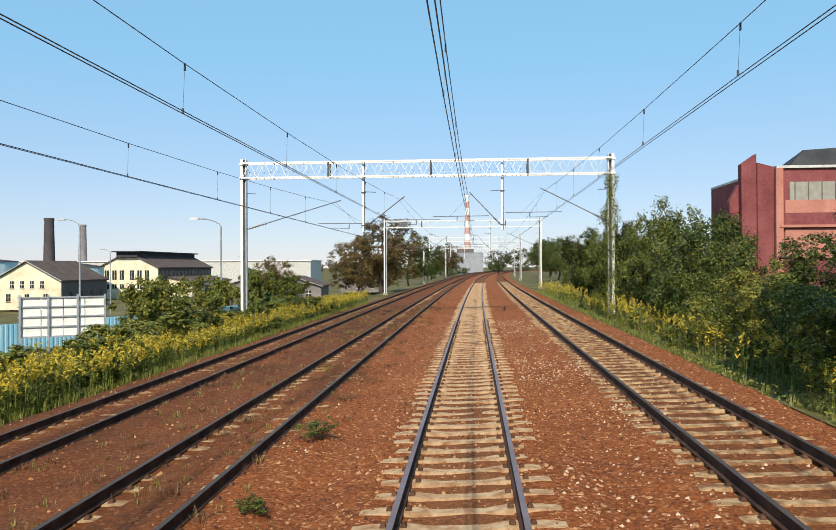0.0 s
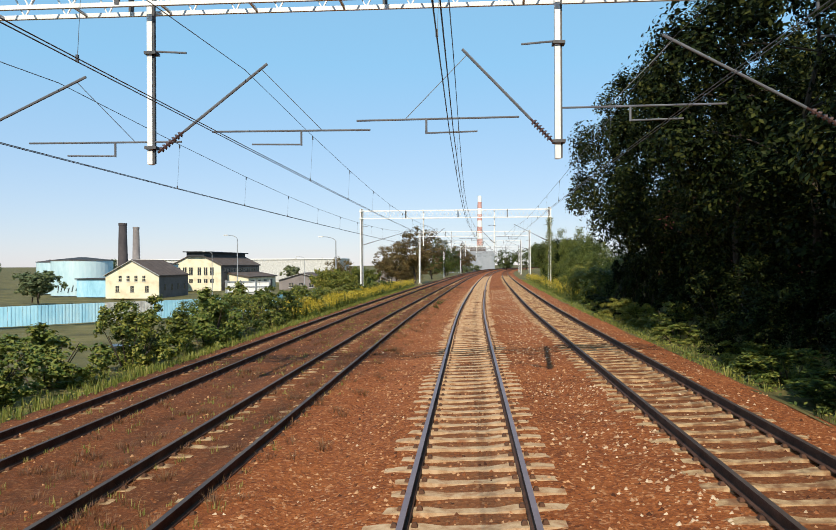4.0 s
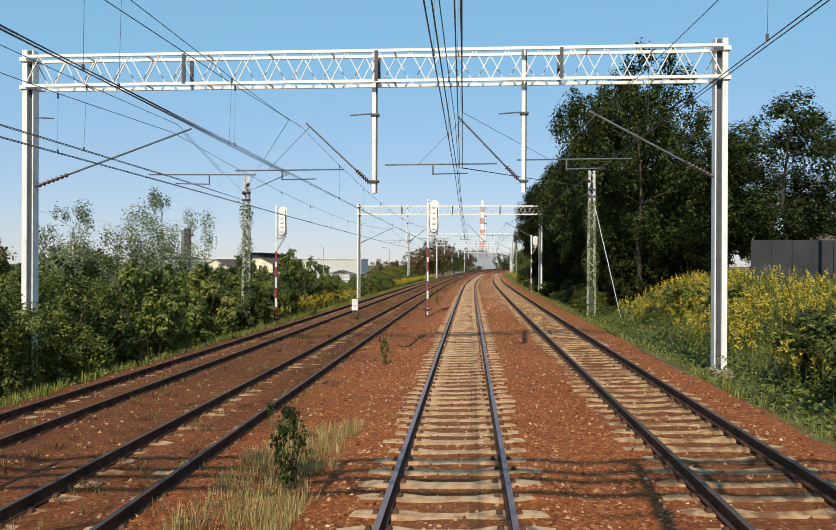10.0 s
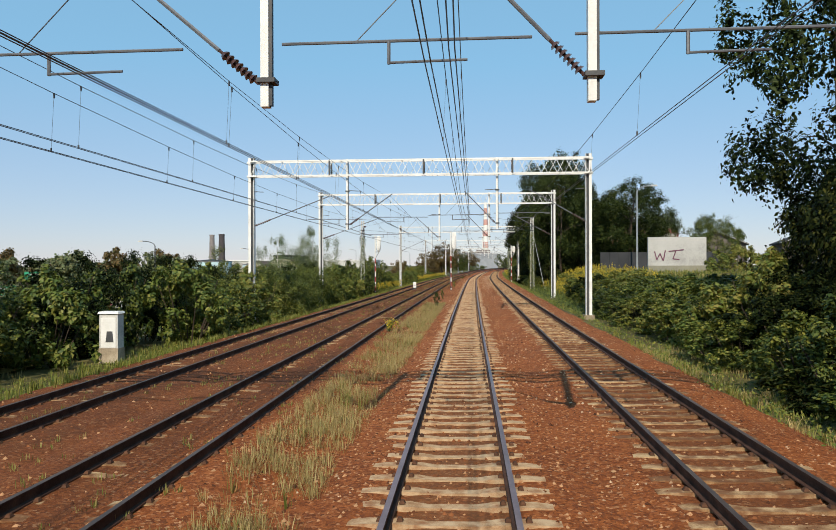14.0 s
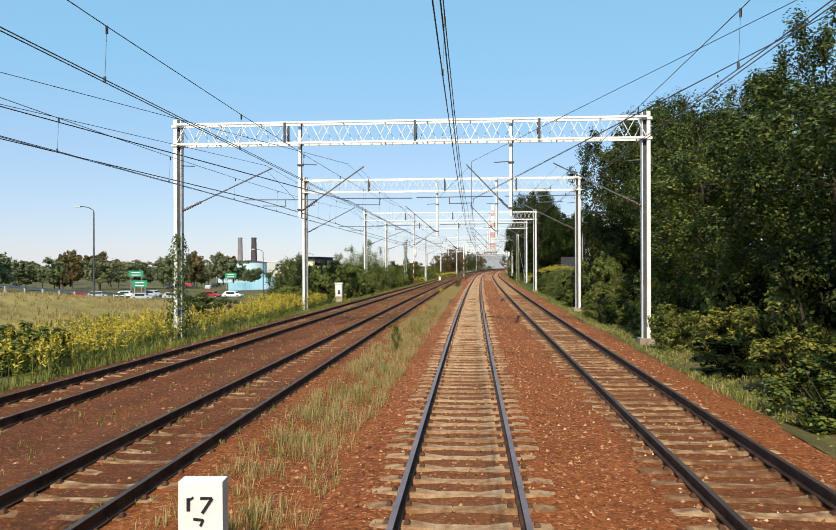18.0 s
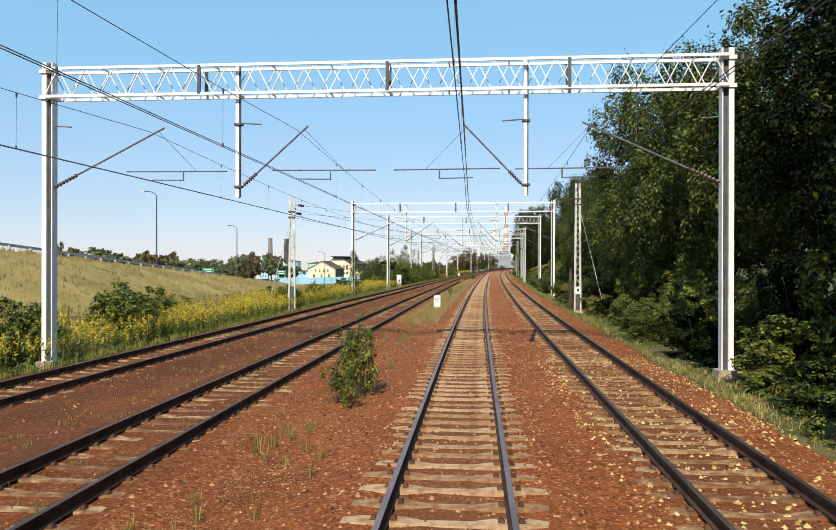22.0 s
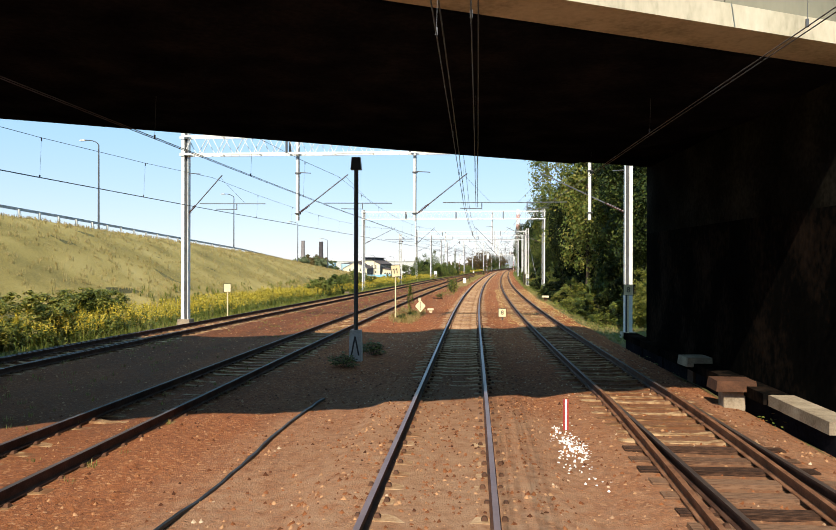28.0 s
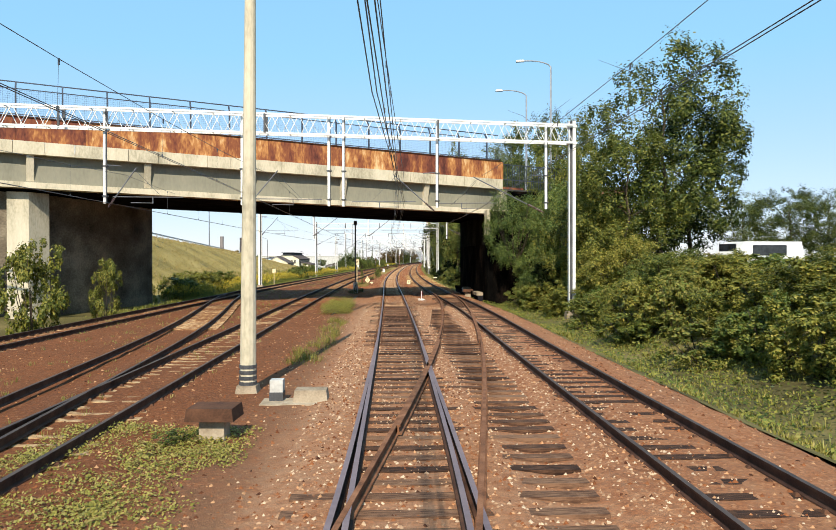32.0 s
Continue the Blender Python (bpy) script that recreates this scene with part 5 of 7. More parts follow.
def signal(y, off, zhead, hh, label, arm=0.0, banded=True):
    """Colour-light signal seen from behind: rounded white backplate on a bracket, red and white post."""
    z0 = -0.3 if off > -8 and off < 6 else land_z(y, off)
    t = thing("railway_signal", label, "signal", here(y, off, z0), "railway signals")
    H = zhead - z0
    zb = H - hh - 0.2
    edges = [0.0, 0.08, 0.20, 0.30, 0.42, 0.54, 0.66, 0.72, 0.84, 1.0]
    for k, (a, b) in enumerate(zip(edges, edges[1:])):
        part("post_band", MB().tube((0, 0, zb * a + 0.1), (0, 0, zb * b + 0.1), 0.062, n=12), (RED if k % 2 else WHITE) if banded else WHITE, t)
    part("post_top", MB().tube((0, 0, zb + 0.1), (0, 0, H + 0.02), 0.082, n=14), WHITE, t)
    part("post_cap", MB().tube((0, 0, H - 0.08), (0, 0, H + 0.05), 0.11, 0.095, n=14), WHITE, t)
    part("cable_channel", MB().box((-0.075, 0.0, zb * 0.36), (0.055, 0.09, zb * 0.72)), DARKSTEEL, t)
    base = MB().box((0, 0, 0.42), (0.62, 0.14, 0.06)).box((0, 0, 0.36), (0.16, 0.2, 0.1))
    for x in (-0.09, 0.09):
        base.box((x, 0, 0.17), (0.055, 0.12, 0.36))
    for x in (-0.24, 0.24):
        base.tube((x, 0, 0.38), (x, 0, 0.5), 0.02, n=6)
    part("base", base, IRON, t, "rusty base frame")
    x, w = 0.40, 0.25
    ring = [(x + w * math.cos(a), zb + 0.2 + w + (hh - 2 * w if math.sin(a) >= 0 else 0) + w * math.sin(a)) for a in [i * math.tau / 28 for i in range(28)]]
    for nm, grow, y0, y1, lab in (("backplate", 1.0, 0.02, 0.06, "rounded white signal back"), ("lamp_housing", 0.78, -0.16, 0.05, "rounded white lamp housing")):
        cz = zb + 0.2 + hh / 2
        rg_ = [(x - (0.03 if grow < 1 else 0) + (p - x) * grow, cz + (q - cz) * (0.94 if grow < 1 else 1)) for p, q in ring]
        vs = [(p, y0, q) for p, q in rg_] + [(p, y1, q) for p, q in rg_]
        part(nm, MB().add(vs, [(i, (i + 1) % 28, 28 + (i + 1) % 28, 28 + i) for i in range(28)] + [tuple(range(28))[::-1], tuple(range(28, 56))]), WHITE, t, lab)
    n = 5 if hh > 1.5 else 2
    for k in range(n):
        z = zb + 0.5 + (hh - 0.7) * k / max(1, n - 1)
        part("hood", MB().tube((x - 0.03, -0.20, z), (x - 0.03, -0.15, z), 0.10, 0.12, 10), WHITE, t)
        part("latch", MB().box((x - 0.03, -0.21, z - 0.06), (0.13, 0.02, 0.02)), WHITE2, t)
    part("bracket_arm", MB().beam((0, 0, zb + 0.02), (x, 0, zb + 0.06), 0.07, 0.10).beam((0, 0, zb - 0.75), (x + 0.16, 0, zb + 0.2), 0.05, 0.07), GALV, t)
    part("head_foot", MB().box((x, -0.03, zb + 0.12), (0.16, 0.16, 0.22)), WHITE2, t)
    part("cable_conduit", MB().wire([(x + 0.20, -0.1, zb + 0.1), (x + 0.21, -0.12, zb + hh * 0.4), (x + 0.19, -0.12, zb + hh * 0.85)], 0.02), DARKSTEEL, t)
    part("cable", MB().wire([(0.09, -0.05, H - 0.3), (0.14, -0.08, H - 0.7), (0.10, -0.06, zb + 0.7), (0.19, -0.08, zb + 0.25), (x - 0.05, -0.08, zb + 0.15)], 0.013), DARKSTEEL, t)
    return t


signal(-62.4, -2.28, 6.69, 2.0, "tall railway signal, white rounded back, red and white post")
signal(-63.3, -11.3, 6.24, 1.75, "railway signal with white rounded back at the hedge")
signal(-31.7, 6.4, 5.75, 1.0, "short railway signal with white back at the trees")
lattice_mast(-65.3, -12.5, 7.95, "white lattice mast overgrown with ivy", ivy=1)
lattice_mast(-63.2, 7.3, 8.3, "white lattice mast with ivy and a stay wire", ivy=1, stay=1.3)
lattice_mast(-184.0, 7.3, 8.6, "white lattice mast with a white plate and stay wire", plate=True, stay=1.6)
lattice_mast(-186.5, -12.8, 7.6, "white lattice mast at the goldenrod", stay=-1.2)


wp = thing("wooden_post", "short brown wooden post beside the lattice mast", "post", here(-184.3, 6.75, land_z(-184.3, 6.75)))
part("shaft", MB().tube((0, 0, -0.1), (0.02, 0, 3.1), 0.1, 0.085, 10), BARK, wp)
part("box", MB().box((0.0, -0.12, 2.5), (0.16, 0.1, 0.6)), DARKSTEEL, wp)


def dwarf_signal(y, off, h):
    t = thing("dwarf_signal", "small white shunting signal low beside the rails", "signal", here(y, off, -0.3))
    part("case", MB().box((0, 0, h * 0.70), (0.36, 0.22, h * 0.66), taper=0.95), WHITE, t)
    part("lid", MB().box((0, -0.01, h * 1.04), (0.38, 0.26, 0.05), taper=0.9), WHITE, t)
    part("seam", MB().box((0, -0.113, h * 0.66), (0.33, 0.006, 0.018)), DARKSTEEL, t)
    part("latch", MB().box((0.03, -0.12, h * 0.63), (0.05, 0.02, 0.05)), DARKSTEEL, t)
    for s in (-1, 1):
        part("leg", MB().box((s * 0.11, 0, h * 0.19), (0.09, 0.12, h * 0.4)), DARKSTEEL, t)
    part("hood", MB().box((0, 0.15, h * 0.85), (0.24, 0.12, 0.18), taper=0.8), BLACK, t)
    part("foot", MB().box((0, 0, 0.03), (0.4, 0.3, 0.08)), IRON, t)


dwarf_signal(-62.9, -6.6, 0.95)


def text_on(parent, body, size, at_, name="number"):
    cu = bpy.data.curves.new(name, "FONT")
    cu.body, cu.size, cu.align_x, cu.align_y, cu.extrude = body, size, "CENTER", "CENTER", 0.004
    cu.offset = 0.004 * size
    cu.materials.append(BLACK)
    ob = new(name, cu)
    ob.parent = parent
    ob.matrix_basis = Matrix.Translation(at_) @ Matrix.Rotation(radians(90), 4, "X")
    return ob


def board(y, off, z, w, h, txt, label, post=True, turn=0.0, roll=0.0):
    t = thing("railway_sign", label, "sign", here(y, off, -0.3, turn), "railway signs")
    p = part("panel", MB().box((0, 0, 0), (w, 0.02, h)), CREAMSIGN, t)
    p.matrix_basis = Matrix.Translation((0, 0, z + 0.3)) @ Matrix.Rotation(roll, 4, "Y")
    fr = MB()
    for s in (-1, 1):
        fr.box((s * w / 2, -0.004, 0), (0.022, 0.034, h + 0.02)).box((0, -0.004, s * h / 2), (w - 0.022, 0.034, 0.022))
    f = part("border", fr, BLACK, t)
    f.matrix_basis = p.matrix_basis
    if txt == "11":
        for s in (-0.09, 0.07):
            part("numeral", MB().box((s, -0.016, 0), (0.045, 0.008, h * 0.42)).beam((s - 0.07, -0.016, h * 0.11), (s, -0.016, h * 0.2), 0.035, 0.008, (0, 1, 0)), BLACK, p)
    elif txt:
        x = text_on(p, txt, h * 0.72, (0, -0.016, 0))
    if post:
        part("post", MB().tube((0, 0.03, -0.1), (0, 0.03, z + 0.3), 0.035, n=8), CREAMSIGN, t)
    else:
        part("stake", MB().box((0, 0.03, (z + 0.3) / 2), (0.06, 0.03, z + 0.3)), DARKSTEEL, t)
    return t


board(-261.2, -3.82, 2.45, 0.5, 0.64, "11", "cream board with a black number on a tall post", turn=0.35, roll=-0.09)
board(-260.6, 2.02, 0.16, 0.42, 0.46, "8", "low cream board with a black number between the tracks", post=False)
board(-268.0, 7.3, 1.7, 0.42, 0.46, "8", "cream board with a black number on a post beside the wall")
board(-262.0, -13.0, 1.5, 0.4, 0.45, "", "small cream board on a post in the goldenrod")
dm = thing("diamond_sign", "cream diamond marker on a short stake between the tracks", "sign", here(-257.5, -2.75, -0.3))
part("panel", MB().add([(-0.31, 0, 0.62), (0, 0, 0.98), (0.31, 0, 0.62), (0, 0, 0.24), (-0.31, 0.03, 0.62), (0, 0.03, 0.98), (0.31, 0.03, 0.62), (0, 0.03, 0.24)], [(0, 3, 2, 1), (4, 5, 6, 7), (0, 1, 5, 4), (1, 2, 6, 5), (2, 3, 7, 6), (3, 0, 4, 7)]), CREAMSIGN, dm)
part("cap", MB().box((-0.04, 0.015, 1.02), (0.16, 0.03, 0.2)), CREAMSIGN, dm)
part("stripe", MB().box((0, -0.008, 0.62), (0.02, 0.006, 0.5)), BLACK, dm)
part("stake", MB().box((0, 0.05, 0.2), (0.06, 0.04, 0.7)), DARKSTEEL, dm)


def relay_box(y, off, s, label, m1=CONC, m2=IRON):
    t = thing("relay_box", label, "box", here(y, off, -0.32, random.uniform(-0.2, 0.2)))
    part("pedestal", MB().box((0, 0, s * 0.3), (s * 0.6, s * 0.5, s * 0.6)), m1, t)
    part("lid", MB().box((0, 0, s * 0.72), (s * 1.15, s * 0.95, s * 0.3), taper=0.93), m2, t)


relay_box(-254.3, -2.35, 0.34, "cream concrete cable post with a cap", CREAMSIGN, CREAMSIGN)
relay_box(-260.6, -3.7, 0.3, "rusty cable box on a concrete foot")
relay_box(-237.0, 6.4, 0.5, "cream cable box on a dark foot beside the wood", IRON, CREAMSIGN)
relay_box(-284.4, 6.1, 0.75, "rusty relay box on a concrete foot by the wall")
relay_box(-280.8, 6.5, 0.8, "weathered relay box beside the wall", IRON, CONC)
relay_box(-330.6, -3.3, 0.72, "rust-brown cable box on a white concrete foot", CONC, IRON)
pm = thing("point_machine", "grey electric point machine beside the timbers", "machine", here(-327.4, -2.35, -0.3))
part("housing", MB().box((0.35, 0, 0.16), (0.75, 0.5, 0.3), taper=0.9), CONC, pm)
part("motor_case", MB().box((-0.4, 0.1, 0.35), (0.28, 0.3, 0.3)), WHITE2, pm)
part("bracket", MB().box((-0.4, 0.1, 0.12), (0.3, 0.34, 0.24)), DARKSTEEL, pm)
part("tray", MB().box((-0.1, -0.1, 0.03), (1.2, 0.7, 0.06)), CONC, pm)
km = thing("kilometre_post", "worn white kilometre stone with illegible black marks", "kilometre post", here(-186.0, -2.6, -0.35, 0.05))
part("stone", MB().box((0, 0, 0.47), (0.46, 0.2, 1.05), taper=0.97), WHITE, km)
for a, b, w in (((-0.12, 0.83), (-0.12, 0.70), 0.035), ((-0.13, 0.80), (-0.07, 0.84), 0.02), ((0.0, 0.83), (0.12, 0.83), 0.025), ((0.12, 0.83), (0.02, 0.68), 0.03), ((-0.07, 0.62), (0.03, 0.61), 0.025), ((0.03, 0.61), (0.0, 0.55), 0.025)):
    part("mark", MB().beam((a[0], -0.104, a[1]), (b[0], -0.104, b[1]), w, 0.008, (0, 1, 0)), BLACK, km)
rp = thing("marker_stake", "red and white marker stake in spilled white powder", "stake", here(-287.0, 2.2, -0.3))
part("stake", MB().box((0, 0, 0.3), (0.1, 0.06, 0.62)), RED, rp)
part("stripe", MB().box((0, -0.032, 0.3), (0.035, 0.008, 0.62)), WHITE, rp)
rt = random.Random(8)
pw = MB()
for k in range(800):
    p = at(-288.3 + rt.gauss(0, 0.8), 2.45 + rt.gauss(0, 0.3), -0.285 + rt.uniform(0, 0.025))
    pw.box(p, (rt.uniform(0.012, 0.05), rt.uniform(0.012, 0.05), 0.03), rt.uniform(0, 3), 0.6)
tagged(new("white_gravel", pw.mesh("white_gravel", WHITE)), "scattered white gravel between the tracks", "gravel", kind="stuff")
sg = thing("railway_signal", "slim black signal post under the bridge", "signal", here(-277.6, -3.3, -0.3), "railway signals")
part("post", MB().tube((0, 0, 0), (0, 0, 6.2), 0.07, n=10), DARKSTEEL, sg)
part("head", MB().box((0, 0, 6.35), (0.34, 0.24, 0.4), taper=0.8), BLACK, sg)
part("foot_plate", MB().box((0, 0, 0.5), (0.42, 0.3, 1.0), taper=0.85), WHITE2, sg)
part("chevron", MB().beam((-0.12, -0.16, 0.2), (0, -0.16, 0.8), 0.05, 0.02, (0, 1, 0)).beam((0.12, -0.16, 0.2), (0, -0.16, 0.8), 0.05, 0.02, (0, 1, 0)), BLACK, sg)
cb = MB()
pts = [at(-284.5, -2.9, -0.24)]
for k in range(1, 46):
    y = -284.5 - k * 0.42
    pts.append(at(y, -2.92 - 0.07 * math.sin(k * 0.3) - 0.012 * k, -0.25 + rt.uniform(-0.015, 0.015)))
for a, b in zip(pts, pts[1:]):
    cb.tube(a, b, 0.035, n=6, caps=False)
tagged(new("ground_cable", cb.mesh("ground_cable", BLACK)), "black cable lying along the ballast", "cable")
# concrete pole beside the crossing
pl = thing("concrete_pole", "weathered concrete pole with dark bands at its foot", "pole", here(-326.2, -3.6, -0.35))
part("shaft", MB().tube((0, 0, 0), (0.1, 0, 11.5), 0.19, 0.11, 12), GIRDER, pl)
for k in range(4):
    part("band", MB().tube((0, 0, 0.25 + k * 0.13), (0, 0, 0.33 + k * 0.13), 0.205, n=12), DARKSTEEL, pl)
part("foot", MB().box((0, 0, 0.1), (0.55, 0.55, 0.3), taper=0.8), CONC, pl)
jk = thing("scrap_plate", "rusty crossing plate lying in the ballast", "scrap metal", here(-236.1, -3.05, -0.3, 0.3))
part("plate", MB().box((0, 0, 0.1), (0.85, 0.5, 0.06)), IRON, jk)
part("block", MB().box((0.2, 0.1, 0.04), (0.5, 0.3, 0.12)), RAILSIDE, jk)
sp = thing("trackside_cabinet", "small white trackside cabinet with dark smears by the hedge", "cabinet", here(-123.5, -13.0, -0.75))
part("body", MB().box((0, 0, 1.15), (0.7, 0.45, 1.3)), WHITE2, sp)
part("roof", MB().box((0, 0, 1.83), (0.8, 0.55, 0.08), taper=0.9), WHITE, sp)
part("door", MB().box((0, -0.235, 1.1), (0.56, 0.02, 1.1)), WHITE, sp)
part("smear", MB().box((0.05, -0.25, 0.95), (0.3, 0.006, 0.4), 0, 0.7), DARKSTEEL, sp)
part("plinth", MB().box((0, 0, 0.25), (0.74, 0.5, 0.55)), CONC, sp)
st = thing("concrete_stub", "low concrete stub in the grass", "stub", here(-227.8, -12.9, -0.7))
part("block", MB().box((0, 0, 0.35), (0.45, 0.4, 0.7), taper=0.9), CONC, st)

for y, o, h, n in ((-161.3, -13.1, 5.0, 2200), (43.5, 8.2, 8.6, 3600)):
    iv = thing("ivy", "ivy climbing the portal post", "ivy", here(y, o, land_z(y, o)))
    part("leaves", ivy_mesh(3, h, 1.0, n, 0.06, LEAF_MID), None, iv)


# ---- works buildings and the far view ----
CREAMW = mat("cream_plaster", [(0.52, 0.44, 0.29), (0.70, 0.62, 0.45), (0.76, 0.69, 0.53)], scale=0.35, fine=5, bump=0.1)
GREYB = mat("dark_brick_side", [(0.10, 0.085, 0.08), (0.17, 0.14, 0.13)], scale=0.5, fine=6)
ROOFT = mat("brown_roof_tiles", [(0.07, 0.05, 0.042), (0.13, 0.095, 0.08)], scale=0.6, fine=8, bump=0.4, dist=0.05)
DARKGLASS = mat("dark_window", [(0.015, 0.018, 0.022), (0.04, 0.045, 0.05)], rough=0.2, bump=0)
BLUEF = mat("blue_sheet_fence", [(0.20, 0.42, 0.55), (0.30, 0.55, 0.68), (0.42, 0.62, 0.70)], scale=0.5, fine=3, bump=0.1, stretch=(1, 1, 0.3))
PALEB = mat("pale_blue_sheet", [(0.32, 0.48, 0.54), (0.45, 0.60, 0.64), (0.55, 0.66, 0.68)], scale=0.15, fine=2, bump=0.1, stretch=(1, 1, 0.25))
BRICKD = mat("sooty_brick", [(0.05, 0.045, 0.05), (0.10, 0.085, 0.085)], scale=0.4, fine=3)
BRICKL = mat("pale_brick", [(0.15, 0.13, 0.125), (0.24, 0.21, 0.20)], scale=0.4, fine=3)
REDB = mat("red_brick_wall", [(0.13, 0.036, 0.04), (0.20, 0.058, 0.06), (0.26, 0.088, 0.085)], scale=0.35, fine=4, bump=0.1)
PINKB = mat("faded_red_band", [(0.36, 0.14, 0.11), (0.48, 0.22, 0.17)], scale=0.5, fine=4, bump=0.1)
DUSTY = mat("dusty_glass", [(0.22, 0.21, 0.18), (0.33, 0.31, 0.26)], rough=0.35, scale=1.2, fine=5, bump=0)
SLATE = mat("dark_slate", [(0.03, 0.032, 0.036), (0.06, 0.06, 0.065)], scale=0.5)
GREENP = mat("green_panel", [(0.015, 0.20, 0.10), (0.03, 0.28, 0.15)], rough=0.5, bump=0)
YARD = mat("dusty_yard", [(0.22, 0.18, 0.12), (0.33, 0.28, 0.19), (0.38, 0.33, 0.24)], scale=0.2, fine=3)


def gable_house(name, label, x, y, z0, w, L, he, hr, walls, side, roof, rows, turn=0.0, over=0.4):
    """A gabled house whose gable faces the camera: rows of (height, count, width, height) of gable windows."""
    t = thing(name, label, "building", Matrix.Translation((x, y, z0)) @ Matrix.Rotation(turn, 4, "Z"))
    part("gable_wall", MB().add([(-w / 2, 0, 0), (w / 2, 0, 0), (w / 2, 0, he), (0, 0, hr), (-w / 2, 0, he), (-w / 2, 0.4, 0), (w / 2, 0.4, 0), (w / 2, 0.4, he), (0, 0.4, hr), (-w / 2, 0.4, he)],
                                [(0, 1, 2, 3, 4), (9, 8, 7, 6, 5), (0, 5, 6, 1), (1, 6, 7, 2), (2, 7, 8, 3), (3, 8, 9, 4), (4, 9, 5, 0)]), walls, t)
    for s in (-1, 1):
        part("side_wall", MB().box((s * (w / 2 - 0.2), 0.4 + L / 2, he / 2), (0.4, L, he)), side, t)
        e = Vector((s * (w / 2 + over), 0, he - over * (hr - he) / (w / 2)))
        r = Vector((0, 0, hr + 0.02))
        up = Vector((0, 0, 0.28))
        a, b = Vector((0, -over, 0)), Vector((0, L + 0.8, 0))
        part("roof_slope", MB().add([e + a, r + a, r + b, e + b, e + a + up, r + a + up, r + b + up, e + b + up], BOXF), roof, t)
        part("verge_board", MB().beam(e + a + up * 0.5 + Vector((0, -0.06, 0)), r + a + up * 0.5 + Vector((0, -0.06, 0)), 0.1, 0.34, (0, 1, 0)), WHITE2, t)
    part("back_wall", MB().box((0, L + 0.6, he / 2), (w, 0.4, he)), side, t)
    for z, n, ww, wh, span in rows:
        for k in range(n):
            xx = (k - (n - 1) / 2) * span
            win = part("window", MB().box((xx, -0.02, z), (ww, 0.12, wh)), DARKGLASS, t)
            part("frame", MB().box((xx, -0.09, z), (0.08, 0.04, wh)).box((xx, -0.09, z), (ww, 0.04, 0.08)), CREAMW, win)
            part("sill", MB().box((xx, -0.1, z - wh / 2 - 0.08), (ww + 0.3, 0.2, 0.12)), WHITE2, win)
    return t


hs = gable_house("house", "cream plastered gable house with a brown tiled roof", -97.5, 152, -6.4, 15.5, 19, 6.4, 10.6, CREAMW, GREYB, ROOFT, ((2.7, 3, 1.0, 1.6, 4.3), (5.6, 4, 0.85, 1.5, 2.3)))
for k in range(4):
    part("side_window", MB().box((7.72, 4 + k * 4.4, 3.0), (0.14, 1.2, 1.7)), DARKGLASS, hs)
fc = thing("factory_hall", "long cream factory hall with dark stepped roofs", "building", Matrix.Translation((-102, 208, -6.4)))
part("gable_wall", MB().add([(-9, 0, 0), (9, 0, 0), (9, 0, 9.2), (3, 0, 12.2), (-3, 0, 12.2), (-9, 0, 9.2), (-9, 0.5, 0), (9, 0.5, 0), (9, 0.5, 9.2), (3, 0.5, 12.2), (-3, 0.5, 12.2), (-9, 0.5, 9.2)],
                            [(0, 1, 2, 3, 4, 5), (11, 10, 9, 8, 7, 6)] + [(i, 6 + i, 6 + (i + 1) % 6, (i + 1) % 6) for i in range(6)]), CREAMW, fc)
for k in range(6):
    for z, h in ((7.0, 2.8), (3.6, 1.4)):
        w = part("window", MB().box((-6.6 + k * 2.3 + (0.8 if k > 2 else 0), -0.03, z), (1.3, 0.14, h)), DARKGLASS, fc)
        part("mullion", MB().box((-6.6 + k * 2.3 + (0.8 if k > 2 else 0), -0.11, z), (0.1, 0.04, h)), CREAMW, w)
part("side_wall", MB().box((8.8, 22, 4.6), (0.5, 43, 9.2)), GREYB, fc)
part("side_wall", MB().box((-8.8, 22, 4.6), (0.5, 43, 9.2)), GREYB, fc)
for s in (-1, 1):
    part("roof_slope", MB().add([Vector(p) for p in ((s * 9.6, -0.5, 8.9), (s * 2.8, -0.5, 12.3), (s * 2.8, 44, 12.3), (s * 9.6, 44, 8.9), (s * 9.6, -0.5, 9.25), (s * 2.8, -0.5, 12.65), (s * 2.8, 44, 12.65), (s * 9.6, 44, 9.25))], BOXF), ROOFT, fc)
part("roof_lantern", MB().box((0, 21, 13.0), (6.4, 44, 1.5)), SLATE, fc)
part("lantern_roof", MB().box((0, 21, 13.95), (8.4, 46, 0.35)), SLATE, fc)
for k in range(14):
    part("clerestory_window", MB().box((9.08, 3.5 + k * 2.9, 7.4), (0.1, 1.9, 1.6)), DARKGLASS, fc)
part("lean_to", MB().add([Vector(p) for p in ((9.1, 6, 0), (17, 6, 0), (17, 40, 0), (9.1, 40, 0), (9.1, 6, 6.2), (17, 6, 4.6), (17, 40, 4.6), (9.1, 40, 6.2))], BOXF), CREAMW, fc)
part("lean_to_roof", MB().add([Vector(p) for p in ((9.1, 5.4, 6.25), (17.6, 5.4, 4.6), (17.6, 40.6, 4.6), (9.1, 40.6, 6.25), (9.1, 5.4, 6.6), (17.6, 5.4, 4.95), (17.6, 40.6, 4.95), (9.1, 40.6, 6.6))], BOXF), ROOFT, fc)
for k in range(3):
    part("window", MB().box((11.5 + k * 1.7, 5.96, 2.6), (1.1, 0.1, 1.0)), DARKGLASS, fc)
for k in range(4):
    part("gate", MB().box((17.03, 11 + k * 7.5, 1.8), (0.1, 3.4, 3.6)), GREYB, fc)
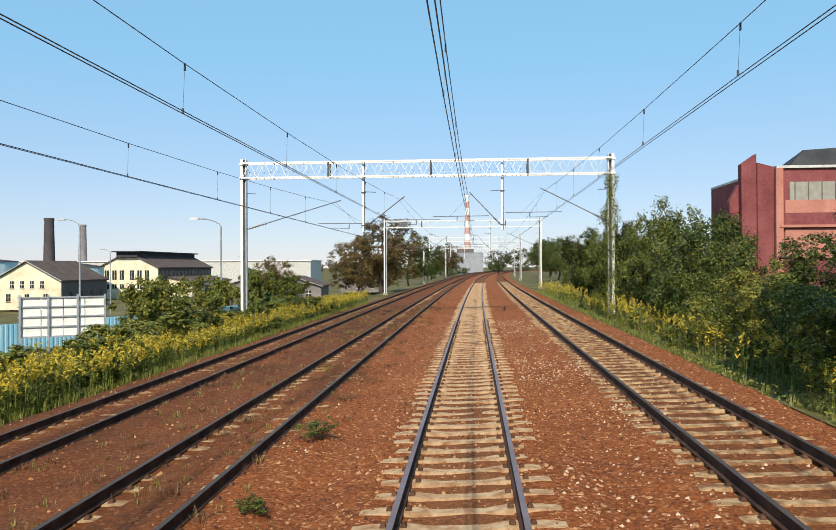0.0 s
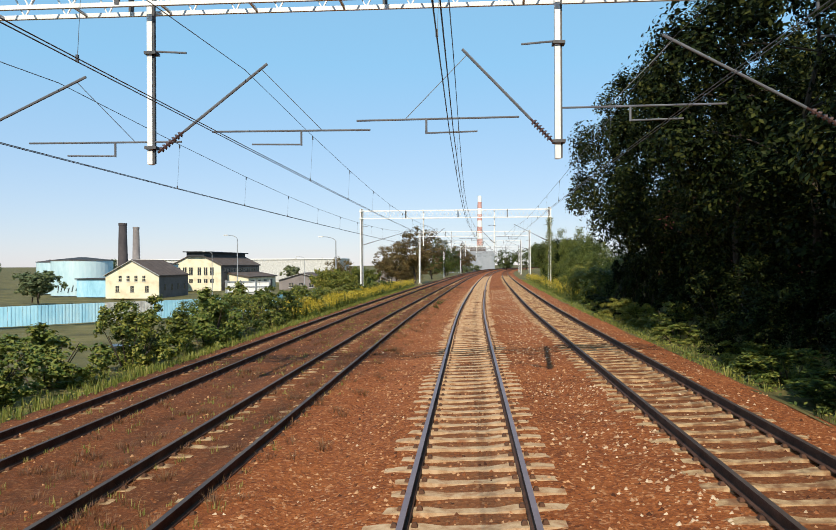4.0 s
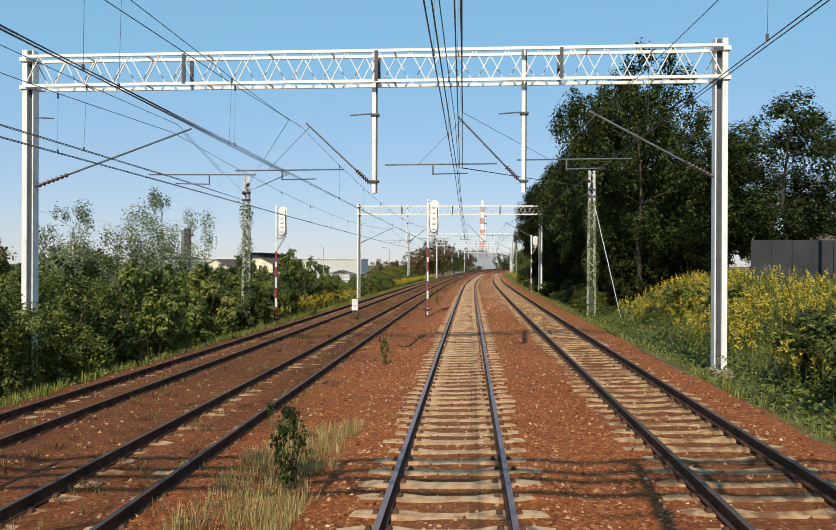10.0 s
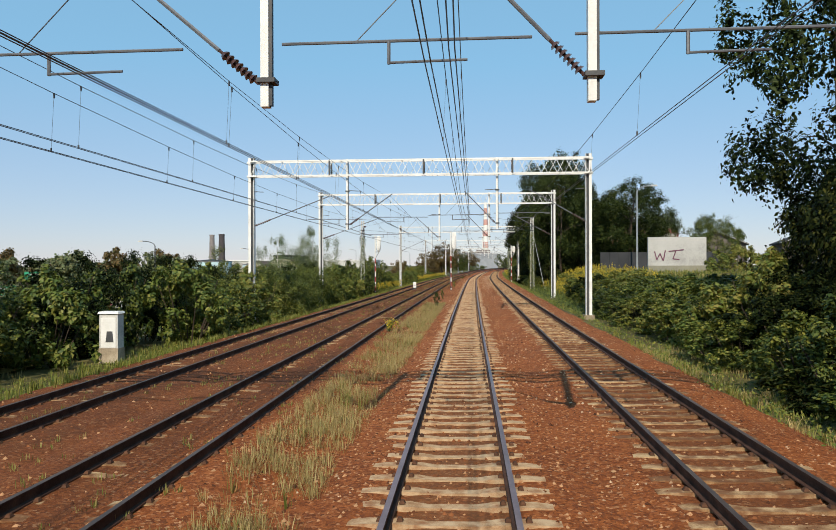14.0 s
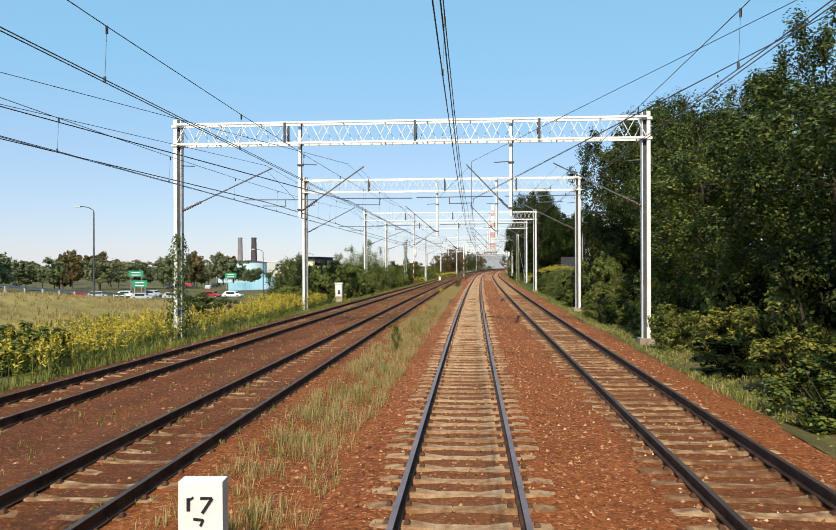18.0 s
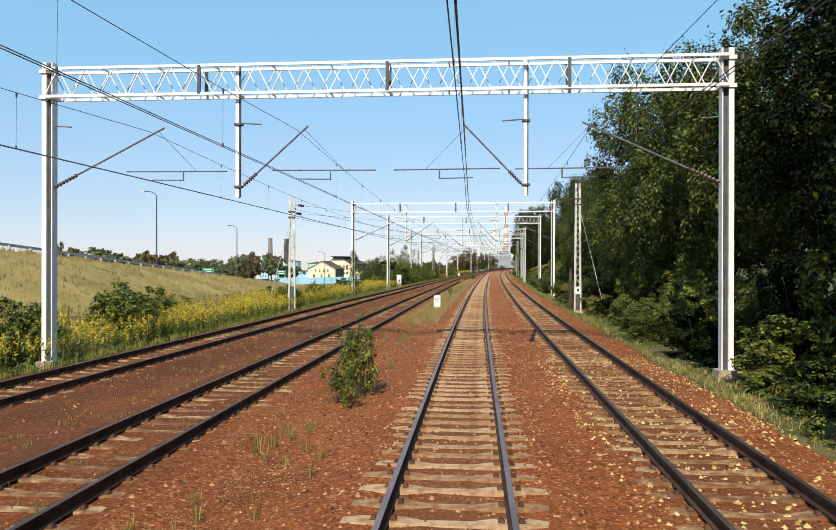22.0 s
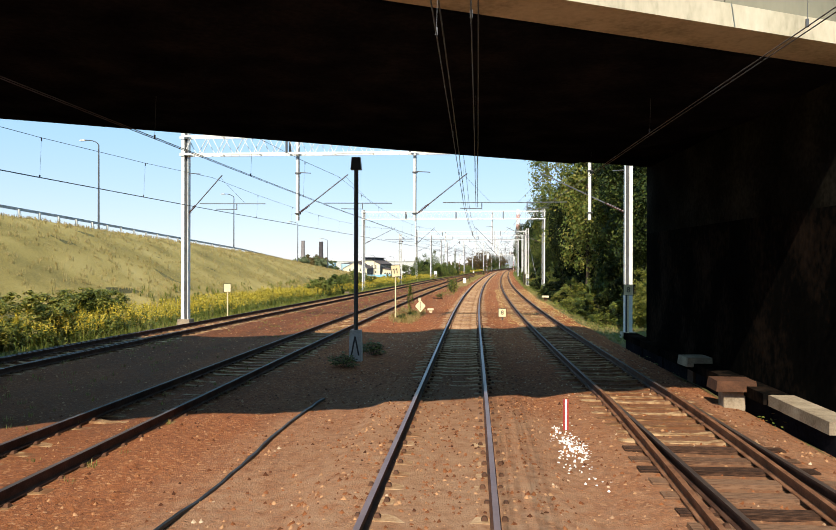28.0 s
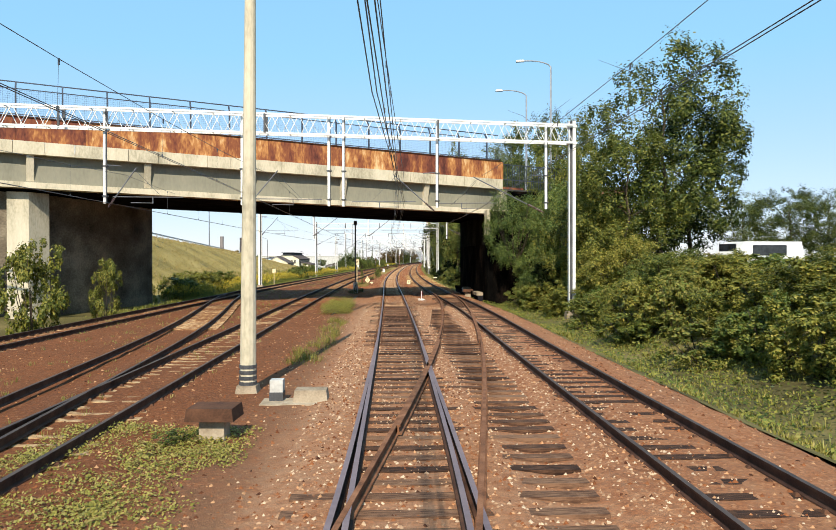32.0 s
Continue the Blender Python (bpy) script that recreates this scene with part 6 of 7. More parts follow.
# pale blue tanks and halls
for x, y, r, h in ((-126, 176, 9.0, 11.0), (-141, 190, 8.0, 10.6), (-111, 196, 7.0, 9.6)):
    t = thing("storage_tank", "pale blue round storage tank with faded graffiti", "tank", Matrix.Translation((x, y, -6.4)), "storage tanks")
    part("shell", MB().tube((0, 0, 0), (0, 0, h), r, n=36), PALEB, t)
    part("roof_cone", MB().tube((0, 0, h), (0, 0, h + 0.9), r + 0.15, 1.0, 36), SLATE, t)
    part("rim", MB().tube((0, 0, h - 0.2), (0, 0, h + 0.02), r + 0.2, n=36), GREYB, t)
    for k in range(9):
        a = -1.9 + k * 0.13
        part("graffiti", MB().beam((math.cos(a) * (r + 0.05), math.sin(a) * (r + 0.05), 1.0 + (k % 3) * 0.3), (math.cos(a + 0.05) * (r + 0.05), math.sin(a + 0.05) * (r + 0.05), 3.2 - (k % 2) * 0.6), 0.25, 0.1, (0, 1, 0)), SLATE, t)
hb = thing("blue_shed", "light blue sheet-metal shed beside the tanks", "building", Matrix.Translation((-112, 160, -6.4)))
part("shell", MB().box((0, 5, 2.6), (13, 10, 5.2)), BLUEF, hb)
part("roof", MB().box((0, 5, 5.35), (13.8, 10.8, 0.3)), SLATE, hb)
lh = thing("warehouse", "long white flat-roofed warehouse far behind the works", "building", Matrix.Translation((-150, 330, -6.4)))
part("shell", MB().box((0, 12, 6.0), (150, 24, 12)), WHITE2, lh)
part("roof", MB().box((0, 12, 12.2), (151, 25, 0.5)), WHITE, lh)
for x, y, r, h, m, lab in ((-146, 240, 1.75, 26.5, BRICKD, "dark sooty brick factory chimney"), (-196, 351, 1.9, 31, BRICKL, "pale brick factory chimney")):
    t = thing("factory_chimney", lab, "chimney", Matrix.Translation((x, y, -6.5)))
    part("shaft", MB().tube((0, 0, 0), (0, 0, h), r * 1.25, r * 0.86, 20), m, t)
    part("crown", MB().tube((0, 0, h - 1.0), (0, 0, h), r * 0.95, r * 0.95, 20), m, t)
# Both colours are paled to carry the haze of distance.
HAZE_RED = mat("hazy_red_paint", [(0.46, 0.24, 0.21), (0.56, 0.32, 0.28)], scale=0.2, fine=2, bump=0)
FARGREY = mat("hazy_grey_sheet", [(0.22, 0.24, 0.27), (0.32, 0.33, 0.35)], scale=0.2, fine=2, bump=0)
pc = thing("power_chimney", "very tall red and white banded chimney far away", "chimney", Matrix.Translation((-9, 1016, -6.5)))
for k in range(12):
    z0, z1 = k * 9.0, (k + 1) * 9.0
    part("band", MB().tube((0, 0, z0), (0, 0, z1), 5.2 - 0.2 * k, 5.0 - 0.2 * k, 20), (WHITE if k % 2 else HAZE_RED) if k > 3 else WHITE2, pc)
pb = thing("power_station", "grey boxy works building on the horizon", "building", Matrix.Translation((-14, 700, -6.5)))
part("block", MB().box((0, 0, 11), (46, 20, 22)), FARGREY, pb)
part("roof_block", MB().box((6, 0, 24), (16, 14, 4)), GREYB, pb)
# fence and yard
fn = thing("sheet_fence", "light blue corrugated sheet fence around the yard", "fence")
fz = -4.6
run = [Vector(p) for p in ((-80, 28, fz - 0.6), (-55, 44, fz), (-41, 60, fz), (-33.5, 75, fz), (-30, 96, fz))]
count = 0
for a, b in zip(run, run[1:]):
    n = int((b - a).length / 1.6)
    side = (b - a).cross(Vector((0, 0, 1))).normalized() * 0.05
    for k in range(n):
        p0, p1 = a.lerp(b, k / n), a.lerp(b, (k + 0.985) / n)
        mb = MB()
        for j in range(8):
            o = side * (j % 2)
            p, q = p0.lerp(p1, j / 8) + o, p0.lerp(p1, (j + 1) / 8) + o
            up = Vector((0, 0, 2.5))
            mb.add([p, q, q + up, p + up], [(0, 1, 2, 3)])
            e = q - o + side * ((j + 1) % 2)
            mb.add([q, e, e + up, q + up], [(0, 1, 2, 3)])
        part("fence_sheet", mb, WHITE2 if 22 < count < 27 else BLUEF, fn)
        count += 1
bb = thing("billboard", "back of a white framed billboard on steel legs", "billboard", Matrix.Translation((-31, 53, -4.6)) @ Matrix.Rotation(radians(28), 4, "Z"))
for i in range(4):
    for k in range(2):
        part("panel", MB().box((-2.25 + i * 1.5, 0, 3.0 + k * 1.5), (1.44, 0.08, 1.44)), WHITE, bb)
for z in (2.25, 3.0, 3.75, 4.5, 5.2):
    part("rail", MB().box((0, -0.1, z), (6.1, 0.1, 0.1)), GALV, bb)
for x in (-2.9, -1.0, 1.0, 2.9):
    part("leg", MB().box((x, -0.2, 2.7), (0.14, 0.14, 5.4)), GALV, bb)


def street_lamp(x, y, z0, h, label, arm=(1.6, 0.0), m=GALV):
    t = thing("street_lamp", label, "street lamp", Matrix.Translation((x, y, z0)), "street lamps")
    part("pole", MB().tube((0, 0, 0), (0, 0, h - 0.6), 0.11, 0.07, 8), m, t)
    a = Vector((arm[0], arm[1], 0))
    bend = MB()
    p = Vector((0, 0, h - 0.6))
    for k in range(1, 6):
        f = k / 5
        q = Vector((0, 0, h - 0.6)) + a * (f ** 1.6) + Vector((0, 0, 0.6 * math.sin(f * 1.57)))
        bend.tube(p, q, 0.05, n=6, caps=False)
        p = q
    part("arm", bend, m, t)
    part("lamp_head", MB().box(p + a.normalized() * 0.3, (0.7, 0.3, 0.16), math.atan2(a.y, a.x), 0.8), WHITE2, t)


street_lamp(-19.4, 55, -3.8, 10.4, "curved steel street lamp beside the yard", (-1.8, 0))
street_lamp(-37, 66, -4.6, 12, "slim street lamp behind the billboard", (-1.5, 0))
street_lamp(-62, 120, -6, 12, "street lamp at the works yard", (-1.6, 0))
street_lamp(-48, 150, -6, 11, "street lamp at the works road", (-1.6, 0))
for y, o in ((-227, -40), (-187, -40), (-150, -40), (-116, -42), (-60, -40), (-20, -40)):
    p = at(y, o)
    z = land_z(y, -36)
    street_lamp(p.x, p.y, z, 10.6, "dark street lamp along the embankment road", (-1.7, 0.2), DARKSTEEL)
p = at(-72.9, 17.3)
street_lamp(p.x, p.y, 1.5, 9.4, "street lamp behind the graffiti wall", (1.4, 0))
for u, v, z, hh in ((16.0, 2.0, 8.1, 11.2), (18.5, 9.2, 8.0, 10.6)):
    q = bp(u, v, 0)
    street_lamp(q.x, q.y, z, hh, "street lamp on the bridge road", (-2.2, 0.3))
# road guard rail on the embankment
gr_ = thing("guard_rail", "grey steel guard rail on short white posts along the road", "guard rail")
rail = MB()
ys = [-289 + 2.6 * k for k in range(66)]
gp = [at(y, -35.0 if y < -150 else -35.0 - (y + 150) * 0.05, land_z(y, -34.5)) for y in ys]
for a, b in zip(gp, gp[1:]):
    rail.beam(a + Vector((0, 0, 0.75)), b + Vector((0, 0, 0.75)), 0.06, 0.22)
part("beam_rail", rail, GALV, gr_)
for a in gp:
    part("rail_post", MB().box(a + Vector((0.1, 0, 0.35)), (0.16, 0.12, 0.75)), WHITE2, gr_)
rd = MB()
for a, b in zip(gp, gp[1:]):
    rd.add([a + Vector((-0.8, 0, 0.06)), a + Vector((-14, 0, 0.06)), b + Vector((-14, 0, 0.06)), b + Vector((-0.8, 0, 0.06))], [(0, 1, 2, 3)])
tagged(new("road", rd.mesh("road", ASPH)), "grey asphalt road on the embankment", "road", kind="structure")
# green road signs and a parking area beyond the field
for x, y, z, w, h in ((-74, -40, -0.6, 3.2, 1.5), (-96, 0, 1.2, 4.0, 1.7), (-80, 30, 0.2, 3.6, 1.6), (-112, 10, 1.6, 4, 1.6)):
    t = thing("road_sign", "green motorway direction sign on steel posts", "road sign", Matrix.Translation((x, y, -4.6)) @ Matrix.Rotation(radians(12), 4, "Z"), "green road signs")
    part("panel", MB().box((0, 0, z + 4.0), (w, 0.08, h)), GREENP, t)
    for s in (-0.35, 0.35):
        part("post", MB().box((s * w, 0.1, (z + 4) / 2), (0.14, 0.1, z + 4)), GALV, t)
    for k in range(2):
        part("text_bar", MB().box((0, -0.05, z + 4.3 - 0.7 * k), (w * 0.6, 0.02, 0.22)), WHITE, t)
CARC = [mat("car_" + n, [c, c], rough=0.3, bump=0) for n, c in (("white", (0.7, 0.7, 0.7)), ("dark", (0.03, 0.03, 0.035)), ("red", (0.35, 0.03, 0.03)), ("silver", (0.4, 0.42, 0.45)))]


def car(x, y, z, rz, m, label, van=False):
    t = thing("van" if van else "car", label, "van" if van else "car", Matrix.Translation((x, y, z)) @ Matrix.Rotation(rz, 4, "Z"))
    L, W, H = (5.2, 1.95, 2.1) if van else (4.3, 1.75, 1.45)
    zs, zb = 0.35, H * 0.52
    prof = [(-L / 2, zs), (L / 2, zs), (L / 2, zb * 0.95), (L * 0.30 if not van else L * 0.42, zb), (L * 0.14 if not van else L * 0.24, H), (-L * 0.30 if not van else -L * 0.46, H), (-L / 2, zb * 1.05)]
    n = len(prof)
    vs = [(p, -W / 2, q) for p, q in prof] + [(p, W / 2, q) for p, q in prof]
    part("body", MB().add(vs, [tuple(range(n)), tuple(range(n, 2 * n))[::-1]] + [(i, n + i, n + (i + 1) % n, (i + 1) % n) for i in range(n)]), m, t)
    for s in (-1, 1):
        part("side_window", MB().box((-L * 0.06, s * W / 2, (zb + H) / 2), (L * 0.42, 0.04, (H - zb) * 0.6)), DARKGLASS, t)
        for e in (-0.32, 0.32):
            wh = part("wheel", MB().tube((e * L, s * (W / 2 - 0.2), 0.32), (e * L, s * (W / 2 + 0.01), 0.32), 0.32, n=16), BLACK, t)
            part("rim", MB().tube((e * L, s * (W / 2), 0.32), (e * L, s * (W / 2 + 0.025), 0.32), 0.19, n=12), GALV, wh)
    part("windscreen", MB().box(((prof[3][0] + prof[4][0]) / 2 + 0.03, 0, (zb + H) / 2), (0.05, W * 0.84, (H - zb) * 0.75)), DARKGLASS, t)
    for s in (-1, 1):
        part("headlight", MB().box((L / 2, s * W * 0.36, zb * 0.8), (0.05, 0.3, 0.16)), WHITE, t)


rc = random.Random(3)
for k in range(14):
    car(-64 - k * 4.2 - rc.uniform(0, 1), 40 + rc.uniform(-6, 30), -5.0, rc.uniform(1.2, 1.9), rc.choice(CARC), "parked car in the yard beyond the field")
for k in range(8):
    car(-52 - k * 5, -48 + rc.uniform(-6, 12), -4.2, rc.uniform(-0.2, 0.3), rc.choice(CARC), "car parked beside the road beyond the field")
car(-25.5, 9.5, -4.5, 0.2, CARC[1], "dark car parked by the blue fence")
car(34.0, -299.5, land_z(-299.5, 21.4) - 0.02, radians(192), CARC[0], "white van parked behind the hedge", van=True)
# brick works on the right
rw = thing("brick_works", "dark red works building with a long dusty window band", "building", here(88, 32.4, -2.2))
part("main_wall", MB().box((16, 12, 8.1), (27, 24, 16.2)), REDB, rw)
part("corner_pier", MB().box((2.8, -0.1, 8.1), (0.8, 0.6, 16.3)), PINKB, rw)
part("window_band", MB().box((16.5, -0.03, 13.6), (25, 0.16, 2.1)), DUSTY, rw)
for k in range(17):
    part("mullion", MB().box((4.6 + k * 1.5, -0.15, 13.6), (0.09, 0.08, 2.1)), GREYB, rw)
part("sill_band", MB().box((16.5, -0.06, 11.8), (26, 0.2, 1.5)), PINKB, rw)
part("lintel_band", MB().box((16.5, -0.05, 10.3), (26, 0.16, 1.5)), REDB, rw)
part("cornice", MB().box((16.5, -0.25, 9.5), (27.4, 0.5, 0.3)), PINKB, rw)
part("lower_wall", MB().box((16.5, -0.06, 7.5), (26, 0.14, 3.4)), PINKB, rw)
part("parapet", MB().box((16.3, 12, 16.4), (27.6, 24.6, 0.3)), WHITE2, rw)
for x0, x1, y0, z0, z1 in ((-2.2, -1.15, 1.6, 12.6, 14.6), (0.55, 2.4, 0.3, 17.0, 16.5)):
    part("side_gable", MB().add([Vector(p) for p in ((x0, y0, 0), (x1, y0, 0), (x1, y0 + 1, 0), (x0, y0 + 1, 0), (x0, y0, z0), (x1, y0, z1), (x1, y0 + 1, z1), (x0, y0 + 1, z0))], BOXF), REDB, rw)
part("gable_pier", MB().add([Vector(p) for p in ((-1.15, 0.6, 0), (0.55, 0.6, 0), (0.55, 1.8, 0), (-1.15, 1.8, 0), (-1.15, 0.6, 16.9), (0.55, 0.6, 18.1), (0.55, 1.8, 18.1), (-1.15, 1.8, 16.9))], BOXF), REDB, rw)
part("upper_roof", MB().add([Vector(p) for p in ((6.0, 6, 16.6), (30, 6, 16.6), (30, 24, 16.6), (10.0, 24, 16.6), (8.5, 7, 19.4), (30, 7, 20.6), (30, 23, 20.6), (12.0, 23, 19.4))], BOXF), SLATE, rw)
# red buildings behind the poplars
rb = thing("apartment_block", "pink-red apartment building behind the trees", "building", here(-205, 34, 0.4, 0.1))
part("block", MB().box((0, 0, 7.5), (16, 14, 15)), PINKB, rb)
for i in range(4):
    for k in range(3):
        w = part("window", MB().box((-5.4 + i * 3.6, -7.02, 3.5 + k * 4.2), (1.5, 0.1, 1.8)), DARKGLASS, rb)
        part("sill", MB().box((-5.4 + i * 3.6, -7.1, 2.5 + k * 4.2), (1.8, 0.2, 0.12)), WHITE2, w)
part("roof", MB().box((0, 0, 15.2), (16.8, 14.8, 0.4)), SLATE, rb)
# graffiti wall and houses on the right bank
GREYW = mat("smooth_grey_wall", [(0.30, 0.29, 0.28), (0.42, 0.41, 0.39), (0.47, 0.46, 0.44)], scale=0.5, fine=9, bump=0.08)
gw = thing("concrete_wall", "grey concrete wall with a purple graffiti scrawl", "wall", here(-79, 17.0, 0.0, 0.0))
part("wall_slab", MB().box((2.7, 0.2, 3.9), (5.4, 0.3, 2.9)), GREYW, gw, "pale grey concrete slab")
part("plinth", MB().box((2.7, 0.15, 2.2), (5.5, 0.5, 0.9)), WEBC, gw)
for k in range(4):
    bush(-80.5 + R(-0.6, 0.6), 23.0 + k * 1.8, R(2.4, 3.4), 1.8, random.choice(("bush", "yelbush")))
GRAF = mat("graffiti_purple", [(0.12, 0.05, 0.08), (0.18, 0.08, 0.12)], bump=0)
for a, b in (((0.6, 4.0), (0.8, 3.2)), ((0.8, 3.2), (1.1, 3.8)), ((1.1, 3.8), (1.4, 3.1)), ((1.4, 3.1), (1.6, 4.1)), ((1.9, 4.0), (3.3, 4.15)), ((2.6, 4.1), (2.3, 3.3)), ((2.3, 3.3), (2.9, 3.2))):
    part("graffiti_stroke", MB().beam((a[0], 0.03, a[1]), (b[0], 0.03, b[1]), 0.1, 0.03, (0, 1, 0)), GRAF, gw)
lw = thing("low_wall", "dark graffiti-covered low wall in front of the dry bank", "wall", here(-84, 16.0, 0.0))
part("wall_slab", MB().box((4.5, 0, 1.2), (9, 0.35, 1.3)), SOFFIT, lw)
part("cap", MB().box((4.5, 0, 1.9), (9.2, 0.45, 0.12)), GIRDER, lw)
part("end_post", MB().box((9.1, 0, 1.3), (0.35, 0.5, 1.5)), WHITE2, lw)
dfn = thing("sheet_fence", "dark sheet fence behind the wall", "fence", here(-70, 14.8, 0.9))
for k in range(14):
    part("fence_sheet", MB().box((k * 1.0, 1.5 + 0.02 * (k % 2), 1.7), (0.98, 0.06, 3.0)), SLATE, dfn)
for x, y, w in ((40, -26, 9), (54, -30, 10), (64, -22, 8)):
    gable_house("house", "low house with a dark roof behind the wall", at(y, x).x, y, 2.0, w, 9, 4.0, 6.0, GREYB, GREYB, SLATE, ((2.2, 3, 1.0, 1.2, 2.4),), turn=-0.2)
# brown-roofed sheds further along the left
for x, y, w, z in ((-40, 160, 12, -5), (-58, 185, 14, -5.5), (-30, 190, 10, -4), (-70, 240, 16, -6)):
    gable_house("shed", "low pale-brick shed with a brown roof", x, y, z, w, 16, 3.4, 5.4, BRICKL, BRICKL, ROOFT, ((1.8, 3, 1.2, 1.4, 3.2),), turn=0.1)


# ---- low growth and loose stone ----
rg = random.Random(77)


def blades(name, material, spots, h, label, n=9, w=0.02, spread=0.12, lean=0.35, cat="grass"):
    """Tufts of narrow bent blades."""
    mb = MB()
    for p, k in spots:
        for i in range(n):
            a = rg.uniform(0, 6.28)
            d = Vector((math.cos(a), math.sin(a), 0))
            b = p + d * rg.uniform(0, spread)
            hh = h * k * rg.uniform(0.5, 1.15)
            q = b + d * lean * hh * rg.uniform(0.2, 1.0) + Vector((0, 0, hh))
            m = b.lerp(q, 0.55) + Vector((0, 0, hh * 0.1))
            s = Vector((-d.y, d.x, 0)) * w * rg.uniform(0.7, 1.4)
            mb.add([b - s, b + s, m + s * 0.8, m - s * 0.8, q], [(0, 1, 2, 3), (3, 2, 4)])
    return tagged(new(name, mb.mesh(name, material)), label, cat, kind="stuff")


def spots(n, y0, y1, o0, o1, dens=0.15, clump=0.08):
    """Scattered places across offsets o0 to o1 (numbers or functions of y), thinned by noise."""
    out = []
    while len(out) < n:
        y = rg.uniform(y0, y1)
        a = o0(y) if callable(o0) else o0
        b = o1(y) if callable(o1) else o1
        o = rg.uniform(a, b)
        p = at(y, o)
        v = noise.noise((p.x * clump * 4, p.y * clump * 4, 3.3)) * 0.5 + 0.5
        if v < dens + rg.uniform(-0.15, 0.15):
            continue
        out.append((Vector((p.x, p.y, land_z(y, o) - 0.02)), 0.6 + v * 0.8))
    return out


def goldenrod(name, spots_, label):
    st, fl = MB(), MB()
    for p, k in spots_:
        for i in range(3):
            a = rg.uniform(0, 6.28)
            d = Vector((math.cos(a), math.sin(a), 0))
            b = p + d * rg.uniform(0, 0.2)
            h = 1.15 * k * rg.uniform(0.7, 1.2)
            q = b + d * 0.12 * h + Vector((0, 0, h))
            s = Vector((-d.y, d.x, 0)) * 0.012
            st.add([b - s, b + s, q], [(0, 1, 2)])
            for j in range(5):
                f = rg.uniform(0.15, 0.85)
                c = b.lerp(q, f)
                e = Vector((rg.uniform(-1, 1), rg.uniform(-1, 1), rg.uniform(0.1, 0.7))).normalized() * 0.17
                w = e.cross(Vector((0, 0, 1))).normalized() * 0.028
                st.add([c, c + e * 0.5 + w, c + e, c + e * 0.5 - w], [(0, 1, 2, 3)])
            for j in range(7):
                c = q + Vector((0, 0, -0.04 * j)) + d * 0.02
                e = Vector((rg.uniform(-1, 1), rg.uniform(-1, 1), rg.uniform(-0.1, 0.9))).normalized() * (0.06 + 0.014 * j)
                w = e.cross(Vector((rg.uniform(-1, 1), rg.uniform(-1, 1), 1))).normalized() * 0.022
                fl.add([c - w, c + w, c + e + w * 0.6, c + e - w * 0.6], [(0, 1, 2, 3)])
    t = thing(name, label, "flowers", kind="stuff")
    part("stalks", st, BLADEGREEN, t, kind="stuff")
    part("flowers", fl, GOLD, t, "yellow goldenrod plumes", kind="stuff")


goldenrod("goldenrod", [(at(-116.7 + 0.12 * k, -3.5 + 0.09 * (k % 3), -0.32), 0.5) for k in range(6)], "single yellow goldenrod clump between the tracks")
hb_ = thing("notice_board", "blank white board tilted in the hedge", "board", here(-63.6, -12.0, -0.75, 0.3))
part("panel", MB().box((0, 0, 0), (0.5, 0.03, 0.42)), WHITE, hb_).matrix_basis = Matrix.Translation((0, 0, 1.0)) @ Matrix.Rotation(0.5, 4, "Y")
part("stake", MB().box((0, 0.04, 0.45), (0.05, 0.03, 1.0)), DARKSTEEL, hb_)
BLADEDRY = leaf_mat("dry_blade", [(0.18, 0.14, 0.045), (0.30, 0.22, 0.08), (0.42, 0.32, 0.14), (0.17, 0.17, 0.04)])
LO = lambda a: (lambda y: OFF_L2(y) - a)
HI = lambda a: (lambda y: OFF_R1(y) + a)
goldenrod("goldenrod", spots(1500, 6, 75, LO(6.0), LO(2.6), 0.36), "yellow goldenrod thicket along the outer track")
goldenrod("goldenrod", spots(420, -62, -30, LO(6.5), LO(3.2), 0.5), "patches of yellow goldenrod beside the hedge")
goldenrod("goldenrod", spots(3000, -282, -132, LO(7.0), LO(2.9), 0.38), "wide band of yellow goldenrod beside the field")
goldenrod("goldenrod", spots(520, -100, -64, HI(4.2), HI(9.5), 0.5), "yellow goldenrod on the bank below the wall")
goldenrod("goldenrod", spots(260, 14, 90, HI(3.0), HI(5.0), 0.45), "goldenrod fringe along the bushes")
blades("verge_grass", BLADEGREEN, spots(7000, -300, 70, LO(5.0), LO(1.8), 0.25), 0.3, "green and yellow grass verge beside the outer track", 10, 0.009)
blades("verge_grass", BLADEGREEN, spots(4600, -205, 90, HI(2.4), HI(6.0), 0.36) + spots(900, -345, -205, HI(2.8), HI(6.0), 0.42), 0.24, "green and dry grass verge at the foot of the bushes", 8, 0.009, 0.16, 0.7)
blades("dry_verge", BLADEDRY, spots(2000, -280, -120, HI(2.4), HI(4.6), 0.5), 0.2, "dry yellow grass at the edge of the wood", 9, 0.007, 0.18, 0.9)
blades("dry_grass_bank", BLADE, spots(2600, -115, -60, HI(7.5), HI(20), 0.3), 0.7, "tall dry grass on the bank", 7, 0.03)
blades("slope_grass", BLADEDRY, spots(7000, -288, -125, lambda y: OFF_L2(y) - 24, lambda y: OFF_L2(y) - 6, 0.2), 0.3, "dry grass on the road embankment", 10, 0.014, 0.25)
blades("slope_grass", BLADE, spots(1600, -286, -150, LO(13), LO(5.5), 0.45), 0.45, "green grass at the foot of the embankment", 7, 0.03)
WEEDYG = leaf_mat("yellow_green_weed", [(0.06, 0.07, 0.012), (0.16, 0.155, 0.024), (0.28, 0.24, 0.05), (0.34, 0.26, 0.10)])
ML = lambda y: OFF_L1(y) + 1.25
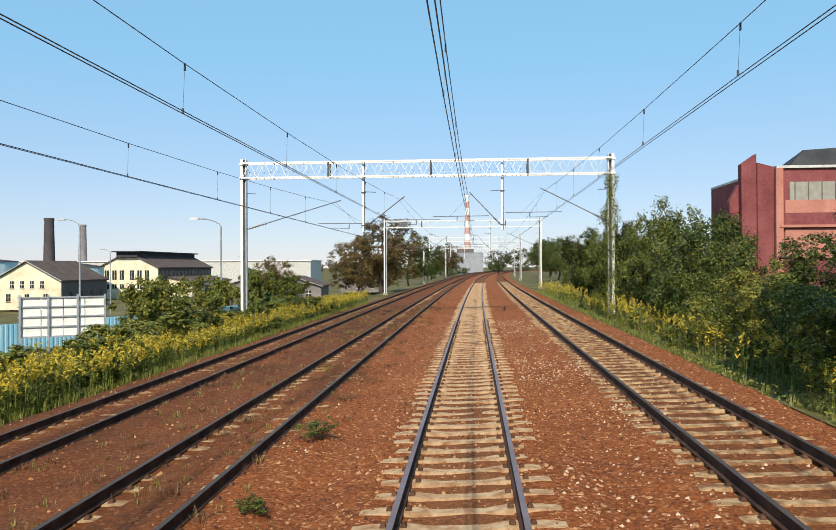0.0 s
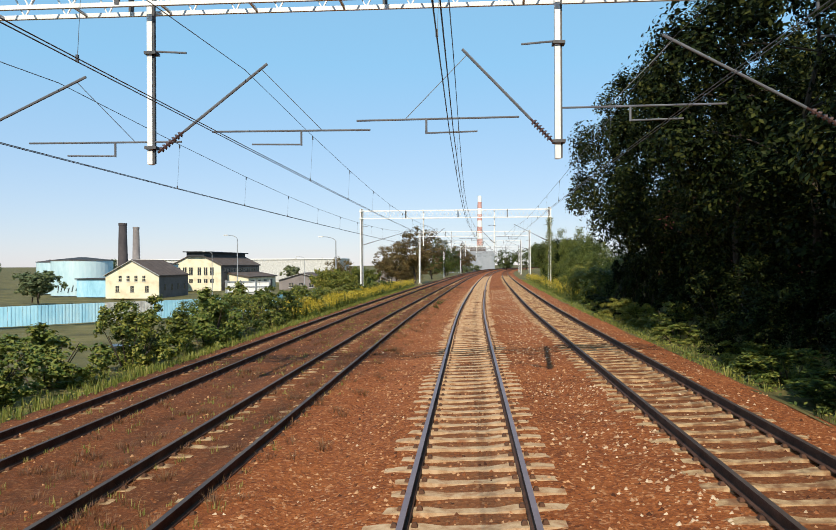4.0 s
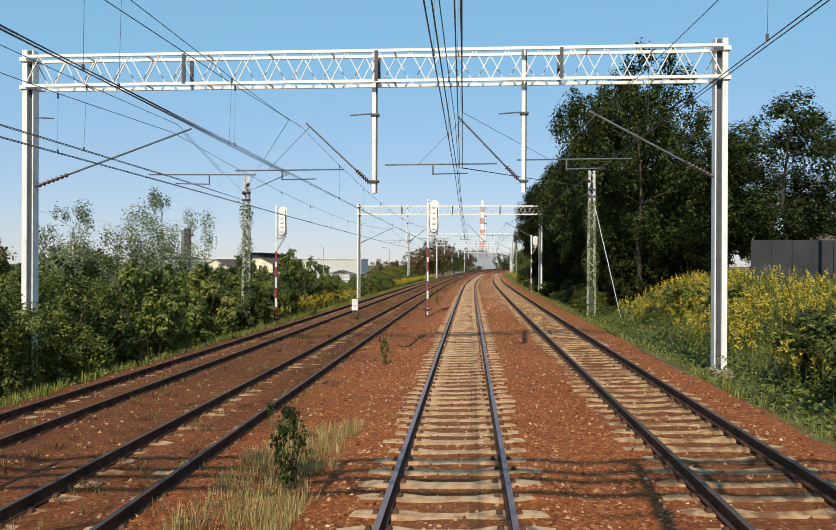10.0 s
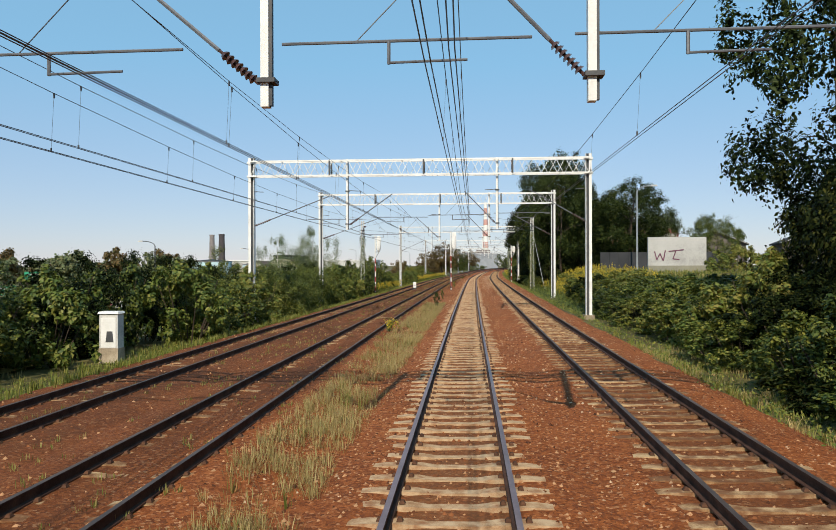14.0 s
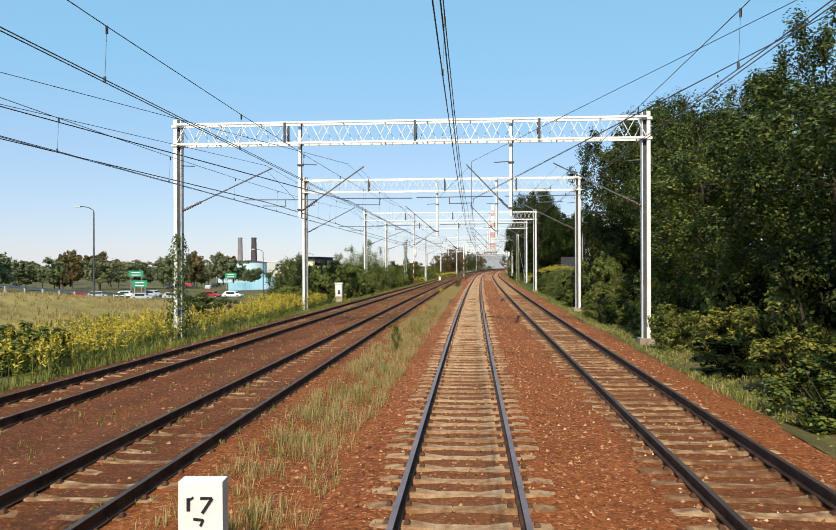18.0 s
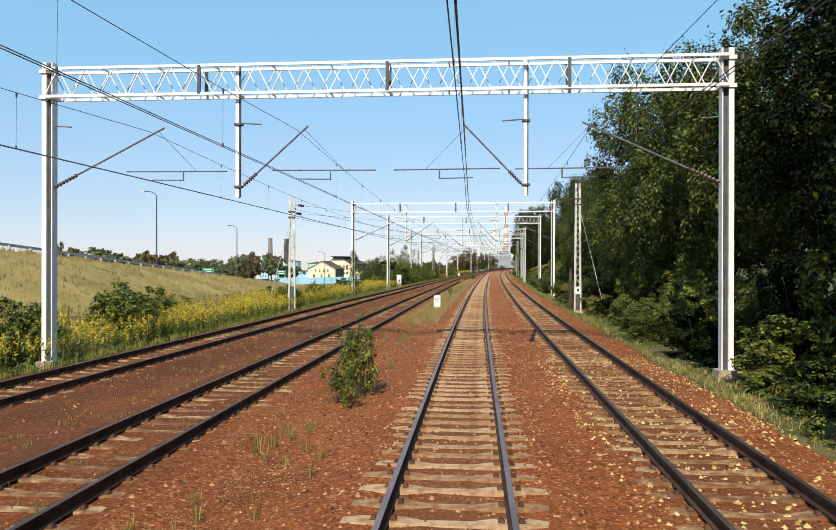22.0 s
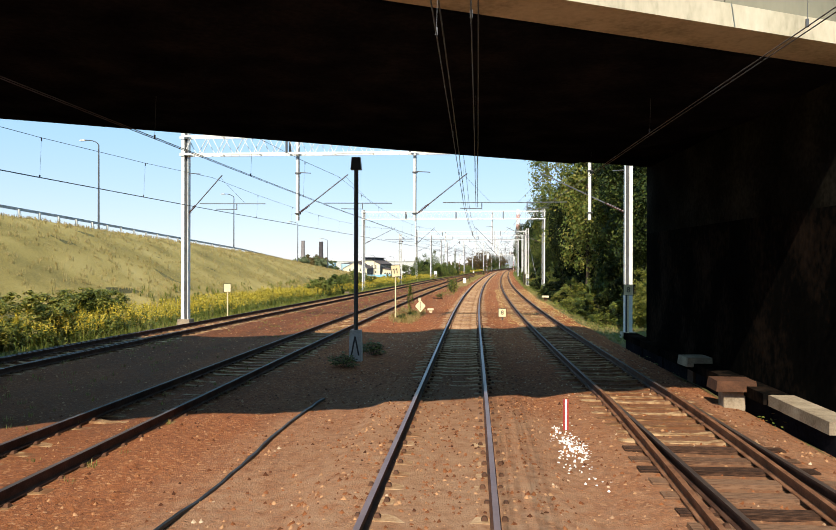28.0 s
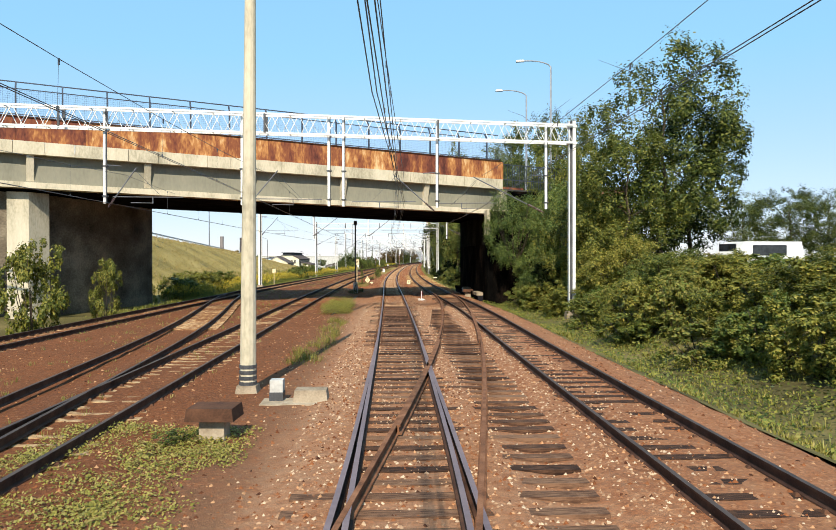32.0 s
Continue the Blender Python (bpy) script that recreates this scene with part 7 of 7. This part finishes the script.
blades("verge_grass", WEEDYG, spots(900, -345, -290, HI(2.5), HI(6), 0.45), 0.13, "low green and dry growth on the bank after the bridge", 14, 0.014, 0.22, 1.1)
blades("track_weeds", BLADEDRY, spots(5200, -200, -92, lambda y: OFF_L1(y) + 1.4, lambda y: -1.8, 0.45, 0.3), 0.24, "dry weeds between the tracks", 9, 0.004, 0.16, 0.7)
blades("track_weeds", BLADEDRY, spots(260, -263, -253.5, -4.3, -2.6, 0.4, 0.25), 0.3, "dry weed patch around the track signs", 9, 0.007)
blades("track_weeds", BLADE, spots(260, -232, -98, lambda y: OFF_L1(y) + 1.7, lambda y: -2.1, 0.6, 0.12), 0.3, "green weeds between the tracks", 12, 0.006)
blades("track_weeds", BLADE, spots(4200, -340, 60, lambda y: OFF_L2(y) - 1.3, ML, 0.5, 0.2), 0.11, "short dry weeds in the outer tracks", 9, 0.006)
DEADWEED = leaf_mat("dead_weed", [(0.06, 0.022, 0.012), (0.12, 0.05, 0.024), (0.20, 0.10, 0.045), (0.12, 0.08, 0.03)])
blades("dead_weeds", DEADWEED, spots(1500, -120, 60, lambda y: OFF_L2(y) + 0.9, lambda y: OFF_L1(y) + 2.0, 0.58, 0.35), 0.13, "brown dead weed tufts in the ballast of the outer tracks", 36, 0.004, 0.2, 1.1)
blades("track_weeds", WEEDYG, spots(230, -322, -306.5, lambda y: -3.4, lambda y: -2.4, 0.5, 0.25), 0.26, "green weeds beside the turnout", 10, 0.004, 0.22, 0.8)


def ground_cover(name, material, spots_, h, leaf, label, n=6, spread=0.3):
    """Low leafy growth: small leaves in flat uneven mounds."""
    mb = MB()
    for p, k in spots_:
        for i in range(n):
            a, d = rg.uniform(0, 6.28), spread * rg.random() ** 0.6
            c = p + Vector((math.cos(a) * d, math.sin(a) * d, h * k * rg.random() * (1.1 - d / spread * 0.6)))
            nrm = Vector((rg.gauss(0, 0.5), rg.gauss(0, 0.5) - 0.3, 1)).normalized()
            u = Matrix.Rotation(rg.uniform(0, 6.28), 3, nrm) @ nrm.orthogonal().normalized()
            w = nrm.cross(u)
            s = leaf * rg.uniform(0.6, 1.3)
            mb.add([c - u * s, c - w * s * 0.55, c + u * s, c + w * s * 0.55], [(0, 1, 2), (0, 2, 3)])
    return tagged(new(name, mb.mesh(name, material)), label, "low plants", kind="stuff")


ground_cover("track_weeds", BLADEDRY, spots(1500, -232, -92, lambda y: OFF_L1(y) + 1.4, lambda y: -1.9, 0.5, 0.3), 0.30, 0.012, "scrubby dry weeds between the tracks", 22, 0.2)
ground_cover("track_weeds", DEADWEED, spots(900, -262, -205, lambda y: OFF_L1(y) + 1.2, lambda y: -1.9, 0.52, 0.3), 0.2, 0.014, "withered brown weeds in the ballast", 20, 0.22)
ground_cover("track_weeds", WEEDYG, spots(560, -303, -294.5, -4.1, -2.6, 0.45, 0.13), 0.66, 0.028, "low yellow-green weed patch beside the bridge", 26, 0.22)
ground_cover("yard_weeds", WEEDYG, spots(900, -337, -330, -6.0, -2.7, 0.45, 0.2), 0.12, 0.026, "low yellow-green leafy weeds near the cable box", 22, 0.22)
ground_cover("verge_plants", LEAF_MID, spots(5000, -345, 80, HI(2.5), HI(6.5), 0.3), 0.34, 0.055, "low leafy plants at the foot of the bushes")
ground_cover("verge_plants", LEAF_YEL, spots(4600, -345, 80, HI(2.2), HI(5.5), 0.4), 0.26, 0.045, "low yellowing plants along the ballast edge")
ground_cover("verge_plants", LEAF_YEL, spots(3800, -300, 80, LO(5.0), LO(2.1), 0.36), 0.26, 0.045, "low yellow-green plants along the outer track")
ground_cover("verge_plants", LEAF_SUN, spots(1700, -345, -290, HI(3.5), HI(7.5), 0.4), 0.4, 0.05, "lush low plants below the hedge after the bridge")
ground_cover("verge_plants", LEAF_MID, spots(2600, -104, -60, HI(3.0), HI(8.5), 0.25), 0.75, 0.06, "tall leafy weeds under the goldenrod", 9, 0.4)
ground_cover("verge_plants", LEAF_YEL, spots(2400, -112, -58, HI(4.0), HI(14), 0.2), 0.4, 0.06, "leafy plants among the goldenrod on the bank")


def weed(y, off, h, r, label="leafy weed growing between the tracks"):
    t = thing("weed", label, "plant", Matrix.Translation(at(y, off, -0.3)), "weeds between the tracks")
    c = part("leaves", WEEDS[int(abs(y)) % 3], None, t)
    c.matrix_basis = Matrix.Translation((0, 0, h * 0.5)) @ Matrix.Diagonal((r, r, h * 0.55, 1))
    s = part("stalk", STEMS, None, t)
    tagged(s, kind="stuff")
    s.matrix_basis = Matrix.Translation((0, 0, h * 0.45)) @ Matrix.Diagonal((r, r, h * 0.45, 1))


for y, o, h, r in ((13, -2.6, 0.4, 0.45), (9.0, -2.6, 0.3, 0.3), (-50.2, -2.25, 1.0, 0.28), (-83.2, -2.4, 0.9, 0.25), (-95.9, -2.27, 1.25, 0.42), (-167, -2.6, 1.1, 0.3), (-219.4, -2.4, 2.15, 0.68), (-218.2, -2.8, 1.6, 0.55), (-221, -2.4, 0.7, 0.4), (-220.4, -2.7, 1.1, 0.45),
                   (-257.1, -3.4, 2.2, 0.3), (-258.4, -3.1, 0.5, 0.5), (-261.5, -3.4, 0.6, 0.35), (-234, -3.0, 0.5, 0.5), (-331, -3.8, 0.35, 0.4), (-276, -3.0, 0.6, 0.8), (-279, -3.4, 0.5, 0.7)):
    weed(y, o, h, r)


BEDXYZ = np.zeros(len(bed.data.vertices) * 3, np.float32)
bed.data.vertices.foreach_get("co", BEDXYZ)
BEDXYZ = BEDXYZ.reshape(len(YS), 98, 3)
ROWY = np.array([YS[0] + 0.8 * i for i in range(525)])
ROW_L2, ROW_L1, ROW_R1 = (np.array([f(y) for y in ROWY]) for f in (OFF_L2, OFF_L1, OFF_R1))
sr = np.random.default_rng(91)


def stones(name, n, y0, y1, o0, o1, s0, s1, material, label, dens=0.0):
    """Angular stones half sunk in the ballast; o0 and o1: a track's line ('L2', 'L1', 'R1' or '0') and a shift from it."""
    lines = {"L2": ROW_L2, "L1": ROW_L1, "R1": ROW_R1, "0": ROW_R1 * 0}
    m = n * 3 if dens else n
    y = sr.uniform(y0, y1, m)
    a, b = (np.interp(y, ROWY, lines[k]) + d for k, d in (o0, o1))
    o = a + (b - a) * sr.random(m)
    if dens:
        v = np.array([noise.noise((q * 0.4, w * 0.4, 7.7)) * 0.5 + 0.5 for q, w in zip(o.tolist(), y.tolist())])
        keep = np.nonzero(v > dens + sr.uniform(-0.2, 0.2, m))[0][:n]
        y, o = y[keep], o[keep]
    n = len(y)
    fr = (y - YS[0]) / 0.8
    fc = (o - np.interp(y, ROWY, ROW_L2) + 3.4) / (np.interp(y, ROWY, ROW_R1) - np.interp(y, ROWY, ROW_L2) + 6.7) * 97
    i, j = np.clip(fr.astype(int), 0, 523), np.clip(fc.astype(int), 0, 96)
    fr, fc = (fr - i)[:, None], (fc - j)[:, None]
    p = (BEDXYZ[i, j] * (1 - fc) + BEDXYZ[i, j + 1] * fc) * (1 - fr) + (BEDXYZ[i + 1, j] * (1 - fc) + BEDXYZ[i + 1, j + 1] * fc) * fr
    s = s0 + (s1 - s0) * sr.random((n, 1)) ** 1.6
    rim = []
    for k in range(5):
        t = sr.uniform(0, 0.7, (n, 1)) + k * math.tau / 5
        r = s * sr.uniform(0.65, 1.15, (n, 1))
        rim.append(p + np.concatenate([np.cos(t) * r, np.sin(t) * r, -s * sr.uniform(0.0, 0.35, (n, 1))], 1))
    top = p + np.concatenate([s * sr.uniform(-0.4, 0.4, (n, 2)), s * sr.uniform(0.45, 0.95, (n, 1))], 1)
    k = np.arange(n)[:, None] * 6
    tris = np.concatenate([k + [q, (q + 1) % 5, 5] for q in range(5)], 1).reshape(-1, 3)
    return tagged(new(name, tri_mesh(name, np.stack(rim + [top], 1).reshape(-1, 3), tris, material)), label, "stones", kind="stuff")


stones("ballast_stones", 62000, -338, 40, ("L1", 1.3), ("R1", 2.2), 0.02, 0.055, STONE, "loose rust-stained ballast stones")
stones("ballast_stones", 34000, -338, 36, ("0", -1.7), ("0", 1.7), 0.02, 0.045, STONE, "ballast stones lying between the sleepers")
stones("ballast_stones", 24000, -338, 40, ("L2", -2.0), ("L1", 1.3), 0.02, 0.055, STONE, "loose ballast stones around the outer tracks")
PALE = mat("pale_stone", [(0.26, 0.14, 0.075), (0.40, 0.25, 0.15), (0.55, 0.41, 0.28)], island=0.8, contrast=0.5)
stones("pale_stones", 6500, -338, 40, ("0", 1.3), ("R1", 1.8), 0.018, 0.045, PALE, "pale chips of stone between the tracks", 0.45)
stones("pale_stones", 3000, -60, 40, ("0", 1.4), ("R1", -0.9), 0.022, 0.052, PALE, "pale pebbles between the tracks", 0.4)
stones("pale_stones", 3000, -338, 40, ("0", -3.2), ("0", -0.6), 0.018, 0.042, PALE, "pale chips of stone beside the track", 0.5)
stones("pale_stones", 10000, -338, -297, ("0", -1.9), ("R1", 0.2), 0.02, 0.046, PALE, "pale gravel between the timbers of the turnout")
FALLEN = mat("fallen_leaf", [(0.20, 0.11, 0.035), (0.42, 0.27, 0.09), (0.60, 0.45, 0.20)], island=0.9, contrast=0.5)
stones("fallen_leaves", 5200, -264, -212, ("R1", -1.6), ("R1", 2.6), 0.025, 0.06, FALLEN, "yellow and tan fallen leaves on the outer track", 0.3)
